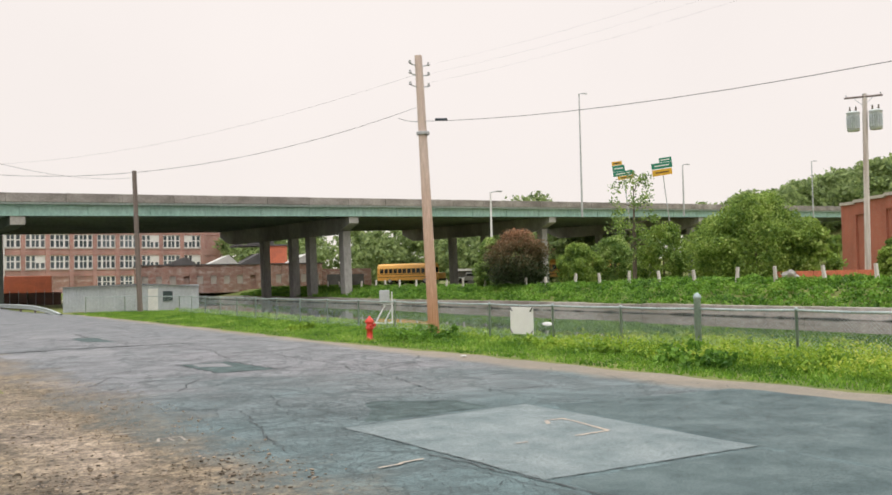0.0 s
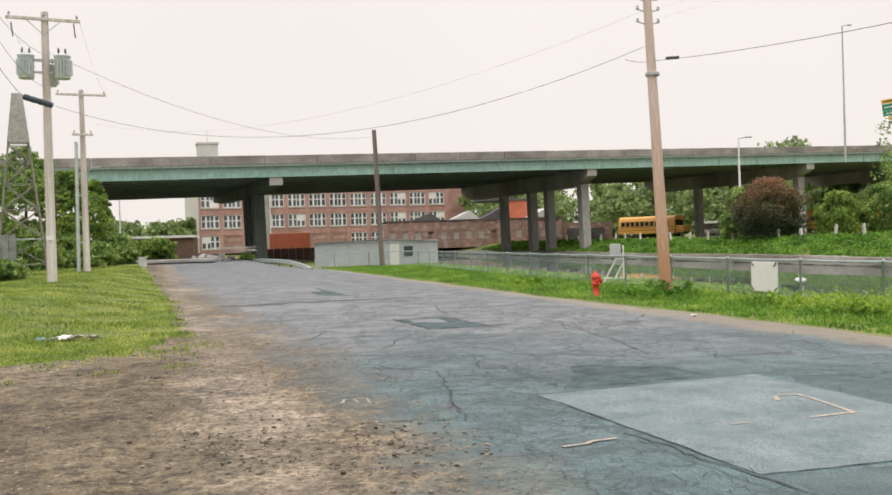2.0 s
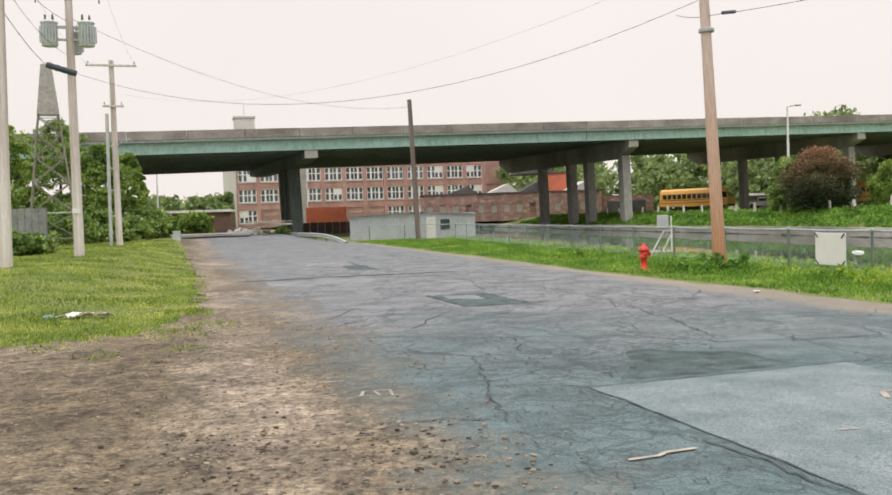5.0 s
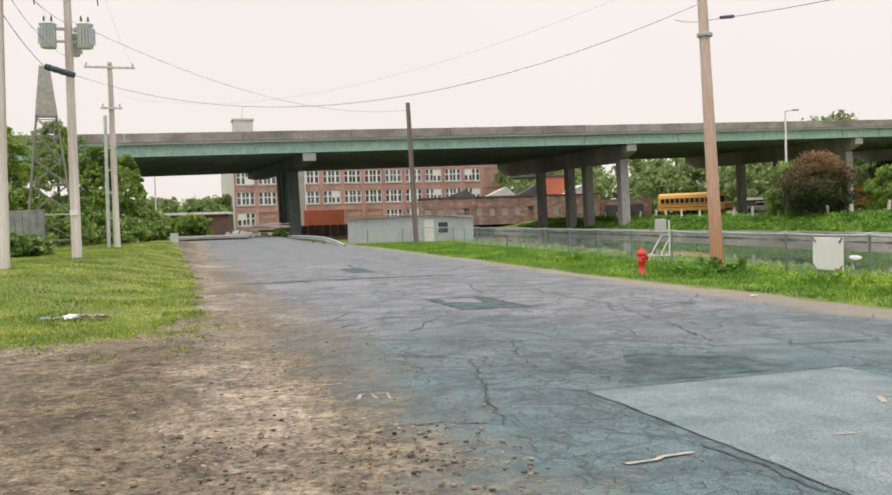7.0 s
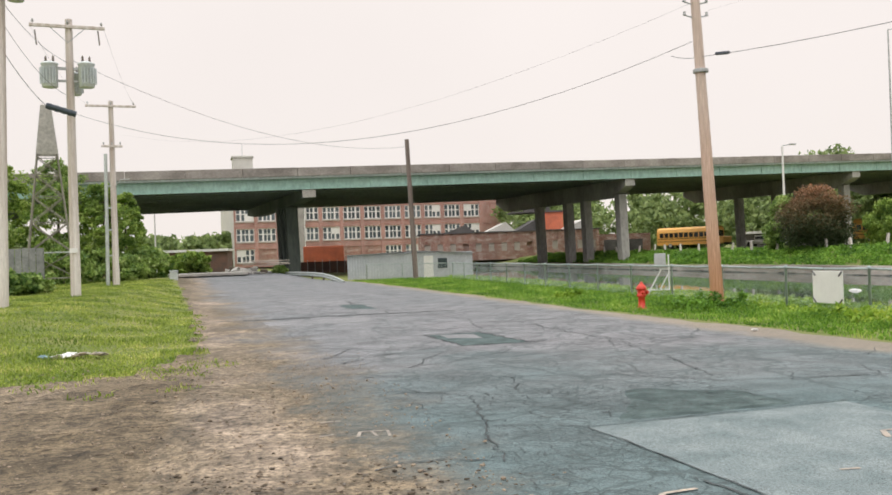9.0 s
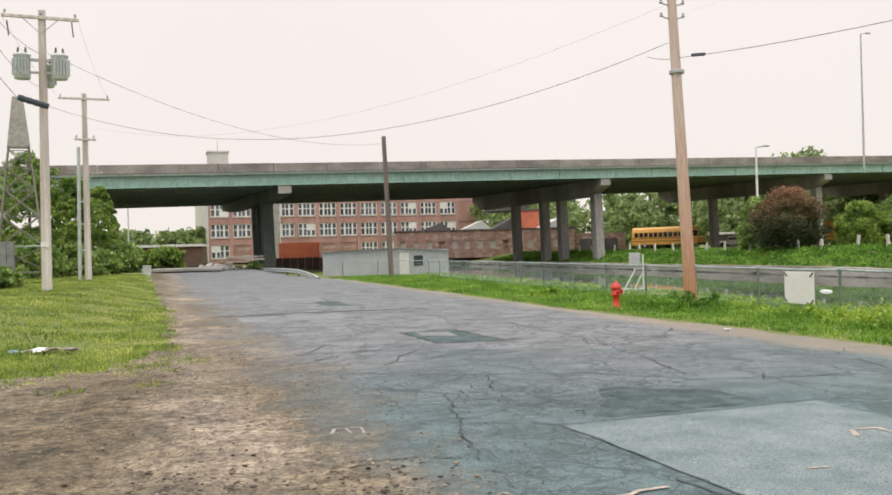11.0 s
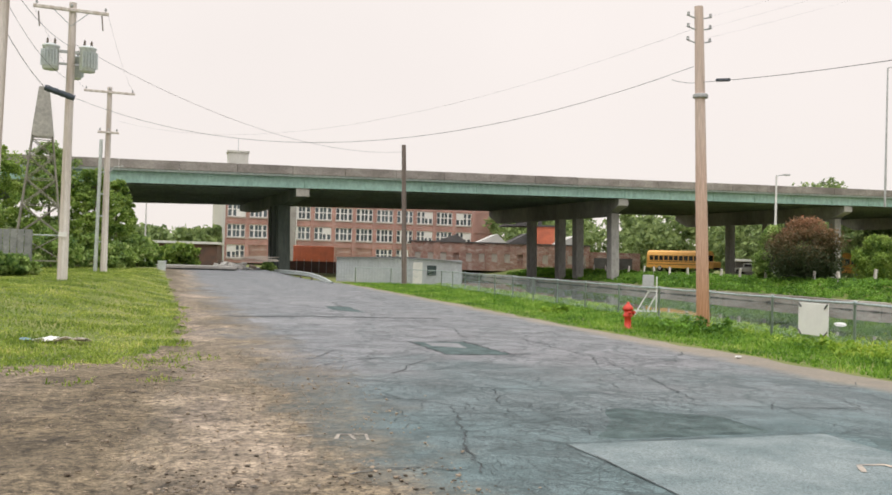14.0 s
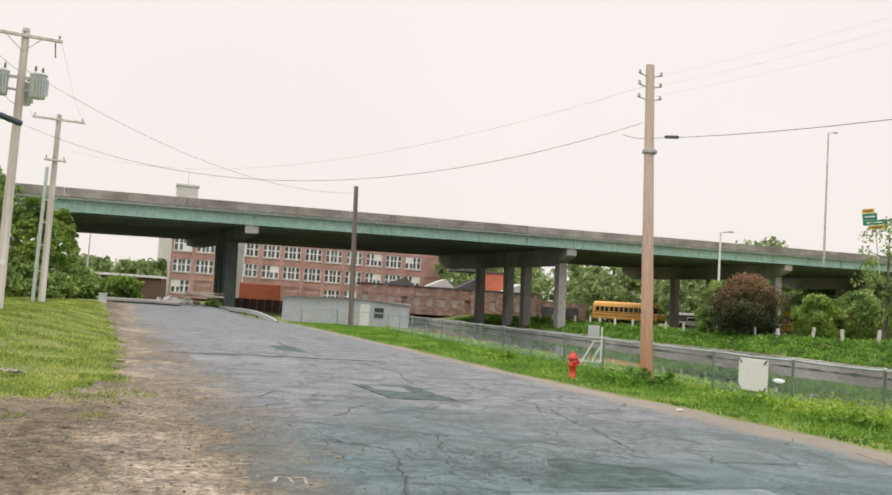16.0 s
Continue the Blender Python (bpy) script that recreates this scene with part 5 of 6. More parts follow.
# white timber stand behind the fence
sx_, sy_ = pol(26.2, 31)
st = thing("white_stand", Matrix.Translation((sx_, sy_, 0.12)) @ Matrix.Rotation(radians(-27), 4, "Z"), "white timber stand with a small grey box by the canal", "stand")
for name, a, b, r in (("foot", (-0.45, 0, 0.03), (0.42, 0, 0.03), 0.04), ("post", (0.27, 0, 0.03), (0.27, 0, 1.2), 0.035), ("brace", (-0.35, 0, 0.05), (0.02, 0, 0.72), 0.035), ("brace", (-0.02, 0, 0.05), (0.24, 0, 0.55), 0.03), ("shelf", (-0.05, 0, 0.72), (0.27, 0, 0.72), 0.035)):
    bm = bmesh.new()
    tube(bm, a, b, r, n=4)
    part(name, bm, M_WHITE, st)
bm = bevelled(-0.2, 0.18, -0.15, 0.15, 0.78, 1.25, 0.02)
part("meter_box", bm, M_GREY, st, "grey metal box")
bm = bmesh.new()
for q in ((-0.4, -0.5), (0.4, -0.5), (-0.4, 0.5), (0.4, 0.5)):
    box(bm, q[0] - 0.03, q[0] + 0.03, q[1] - 0.03, q[1] + 0.03, -0.6, 0.0)
part("stake", bm, M_WHITE, st, "white stakes in the bank")

# ---- guardrail, utility box, shed, container ----
gr = thing("guardrail", Matrix.Translation((0, 0, 0)), "weathered steel guardrail bending down to the ground", "guardrail")
gpts = [spot(6.1, -1.62, 56.5), spot(5.75, -1.42, 58.5), spot(5.3, -1.22, 62), spot(4.7, -1.05, 67), spot(4.0, -0.97, 73), spot(3.1, -0.92, 80), spot(2.2, -0.88, 88)]
for dz in (0.0, -0.17):
    bm = bmesh.new()
    swept(bm, [q + Vector((0, 0, dz)) for q in gpts], 0.08, 7)
    part("rail", bm, M_GALV, gr, "weathered steel beam")
for p in gpts[2:]:
    bm = bmesh.new()
    box(bm, p.x + 0.08, p.x + 0.22, p.y - 0.07, p.y + 0.07, ground_z(p.x, p.y) - 0.5, p.z + 0.02)
    part("post", bm, M_POLEDARK, gr, "timber post")

ux, uy = pol(-4.33, 62)
ub = thing("utility_box", Matrix.Translation((ux, uy, ground_z(ux, uy))), "small pale grey utility box at the road's edge", "utility box")
part("cabinet", bevelled(-0.25, 0.25, -0.2, 0.2, -0.2, 0.55, 0.03), M_GALV, ub)
part("lid", bevelled(-0.28, 0.28, -0.23, 0.23, 0.55, 0.62, 0.02), M_GALV, ub, "overhanging lid")

A, B, C = Vector((*pol(6.35, 66), 0)), Vector((*pol(10.9, 60.5), 0)), Vector((*pol(12.72, 64), 0))
dirv = (B - A).normalized()
shed = thing("shed", Matrix.Translation((A.x, A.y, -0.3)) @ Matrix.Rotation(math.atan2(dirv.y, dirv.x), 4, "Z"), "low pale grey-blue metal shed with mono-pitch roof", "shed")
SL, SD = (B - A).length, (C - B).length + 1.5
bm = bmesh.new()
box(bm, 0, SL, 0, SD, 0, 2.02)
part("wall", bm, M_SHED, shed, "pale grey-blue sheet walls")
for k in range(int(SL / 0.3)):
    bm = bmesh.new()
    box(bm, k * 0.3 + 0.1, k * 0.3 + 0.14, -0.02, 0.0, 0.02, 2.0)
    part("rib", bm, M_SHED, shed)
bm = bmesh.new()
v = [bm.verts.new(p) for p in ((-0.2, -0.25, 2.0), (SL + 0.2, -0.25, 2.16), (SL + 0.2, SD + 0.25, 1.9), (-0.2, SD + 0.25, 1.8))]
bm.faces.new(v)
bmesh.ops.solidify(bm, geom=bm.faces[:], thickness=-0.12)
part("roof", bm, M_GREY, shed, "grey mono-pitch roof")
bm = bmesh.new()
box(bm, SL, SL + 0.04, 0.5, 1.4, 0.05, 1.8)
part("door", bm, M_WHITE, shed, "white door")
bm = bmesh.new()
box(bm, SL, SL + 0.04, 1.9, 2.8, 0.9, 1.6)
part("window", bm, M_GLASS, shed, "dark window")

cx, cy = pol(3.6, 124)
con = thing("shipping_container", Matrix.Translation((cx, cy, -0.2)) @ Matrix.Rotation(radians(-5), 4, "Z") @ Matrix.Scale(1.06, 4), "rusty orange-red steel container behind the screen", "container")
part("body", bevelled(0, 5.25, 0, 2.4, 0, 3.2, 0.05), M_RUST, con)
for k in range(17):
    bm = bmesh.new()
    box(bm, 0.12 + k * 0.3, 0.26 + k * 0.3, -0.04, 0.0, 0.15, 3.05)
    part("rib", bm, M_RUST, con)
sx0, sy0 = pol(2.9, 110)
scr = thing("screen_fence", Matrix.Translation((sx0, sy0, -0.4)) @ Matrix.Rotation(radians(-4), 4, "Z"), "rusty brown screened fence below the overpass", "fence")
for k in range(8):
    bm = bmesh.new()
    box(bm, k * 0.9, k * 0.9 + 0.86, -0.02, 0.02, 0.0, 1.5 + 0.06 * random.random())
    part("panel", bm, M_RUSTDARK, scr)
    bm = bmesh.new()
    tube(bm, (k * 0.9, 0, -0.2), (k * 0.9, 0, 1.75), 0.04, n=6)
    part("post", bm, M_GREY, scr)

# low concrete slab across the crest of the road
bm = bevelled(-6.6, 0.2, 76.2, 81.5, 0.42, 0.66, 0.04, 2)
crest = tagged(part("crest_slab", bm, M_CONC), "low pale concrete slab across the road's crest", "slab", kind="structure")
# Set-back block; its dark colour paints the shadow line below the slab.
bm = bmesh.new()
box(bm, -6.4, 0.0, 76.6, 81.2, 0.0, 0.424)
part("plinth", bm, M_CONCSHADE, crest, "recessed plinth coloured dark as the slab's shadow gap")

# timber and rubble pile by the first pier
qx, qy = pol(0.1, 84)
pile = thing("rubble_pile", Matrix.Translation((qx, qy, ground_z(qx, qy) + 0.02)), "pile of planks and rubble beside the overpass pier", "rubble")
rp = random.Random(8)
for k in range(14):
    bm = bmesh.new()
    s = rp.uniform(0.25, 0.6)
    box(bm, -s, s, -s * 0.5, s * 0.5, 0, s * 0.7, pose(rp.uniform(-2.2, 1.6), rp.uniform(-0.8, 0.8), rp.uniform(-0.1, 0.3), rp.uniform(-25, 25), rp.uniform(-25, 25), rp.uniform(0, 180)))
    part("rubble", bm, M_PALE if k % 3 else M_BARK, pile)
for k in range(6):
    bm = bmesh.new()
    box(bm, -1.7, 1.7, -0.12, 0.12, 0, 0.06, pose(1.2 + rp.uniform(-0.5, 1), rp.uniform(-0.6, 0.6), 0.75 + 0.09 * k, 0, rp.uniform(-3, 3), rp.uniform(-12, 12)))
    part("plank", bm, M_STONE, pile, "pale plank")

# far low building beyond the crest
fx, fy = pol(-8.5, 135)
fb = thing("far_store", Matrix.Translation((fx, fy, -0.3)) @ Matrix.Rotation(radians(-4), 4, "Z"), "long low far building with white roof edge and brown walls", "store building")
bm = bmesh.new()
box(bm, 0, 17.5, 0, 8, 0, 3.35)
part("wall", bm, M_RUSTDARK, fb, "dark reddish-brown wall")
bm = bmesh.new()
box(bm, -0.3, 17.8, -0.4, 8.3, 3.35, 3.7)
part("roof", bm, M_WHITE, fb, "white roof edge")

# litter on the grass and stones in the earth
tx_, ty_ = pol(-10.4, 16.9)
lit = thing("plastic_litter", Matrix.Translation((tx_, ty_, ground_z(tx_, ty_) + 0.04)), "crumpled white and blue plastic litter on the grass", "litter")
rl = random.Random(3)
for k in range(6):
    bm = bmesh.new()
    bmesh.ops.create_icosphere(bm, subdivisions=3, radius=0.1 + 0.09 * rl.random())
    for v in bm.verts:
        v.co *= 0.7 + 0.7 * abs(noise.noise(v.co * 14 + Vector((k, 0, 0))))
        v.co.z *= 0.22
    part("sheet", bm, (M_BLUE, M_WHITE, M_WHITE, M_PAINT, M_STONE, M_PAINT)[k % 6], lit, "crumpled plastic", at=pose(-0.4 + 0.17 * k + rl.uniform(-0.07, 0.07), rl.uniform(-0.16, 0.16), 0.03, rl.uniform(-15, 15), rl.uniform(-15, 15), rl.uniform(0, 180)))


bm = bmesh.new()
bmesh.ops.create_icosphere(bm, subdivisions=2, radius=0.075)
for v in bm.verts:
    v.co *= 0.7 + 0.6 * abs(noise.noise(v.co * 15))
    v.co.z *= 0.3
tagged(part("paper_litter", bm, M_WHITE, at=Matrix.Translation((9.0, 14.6, ground_z(9.0, 14.6) + 0.05))), "crumpled white paper at the road's edge", "litter")


# ---- far bank: posts, bus, cars ----
post_me = bpy.data.meshes.new("bank_post")
bm = bmesh.new()
tube(bm, (0, 0, -0.4), (0, 0, 1.0), 0.13, 0.11, n=8)
bm.to_mesh(post_me)
bm.free()
post_me.materials.append(M_POLE)
rb = random.Random(11)
for k in range(26):
    y = 24 + 3.25 * k
    ob = new("bank_post", post_me)
    ob.matrix_basis = pose(43.0 + rb.uniform(-0.2, 0.2), y, ground_z(43, y) + rb.uniform(-0.1, 0.05), rb.uniform(-9, 9), rb.uniform(-9, 9), 0)
    tagged(ob, "weathered grey guard post leaning on the green bank", "post", "posts along the far bank")


def bus_parts(m):
    bus = thing("school_bus", m, "yellow school bus parked across the canal", "bus")
    L_, W_, H_ = 10.6, 2.4, 3.0
    bm = bmesh.new()
    prof = [(-W_ / 2, 0.55), (-W_ / 2, 2.35), (-W_ / 2 + 0.12, 2.75), (-W_ / 2 + 0.5, H_), (W_ / 2 - 0.5, H_), (W_ / 2 - 0.12, 2.75), (W_ / 2, 2.35), (W_ / 2, 0.55)]
    vs = [[bm.verts.new((x, y, z)) for y, z in prof] for x in (0.0, L_ - 1.3)]
    bm.faces.new(vs[0])
    bm.faces.new(vs[1][::-1])
    for i in range(8):
        j = (i + 1) % 8
        bm.faces.new((vs[0][i], vs[1][i], vs[1][j], vs[0][j]))
    part("body", bm, M_YELLOW, bus, "yellow painted body")
    part("hood", bevelled(L_ - 1.35, L_, -1.0, 1.0, 0.55, 1.55, 0.12), M_YELLOW, bus, "yellow engine hood")
    for s in (-1, 1):
        for k in range(10):
            bm = bmesh.new()
            box(bm, 0.5 + k * 0.8, 1.12 + k * 0.8, s * W_ / 2 - 0.02, s * W_ / 2 + 0.02, 1.6, 2.25)
            part("window", bm, M_DARKGLASS, bus, "dark side window")
        for z in (1.0, 1.4):
            bm = bmesh.new()
            box(bm, 0.1, L_ - 1.4, s * W_ / 2 - 0.015, s * W_ / 2 + 0.015, z, z + 0.07)
            part("rub_rail", bm, M_BLACK, bus, "black rub rail")
        for x in (2.2, 8.3):
            bm = bmesh.new()
            lathe(bm, [(0.3, -0.14), (0.48, -0.12), (0.5, 0.0), (0.48, 0.12), (0.3, 0.14)], 16, Matrix.Translation((x, s * 1.06, 0.5)) @ Matrix.Rotation(radians(90), 4, "X"))
            wheel = part("wheel", bm, M_BLACK, bus, "black tyre")
            bm = bmesh.new()
            lathe(bm, [(0.25, -0.16), (0.28, 0.0), (0.25, 0.16)], 12, Matrix.Translation((x, s * 1.06, 0.5)) @ Matrix.Rotation(radians(90), 4, "X"))
            part("rim", bm, M_GREY, wheel, "grey rim")
    bm = bmesh.new()
    box(bm, L_ - 1.32, L_ - 1.28, -1.0, 1.0, 1.6, 2.4)
    part("windscreen", bm, M_DARKGLASS, bus, "dark windscreen")
    bm = bmesh.new()
    box(bm, L_ - 0.02, L_ + 0.12, -1.1, 1.1, 0.45, 0.7)
    part("bumper", bm, M_BLACK, bus, "black bumper")
    return bus


P0, P1 = Vector((*pol(26.35, 152), 0)), Vector((*pol(30.6, 145), 0))
bus = bus_parts(Matrix.Translation((P0.x, P0.y, 0.95)) @ Matrix.Rotation(math.atan2(P1.y - P0.y, P1.x - P0.x), 4, "Z") @ Matrix.Scale(1.15, 4))
q = pol(37.6, 140)
bus_b = copy_thing(bus, Matrix.Translation((q[0], q[1], 0.95)) @ Matrix.Rotation(radians(-70), 4, "Z"))
q = pol(32.2, 146)
pk = thing("pickup_truck", Matrix.Translation((q[0], q[1], 0.97)) @ Matrix.Rotation(radians(-60), 4, "Z"), "white pickup truck parked beside the bus", "truck")
part("body", bevelled(-2.4, 2.4, -0.9, 0.9, 0.35, 0.95, 0.1), M_WHITE, pk)
part("cab", bevelled(-0.7, 1.1, -0.85, 0.85, 0.9, 1.65, 0.15), M_WHITE, pk, "white cab")
for s in (-1, 1):
    bm = bmesh.new()
    box(bm, -0.5, 0.9, s * 0.86 - 0.01, s * 0.86 + 0.01, 1.08, 1.5)
    part("window", bm, M_DARKGLASS, pk, "dark cab window")
    for x in (-1.5, 1.5):
        bm = bmesh.new()
        lathe(bm, [(0.2, -0.1), (0.36, -0.1), (0.36, 0.1), (0.2, 0.1)], 14, Matrix.Translation((x, s * 0.85, 0.36)) @ Matrix.Rotation(radians(90), 4, "X"))
        part("wheel", bm, M_BLACK, pk, "black tyre")
q = pol(30.9, 160)
ls = thing("depot_shed", Matrix.Translation((q[0], q[1], 0.6)) @ Matrix.Rotation(radians(-58), 4, "Z"), "dark low depot shed with white roof edge", "shed")
part("wall", bevelled(0, 12, 0, 5, 0, 2.4, 0.03), M_ROOF, ls, "dark wall")
part("roof", bevelled(-0.3, 12.3, -0.4, 5.3, 2.4, 2.8, 0.03), M_WHITE, ls, "white roof edge")

# lamps and highway signs
for az, el, dist, z0, lab in ((39.52, 11.76, 118, 9.6, "very tall thin highway lamp mast"), (33.6, 5.7, 86, 1.2, "pale street lamp pole behind the copper bush"), (53.4, 6.6, 170, 9.0, "tall pale lamp mast beyond the overpass"), (45.9, 6.9, 130, 10.0, "thin lamp mast on the overpass"), (-5.35, 3.0, 122, 0.0, "pale thin pole beyond the verge")):
    tp = spot(az, el, dist)
    lp = thing("street_lamp", Matrix.Translation((tp.x, tp.y, z0)), lab, "lamp post")
    bm = bmesh.new()
    tube(bm, (0, 0, 0), (0, 0, tp.z - z0), 0.14, 0.08, n=8)
    part("mast", bm, M_WHITE if az < 35 else M_GREY, lp)
    if az < 0:
        continue
    bm = bmesh.new()
    tube(bm, (0, 0, tp.z - z0), (0.9, 0.1, tp.z - z0 + 0.15), 0.05, n=6)
    part("arm", bm, M_GREY, lp)
    part("lamp_head", bevelled(0.8, 1.4, -0.05, 0.25, tp.z - z0 + 0.08, tp.z - z0 + 0.22, 0.04), M_GREY, lp, "grey lamp head")
for az0, az1, e0, e1, flip in ((41.6, 42.9, 7.3, 6.1, 1), (44.05, 45.35, 7.35, 6.25, -1)):
    a, b = spot(az0, e0, 124), spot(az1, e0, 124)
    d = (b - a)
    w, h = d.length, 124 * (math.tan(radians(e0)) - math.tan(radians(e1)))
    sg = thing("highway_sign", Matrix.Translation((a.x, a.y, a.z - h)) @ Matrix.Rotation(math.atan2(d.y, d.x), 4, "Z") @ Matrix.Rotation(radians(-6), 4, "Y"), "green highway sign with yellow panels above the overpass", "road sign")
    if flip > 0:
        rows = (("panel", 0.0, w * 0.5, h * 0.8, h, M_SIGNYELLOW), ("panel", 0.0, w * 0.6, h * 0.45, h * 0.78, M_SIGNGREEN), ("panel", 0.0, w, h * 0.2, h * 0.44, M_SIGNGREEN), ("panel", w * 0.2, w, 0.0, h * 0.18, M_SIGNYELLOW))
    else:
        rows = (("panel", w * 0.4, w, h * 0.75, h, M_SIGNGREEN), ("panel", 0.0, w, h * 0.4, h * 0.73, M_SIGNGREEN), ("panel", 0.0, w * 0.95, 0.0, h * 0.36, M_SIGNYELLOW))
    for nm, x0, x1, z0, z1, mat in rows:
        bm = bmesh.new()
        box(bm, x0, x1, -0.03, 0.03, z0, z1)
        pnl = part(nm, bm, mat, sg, "green panel" if mat is M_SIGNGREEN else "yellow panel")
        bm = bmesh.new()
        box(bm, x0 + (x1 - x0) * 0.15, x0 + (x1 - x0) * 0.85, -0.05, -0.034, (z0 + z1) / 2 - 0.07, (z0 + z1) / 2 + 0.07)
        part("lettering_bar", bm, M_WHITE if mat is M_SIGNGREEN else M_BLACK, pnl, "pale lettering bar")
    bm = bmesh.new()
    tube(bm, (w * 0.5, 0.12, h * 0.5), (w * 0.5, 0.12, -6.5), 0.07, n=8)
    part("sign_post", bm, M_GREY, sg, "grey steel post")

# clutter by the warehouse
for az, dist, w, h, mat, lab in ((59.2, 60, 0.9, 1.6, M_WHITE, "white panel leaning by the warehouse"), (60.0, 60, 1.0, 1.7, M_WHITE, "white panel leaning by the warehouse"), (61.2, 60, 0.5, 2.0, M_WHITE, "narrow white panel leaning by the warehouse"), (62.2, 59, 1.2, 0.8, M_WHITE, "low white crate by the warehouse")):
    q = pol(az, dist)
    pn = thing("leaning_panel", Matrix.Translation((q[0], q[1], 1.25)) @ Matrix.Rotation(radians(-az), 4, "Z") @ Matrix.Rotation(radians(-12), 4, "X"), lab, "panel")
    part("sheet", bevelled(-w / 2, w / 2, -0.04, 0.04, 0, h, 0.015), mat, pn)
q0, q1 = pol(51.5, 64), pol(64, 60)
for k in range(10):
    a = Vector((*q0, 0)).lerp(Vector((*q1, 0)), k / 10)
    b = Vector((*q0, 0)).lerp(Vector((*q1, 0)), (k + 1) / 10)
    if k == 0:
        barrier = thing("orange_barrier", Matrix.Translation((0, 0, 0)), "low orange-red plastic barrier by the warehouse", "barrier")
    bm = bmesh.new()
    d = (b - a)
    box(bm, 0.02, d.length - 0.02, -0.1, 0.1, 1.0, 1.75, Matrix.Translation(a) @ Matrix.Rotation(math.atan2(d.y, d.x), 4, "Z"))
    part("barrier_panel", bm, M_RUST, barrier)
q = pol(52.6, 62)
rk = bmesh.new()
bmesh.ops.create_icosphere(rk, subdivisions=3, radius=0.7)
for v in rk.verts:
    v.co *= 0.8 + 0.5 * noise.noise(v.co * 1.6)
    v.co.z *= 0.75
tagged(part("tarpaulin_heap", rk, M_CONC, at=Matrix.Translation((q[0], q[1], 1.4))), "grey covered heap on the bank", "heap")


# ---- trees, bushes, grass ----
def leaf_cloud(centres, sizes, per, leaf, rng, flat=0.75):
    """Leaf quads scattered in clumps; returns vertices and faces."""
    n = len(centres)
    c = np.repeat(np.asarray(centres, float), per, axis=0)
    s = np.repeat(np.asarray(sizes, float), per)[:, None]
    v = rng.normal(size=(n * per, 3))
    v /= np.linalg.norm(v, axis=1)[:, None]
    rad = rng.random((n * per, 1)) ** 0.45
    pos = c + v * rad * s * np.array([1, 1, flat])
    a = rng.normal(size=(n * per, 3))
    a /= np.linalg.norm(a, axis=1)[:, None]
    b = np.cross(a, rng.normal(size=(n * per, 3)))
    b /= np.linalg.norm(b, axis=1)[:, None]
    k = leaf * (0.6 + 0.8 * rng.random((n * per, 1)))
    quad = np.stack([pos - a * k, pos + b * k * 0.55, pos + a * k, pos - b * k * 0.55], axis=1).reshape(-1, 3)
    return quad


def quads_mesh(name, quad, mat):
    me = bpy.data.meshes.new(name)
    n = len(quad) // 4
    me.vertices.add(n * 4)
    me.vertices.foreach_set("co", quad.astype(np.float32).ravel())
    me.loops.add(n * 4)
    me.loops.foreach_set("vertex_index", np.arange(n * 4, dtype=np.int32))
    me.polygons.add(n)
    me.polygons.foreach_set("loop_start", np.arange(0, n * 4, 4, dtype=np.int32))
    me.update(calc_edges=True)
    me.materials.append(mat)
    return me


def tree(name, x, y, z, h, r, mat, label, seed, trunk=0.35, clumps=70, per=70, leaf=0.22, gap=0.0, category="tree", low=0.15, tuft=1.0):
    """Tapered trunk and limbs, and a crown of leaf clumps with an uneven outline."""
    rng = np.random.default_rng(seed)
    rr = random.Random(seed)
    t = thing(name, Matrix.Translation((x, y, z)), label, category)
    bm = bmesh.new()
    tr = 0.035 * h * 0.6
    bend = (rr.uniform(-0.3, 0.3), rr.uniform(-0.3, 0.3))
    p0, p1, p2 = Vector((0, 0, -0.4)), Vector((bend[0], bend[1], h * trunk)), Vector((bend[0] * 1.6, bend[1] * 1.6, h * 0.85))
    tube(bm, p0, p1, tr, tr * 0.7, n=9)
    tube(bm, p1, p2, tr * 0.7, tr * 0.15, n=8)
    part("trunk", bm, M_BARK, t, "grey-brown trunk")
    cs, ss = [], []
    for k in range(clumps):
        u = rng.random()
        zz = h * (low + (0.97 - low) * u)
        prof = math.sin(math.pi * (0.12 + 0.85 * u) ** 0.8) ** 0.6
        ang_ = rng.random() * 2 * math.pi
        q = r * prof * (0.25 + 0.75 * rng.random() ** 0.5) * (0.8 + 0.4 * noise.noise((math.cos(ang_) * 1.5, math.sin(ang_) * 1.5, zz * 0.5 + seed)))
        if rng.random() < gap:
            continue
        cs.append((q * math.cos(ang_) + bend[0], q * math.sin(ang_) + bend[1], zz))
        ss.append(r * tuft * (0.16 + 0.16 * rng.random()))
    for k in range(0, len(cs), max(1, len(cs) // 9)):
        bm = bmesh.new()
        c = Vector(cs[k])
        a = p1.lerp(p2, min(0.9, max(0.0, (c.z - h * trunk) / (h * 0.6))))
        tube(bm, a, a.lerp(c, 0.95), tr * 0.28, tr * 0.06, n=6)
        part("limb", bm, M_BARK, t)
    part("crown", quads_mesh("crown", leaf_cloud(cs, ss, per, leaf, rng), mat), mat, t, "dense small leaves")
    return t


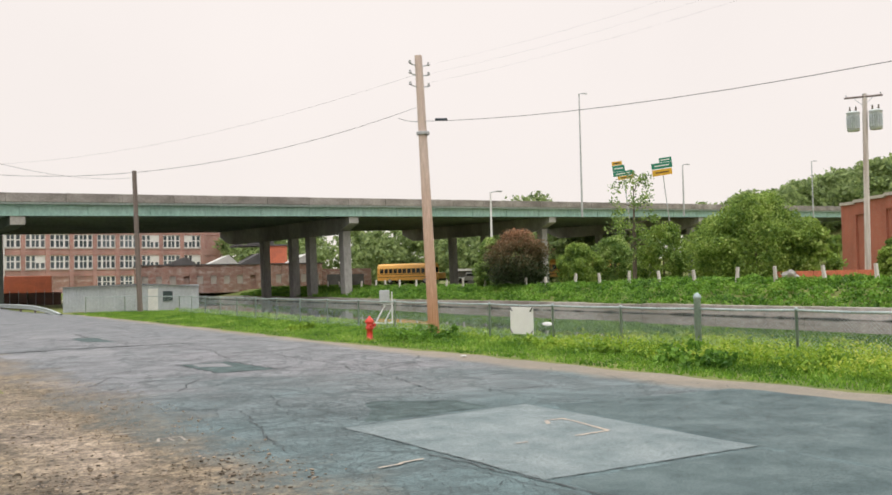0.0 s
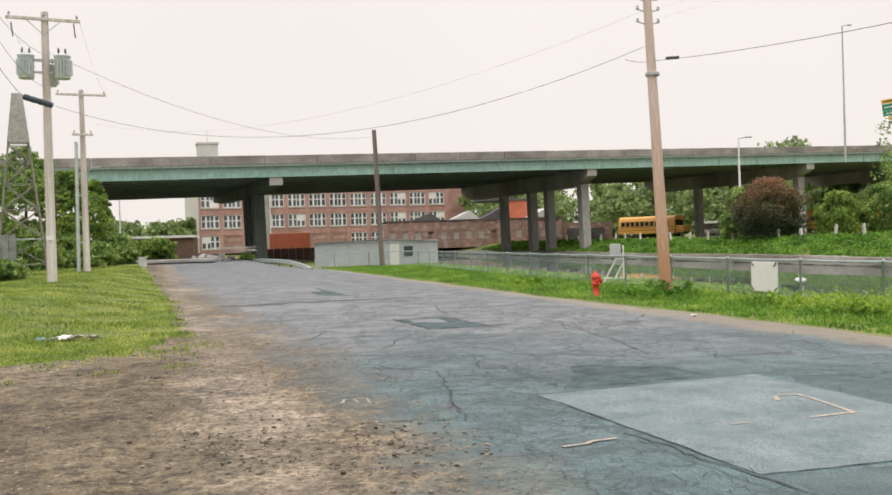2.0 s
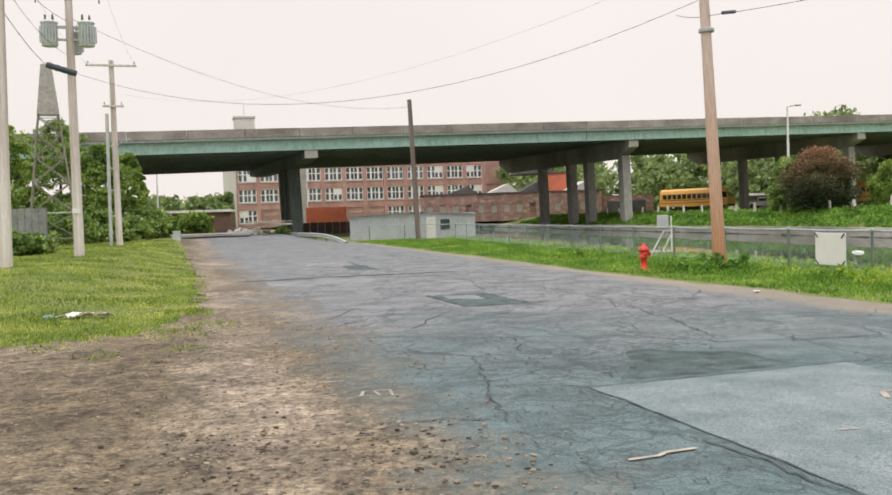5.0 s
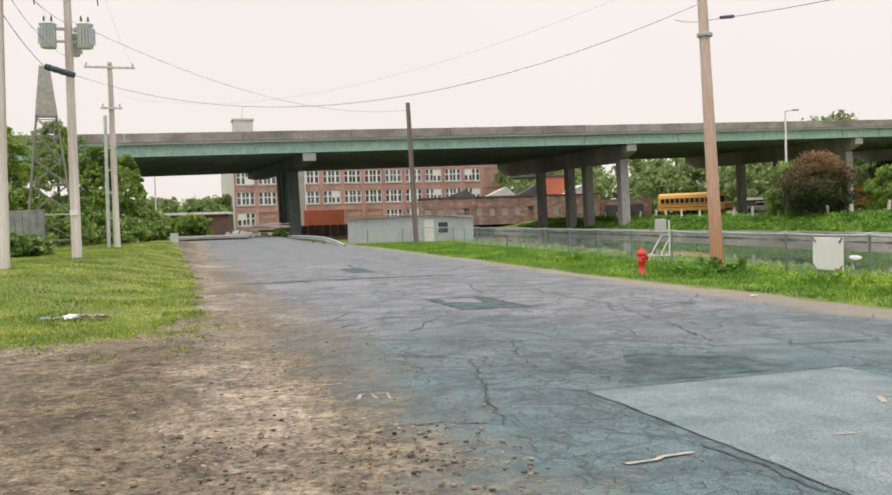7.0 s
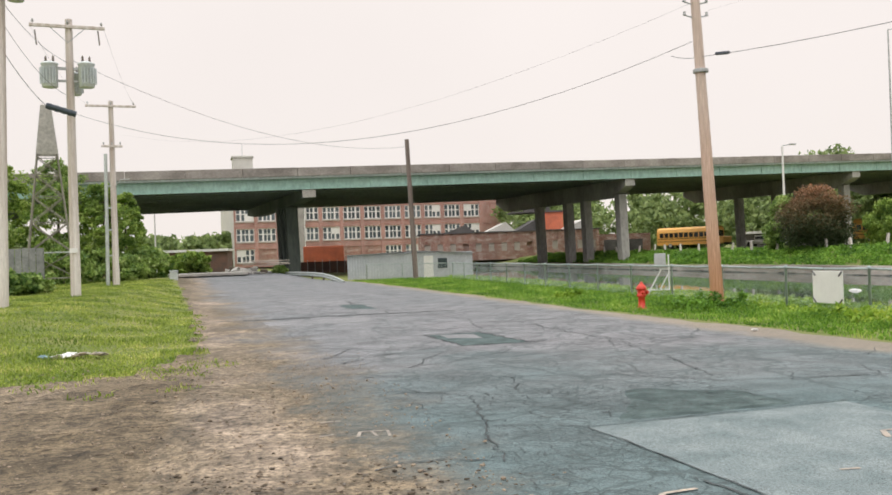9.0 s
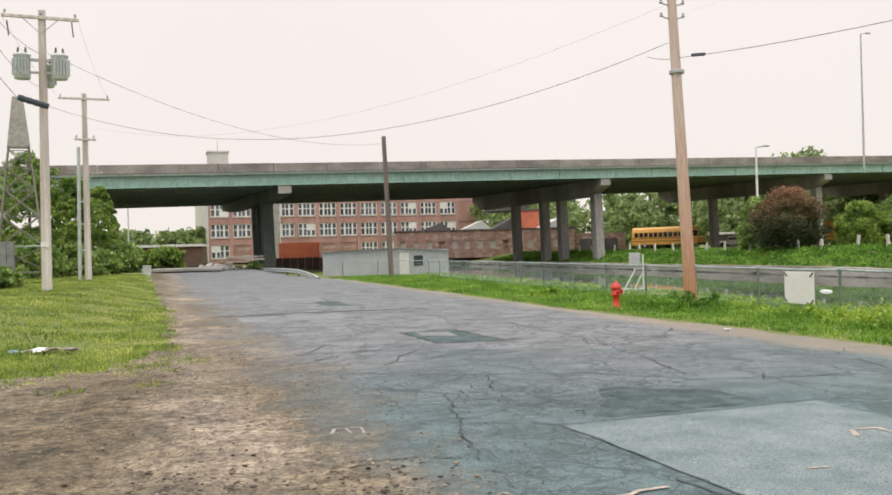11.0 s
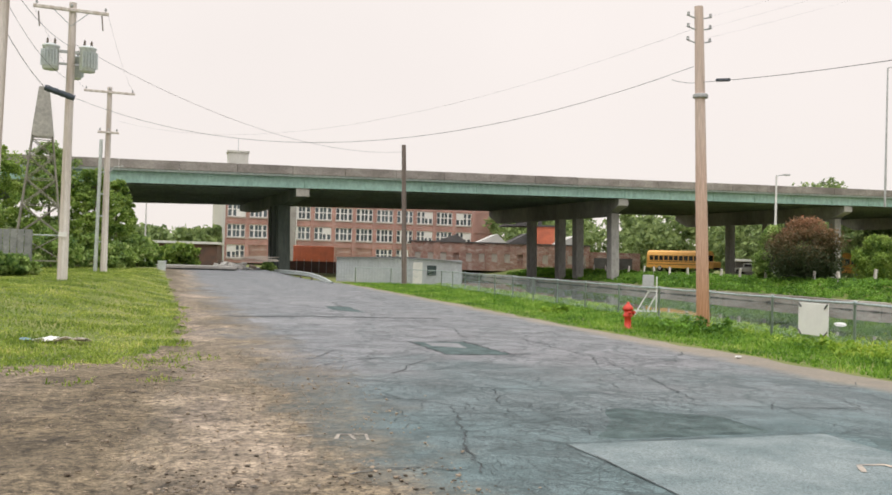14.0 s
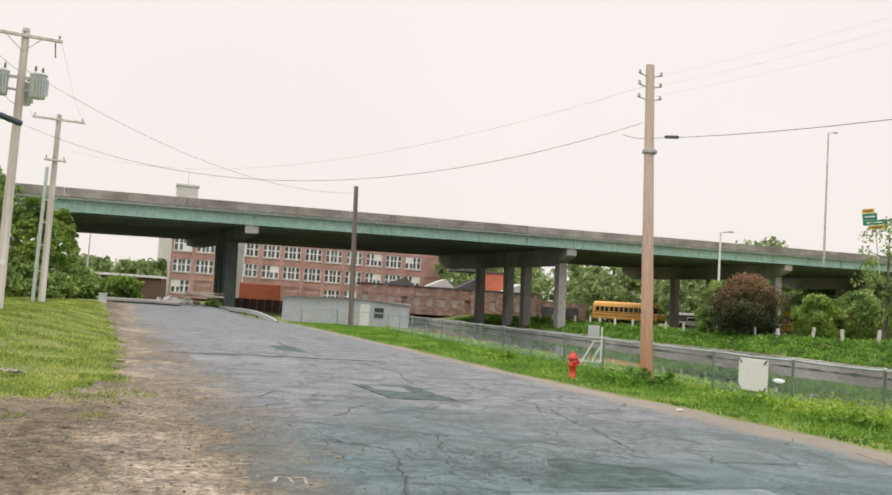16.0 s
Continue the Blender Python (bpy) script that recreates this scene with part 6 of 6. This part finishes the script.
# across the canal
q = pol(35.5, 75)
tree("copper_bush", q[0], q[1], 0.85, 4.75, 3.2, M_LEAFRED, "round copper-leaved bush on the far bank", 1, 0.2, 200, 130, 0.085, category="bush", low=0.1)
for az, dist, h, r, mat, sd, lab in ((33.4, 79, 4.6, 1.7, M_LEAFLIGHT, 2, "light green young tree beside the copper bush"),
                                     (39.3, 78, 3.8, 2.4, M_LEAF, 3, "green bush beside the copper bush"),
                                     (41.6, 80, 4.4, 2.6, M_LEAFLIGHT, 4, "light green bush with pale blossom"),
                                     (44.8, 74, 5.0, 3.0, M_LEAF, 5, "green bush below the overpass"),
                                     (47.6, 73, 5.2, 2.6, M_LEAF, 15, "green bush beside the broad tree"),
                                     (58.5, 60, 2.6, 1.3, M_LEAF, 6, "small bush by the utility pole"),
                                     (62.8, 58, 1.6, 1.2, M_LEAF, 16, "small bush by the warehouse")):
    q = pol(az, dist)
    tree("bush", q[0], q[1], ground_z(*q) - 0.05, h, r, mat, lab, sd, 0.2, 120, 120, 0.1, category="bush", low=0.08, tuft=0.85)
q = pol(42.9, 73)
tree("young_tree", q[0], q[1], 0.9, 9.6, 2.9, M_LEAFLIGHT, "tall thin young tree with open airy crown", 7, 0.35, 70, 36, 0.12, 0.25, low=0.25)
q = pol(50.8, 67)
tree("broad_tree", q[0], q[1], 0.95, 6.3, 5.3, M_LEAF, "broad dense green tree on the far bank", 8, 0.2, 300, 150, 0.105, low=0.06, tuft=0.75)
q = pol(54.0, 66)
tree("bush", q[0], q[1], 0.95, 4.4, 2.0, M_LEAF, "green bush before the warehouse corner", 18, 0.2, 60, 80, 0.17, category="bush", low=0.08)
# on the verge side
for az, dist, h, r, sd in ((-13.8, 64, 8.0, 3.6, 21), (-11.0, 68, 8.6, 3.6, 22), (-8.6, 66, 6.8, 2.6, 23), (-16.5, 60, 8.4, 4.2, 24), (-7.0, 70, 6.6, 2.2, 25), (-20, 56, 9.0, 4.4, 26)):
    q = pol(az, dist)
    tree("verge_tree", q[0], q[1], ground_z(*q), h, r, M_LEAF if sd % 2 else M_LEAFLIGHT, "dense green tree behind the verge poles", sd, 0.25, 460, 62, 0.095, 0.3, low=0.02, tuft=0.42)
for az, dist, h, r, sd in ((-5.6, 66, 2.1, 1.6, 31), (-6.9, 63, 1.6, 1.5, 32), (-12.5, 42, 0.8, 0.9, 33), (-13.6, 41, 0.9, 1.0, 34), (-10.6, 60, 2.4, 2.0, 35), (-8.2, 62, 2.2, 1.6, 36), (2.0, 86, 0.7, 0.9, 37)):
    q = pol(az, dist)
    tree("shrub", q[0], q[1], ground_z(*q), h, r, M_LEAFLIGHT, "low green shrub at the edge of the grass", sd, 0.2, 50, 60, 0.13, category="shrub", low=0.02)


def woods(name, spots, leaf, mat, label, seed, per=26):
    """Far trees as one mass of leaf clumps with an uneven skyline."""
    rng = np.random.default_rng(seed)
    cs, ss = [], []
    for x, y, z, h, r in spots:
        for k in range(34):
            u = rng.random()
            w = r * math.sin(math.pi * (0.1 + 0.88 * u)) ** 0.5 * rng.random() ** 0.4
            a = rng.random() * 6.283
            cs.append((x + w * math.cos(a), y + w * math.sin(a), z + h * (0.03 + 0.95 * u)))
            ss.append(r * 0.3 * (0.6 + 0.7 * rng.random()))
    return tagged(part(name, quads_mesh(name, leaf_cloud(cs, ss, per, leaf, rng, 0.8), mat), mat), label, "woods", kind="stuff")


rw = random.Random(5)
spots = []
for k in range(46):
    az = 17 + 26 * rw.random()
    d = rw.uniform(165, 215)
    top = (3.5 + 0.7 * noise.noise((az * 0.3, 0, 0))) if not 33 < az < 38.5 else 3.4
    q = pol(az, d)
    spots.append((q[0], q[1], 0.6, 1 + d * math.tan(radians(top)) * rw.uniform(0.75, 1.02), 5.5))
woods("far_woods", spots, 0.5, M_LEAFFAR, "green trees seen below the overpass", 41, 46)
spots = []
for k in range(9):
    az = rw.uniform(33.4, 38.2)
    q = pol(az, rw.uniform(195, 220))
    spots.append((q[0], q[1], 0.6, 20.5 * rw.uniform(0.85, 1.02), 6))
woods("far_trees", spots, 0.5, M_LEAFFAR, "tall trees rising over the overpass", 42)
spots = []
for k in range(80):
    az = rw.uniform(46, 72)
    d = rw.uniform(225, 290)
    el = 4.4 + (az - 47) * 0.2 + 0.5 * noise.noise((az * 0.5, 3, 0))
    q = pol(az, d)
    top = d * math.tan(radians(min(el, 8.2)))
    spots.append((q[0], q[1], 0.6 + max(0, top - 13), 13, 7.5))
woods("hill_woods", spots, 0.65, M_LEAFFAR, "wooded hillside behind the warehouse", 43, 36)
spots = []
for k in range(26):
    az = rw.uniform(-16, -1.6)
    d = rw.uniform(150, 180)
    q = pol(az, d)
    spots.append((q[0], q[1], 0, d * math.tan(radians(1.5 + 0.4 * noise.noise((az, 0, 0)))) + 1.5, 4.5))
woods("far_hedge_trees", spots, 0.6, M_LEAFFAR, "far green trees beyond the road's crest", 44)
spots = []
for k in range(10):
    q = pol(rw.uniform(-6.5, -1.6), rw.uniform(122, 130))
    spots.append((q[0], q[1], -0.2, rw.uniform(1.8, 3.4), 1.8))
woods("far_bushes", spots, 0.4, M_LEAF, "dark bushes before the far building", 45)

# earth of the wooded hill, so that no sky shows between the trunks
hv, hf = [], []
for i in range(31):
    az = 44 + i * 1.0
    for j, d in enumerate((215, 245, 275, 330)):
        el = 4.4 + (az - 47) * 0.2
        top = d * math.tan(radians(min(max(el, 3.2), 8.2))) - 12
        q = pol(az, d)
        hv.append((q[0], q[1], (0.4, max(0.6, top * 0.6), max(0.7, top), max(0.7, top * 0.7))[j]))
for i in range(30):
    for j in range(3):
        k = i * 4 + j
        hf.append((k, k + 1, k + 5, k + 4))
tagged(part("hillside", mesh_of("hillside", hv, hf, M_TURF, True), M_TURF), "grassy earth of the wooded hillside", "hill", kind="structure")


def blades(name, count, sampler, h, w, mat, label, seed, lean=0.5):
    """Grass: thin bent blades, each of two faces."""
    rng = np.random.default_rng(seed)
    base = np.array([sampler(rng) for _ in range(count)])
    hh = h * (0.35 + 0.9 * rng.random(count)) * base[:, 3]
    a = rng.random(count) * 2 * np.pi
    side = np.stack([np.cos(a), np.sin(a), np.zeros(count)], 1) * (w * (0.6 + 0.8 * rng.random(count)))[:, None]
    ld = rng.normal(size=(count, 2)) * lean
    b = base[:, :3]
    m1 = b + np.stack([ld[:, 0] * hh * 0.3, ld[:, 1] * hh * 0.3, hh * 0.6], 1)
    t1 = b + np.stack([ld[:, 0] * hh, ld[:, 1] * hh, hh], 1)
    quad = np.stack([b - side, b + side, m1 + side * 0.8, m1 - side * 0.8, m1 - side * 0.8, m1 + side * 0.8, t1 + side * 0.15, t1 - side * 0.15], 1).reshape(-1, 3)
    return tagged(part(name, quads_mesh(name, quad, mat), mat), label, "grass", kind="stuff")


def verge_left(rng):
    while True:
        y = 12.6 + (rng.random() ** 1.5) * 50
        x = -12.5 + rng.random() * 12.5
        e = edge_of(lot_l, y) if y > 15 else -0.9
        n = noise.noise((x * 0.6, y * 0.6, 2.0))
        if x < e + 0.12 + n * 0.55 and y > 13.2 + n * 1.2 + (x + 6) * (x + 6) * 0.004:
            return x, y, ground_z(x, y), 0.3 + 1.1 * max(0, noise.noise((x * 0.7, y * 0.7, 8.0)) + 0.35)


def verge_right(rng):
    while True:
        y = 0.5 + (rng.random() ** 1.25) * 58
        e = edge_of(ROAD_R, y)
        x = e + rng.random() * (17 - e)
        n = noise.noise((x * 0.7, y * 0.7, 4.0))
        if x > e - 0.35 + n * 0.5:
            k = 0.45 + 0.55 * step(e, e + 2.5, x) + 0.5 * max(0, noise.noise((x * 0.8, y * 0.8, 1.0)))
            return x, y, ground_z(x, y), k


def weeds_canal(rng):
    y = -2 + (rng.random() ** 1.2) * 62
    x = (11.9 if y < 24 else 13.2) + rng.random() * 4.6
    x = min(x, 16.9 - rng.random() * 0.3)
    return x, y, ground_z(x, y), (0.6 + 0.7 * rng.random() * (1 + noise.noise((x, y * 0.5, 6.0)))) * (1 - 0.55 * step(13, 17, y))


def weeds_near(rng):
    y = -2 + rng.random() * 17
    x = min(11.6 + rng.random() * 5.2, 16.9 - rng.random() * 0.3)
    return x, y, ground_z(x, y), 0.6 + 0.7 * rng.random() * (1 + noise.noise((x, y * 0.5, 6.0)))


def bank(rng):
    y = 5 + rng.random() * 120
    x = 38.4 + rng.random() ** 0.8 * 6.5
    return x, y, ground_z(x, y), 0.5 + 0.9 * max(0, 0.5 + noise.noise((x * 0.6, y * 0.4, 6.0)))


blades("verge_grass", 95000, verge_left, 0.085, 0.011, M_GRASSDRY, "bright green rough grass on the verge", 51)


def straggling(rng):
    while True:
        x, y = -8 + rng.random() * 8.6, 10.6 + rng.random() * 4.5
        n = noise.noise((x * 1.3, y * 1.3, 9.0))
        if n > 0.02 + (13.4 - y) * 0.14 and x < -0.6 + n:
            return x, y, lot_top(x, y), 0.4 + 0.8 * rng.random()


def lot_top(x, y):
    return ground_z(x, y) + 0.032 + 0.03 * noise.fractal((x * 0.9, y * 0.9, 0.0), 1.0, 2.0, 4)


blades("straggling_grass", 1600, straggling, 0.06, 0.01, M_GRASSDRY, "thin straggling grass at the edge of the bare earth", 58)
blades("canal_side_grass", 110000, verge_right, 0.14, 0.011, M_GRASS, "bright green grass between road and fence", 52)


def leaf_bed(name, count, sampler, h, leaf, per, mat, label, seed, low=0.0):
    """Leafy ground cover: small clumps of leaves over the ground."""
    rng = np.random.default_rng(seed)
    b = np.array([sampler(rng) for _ in range(count)])
    b[:, 2] += h * b[:, 3] * (low + (1 - low) * rng.random(count))
    quad = leaf_cloud(b[:, :3], h * (0.45 + 0.4 * rng.random(count)), per, leaf, rng, 0.7)
    return tagged(part(name, quads_mesh(name, quad, mat), mat), label, "weeds", kind="stuff")


leaf_bed("canal_weeds", 9000, weeds_canal, 0.3, 0.045, 12, M_WEED, "leafy green weeds along the canal fence", 53)
leaf_bed("weed_tips", 2600, weeds_near, 0.34, 0.028, 9, M_WEEDTIP, "yellow flowering tips of the weeds by the canal", 57, 0.75)
leaf_bed("bank_creeper", 14000, bank, 0.32, 0.09, 11, M_IVY, "dense green creeper on the far bank", 54)


def clump(x, y, s, seed, mat, label):
    """A low leafy weed clump."""
    rng = np.random.default_rng(seed)
    cs = [(rng.normal() * s * 0.5, rng.normal() * s * 0.35, abs(rng.normal()) * s * 0.22 + 0.05) for _ in range(16)]
    ob = part("weed_clump", quads_mesh("weed_clump", leaf_cloud(cs, [s * 0.25] * 16, 40, 0.06, rng), mat), mat, at=Matrix.Translation((x, y, ground_z(x, y))))
    return tagged(ob, label, "weeds", kind="stuff")


rk_ = random.Random(6)
for k, (az, d, s) in enumerate(((28.0, 23.6, 0.7), (28.9, 23.2, 0.6), (30.6, 23.9, 0.5), (47.0, 16.0, 0.6), (50.0, 15.0, 0.6), (38.0, 19.5, 0.5), (42.0, 18.0, 0.5), (20.5, 30, 0.5), (57.0, 15.2, 0.5))):
    q = pol(az, d)
    clump(q[0], q[1], s, 60 + k, M_IVY if k < 5 else M_WEED, "dark green leafy weed clump in the grass")

# loose stones in the earth lot
rs = random.Random(9)
ico = bmesh.new()
bmesh.ops.create_icosphere(ico, subdivisions=1, radius=1.0)
iv = [v.co.copy() for v in ico.verts]
fi = [[v.index for v in f.verts] for f in ico.faces]
ico.free()
stone_mes = []
for k in range(6):
    me = mesh_of("stone", [(v.x * rs.uniform(0.8, 1.2), v.y * rs.uniform(0.7, 1.1), v.z * rs.uniform(0.25, 0.45)) for v in iv], fi, M_STONES[(k % 3) // 2])
    stone_mes.append(me)


def stone(x, y, s):
    ob = new("stone", rs.choice(stone_mes))
    z = max(lot_top(x, y), ground_z(x, y) + 0.02)
    ob.matrix_basis = pose(x, y, z, rs.uniform(-20, 20), rs.uniform(-20, 20), rs.uniform(0, 360)) @ Matrix.Scale(s, 4)
    ob.parent = dirt_lot


for k in range(250):
    c = rs.choice(((-0.35, 6.6, 0.28), (-0.2, 6.0, 0.35), (0.35, 6.3, 0.6), (0.6, 5.6, 0.6), (0.9, 6.9, 0.6), (-1.3, 8.3, 1.0), (-1.0, 10.5, 1.2), (1.1, 6.0, 0.35)))
    stone(rs.gauss(c[0], c[2]), rs.gauss(c[1], c[2]), abs(rs.gauss(0.01, 0.007)) + 0.006)
for k in range(40):
    stone(rs.uniform(-1.6, 0.4), rs.uniform(9, 16), rs.uniform(0.012, 0.035))
sv, sf = [], []
for k in range(9000):
    x, y = rs.uniform(-5, 1.8), 3.2 + rs.random() ** 1.3 * 12
    if rs.random() > 0.35 + 0.8 * max(0, noise.noise((x * 0.8, y * 0.8, 12.0)) + 0.2):
        continue
    s = rs.uniform(0.004, 0.012) if rs.random() < 0.93 else rs.uniform(0.012, 0.026)
    b = len(sv)
    z = max(lot_top(x, y), ground_z(x, y) + 0.02)
    sv += [(x + v.x * s, y + v.y * s * 0.8, z + v.z * s * 0.6) for v in iv]
    sf += [[b + i for i in f] for f in fi]
grit = part("grit", mesh_of("grit", sv, sf, M_STONES[0]), M_STONES[0])
tagged(grit, "fine grit and gravel scattered over the bare earth", "gravel", kind="stuff")
# floating scrap on the water
bm = bmesh.new()
bmesh.ops.create_icosphere(bm, subdivisions=2, radius=0.5)
for v in bm.verts:
    v.co.z *= 0.2
    v.co.x *= 0.4
    v.co.y *= 0.75
q = pol(37.3, 44)
tagged(part("floating_scrap", bm, M_WHITE, at=Matrix.Translation((q[0], q[1], WATER_Z))), "white scrap floating on the canal", "litter")

# clods, chips of broken asphalt and twigs pressed into the earth
cv, cf = [], []
for k in range(380):
    g = rs.choice(((-0.3, 6.7, 0.25), (-0.25, 5.9, 0.3), (0.5, 6.0, 0.5), (1.15, 6.2, 0.35), (1.3, 5.6, 0.45), (-1.6, 11.5, 1.0), (-0.7, 8.6, 0.7), (-2.2, 6.0, 1.3)))
    x, y = rs.gauss(g[0], g[2]), rs.gauss(g[1], g[2] * 1.3)
    if not (-6 < x < 2.2 and 2.5 < y < 13.2):
        continue
    s = rs.uniform(0.006, 0.02) * (1.8 if rs.random() < 0.06 else 1)
    b = len(cv)
    z = max(lot_top(x, y), ground_z(x, y) + 0.02)
    a = rs.uniform(0.6, 1.7)
    cv += [(x + v.x * s * a, y + v.y * s, z + v.z * s * 0.4) for v in iv]
    cf += [[b + i for i in f] for f in fi]
tagged(part("earth_clods", mesh_of("earth_clods", cv, cf, M_CLOD), M_CLOD), "dark clods and asphalt chips in the earth", "clods", kind="stuff")
tv = bmesh.new()
for k in range(130):
    x, y = rs.uniform(-4.5, -0.2), rs.uniform(8.5, 13.6)
    z = lot_top(x, y) + 0.008
    a, l = rs.uniform(0, 6.28), rs.uniform(0.05, 0.28)
    tube(tv, (x, y, z), (x + l * math.cos(a), y + l * math.sin(a), z + rs.uniform(0, 0.02)), 0.004, 0.002, n=4)
tagged(part("twigs", tv, M_BARK), "dry twigs and stalks on the bare earth", "twigs", kind="stuff")
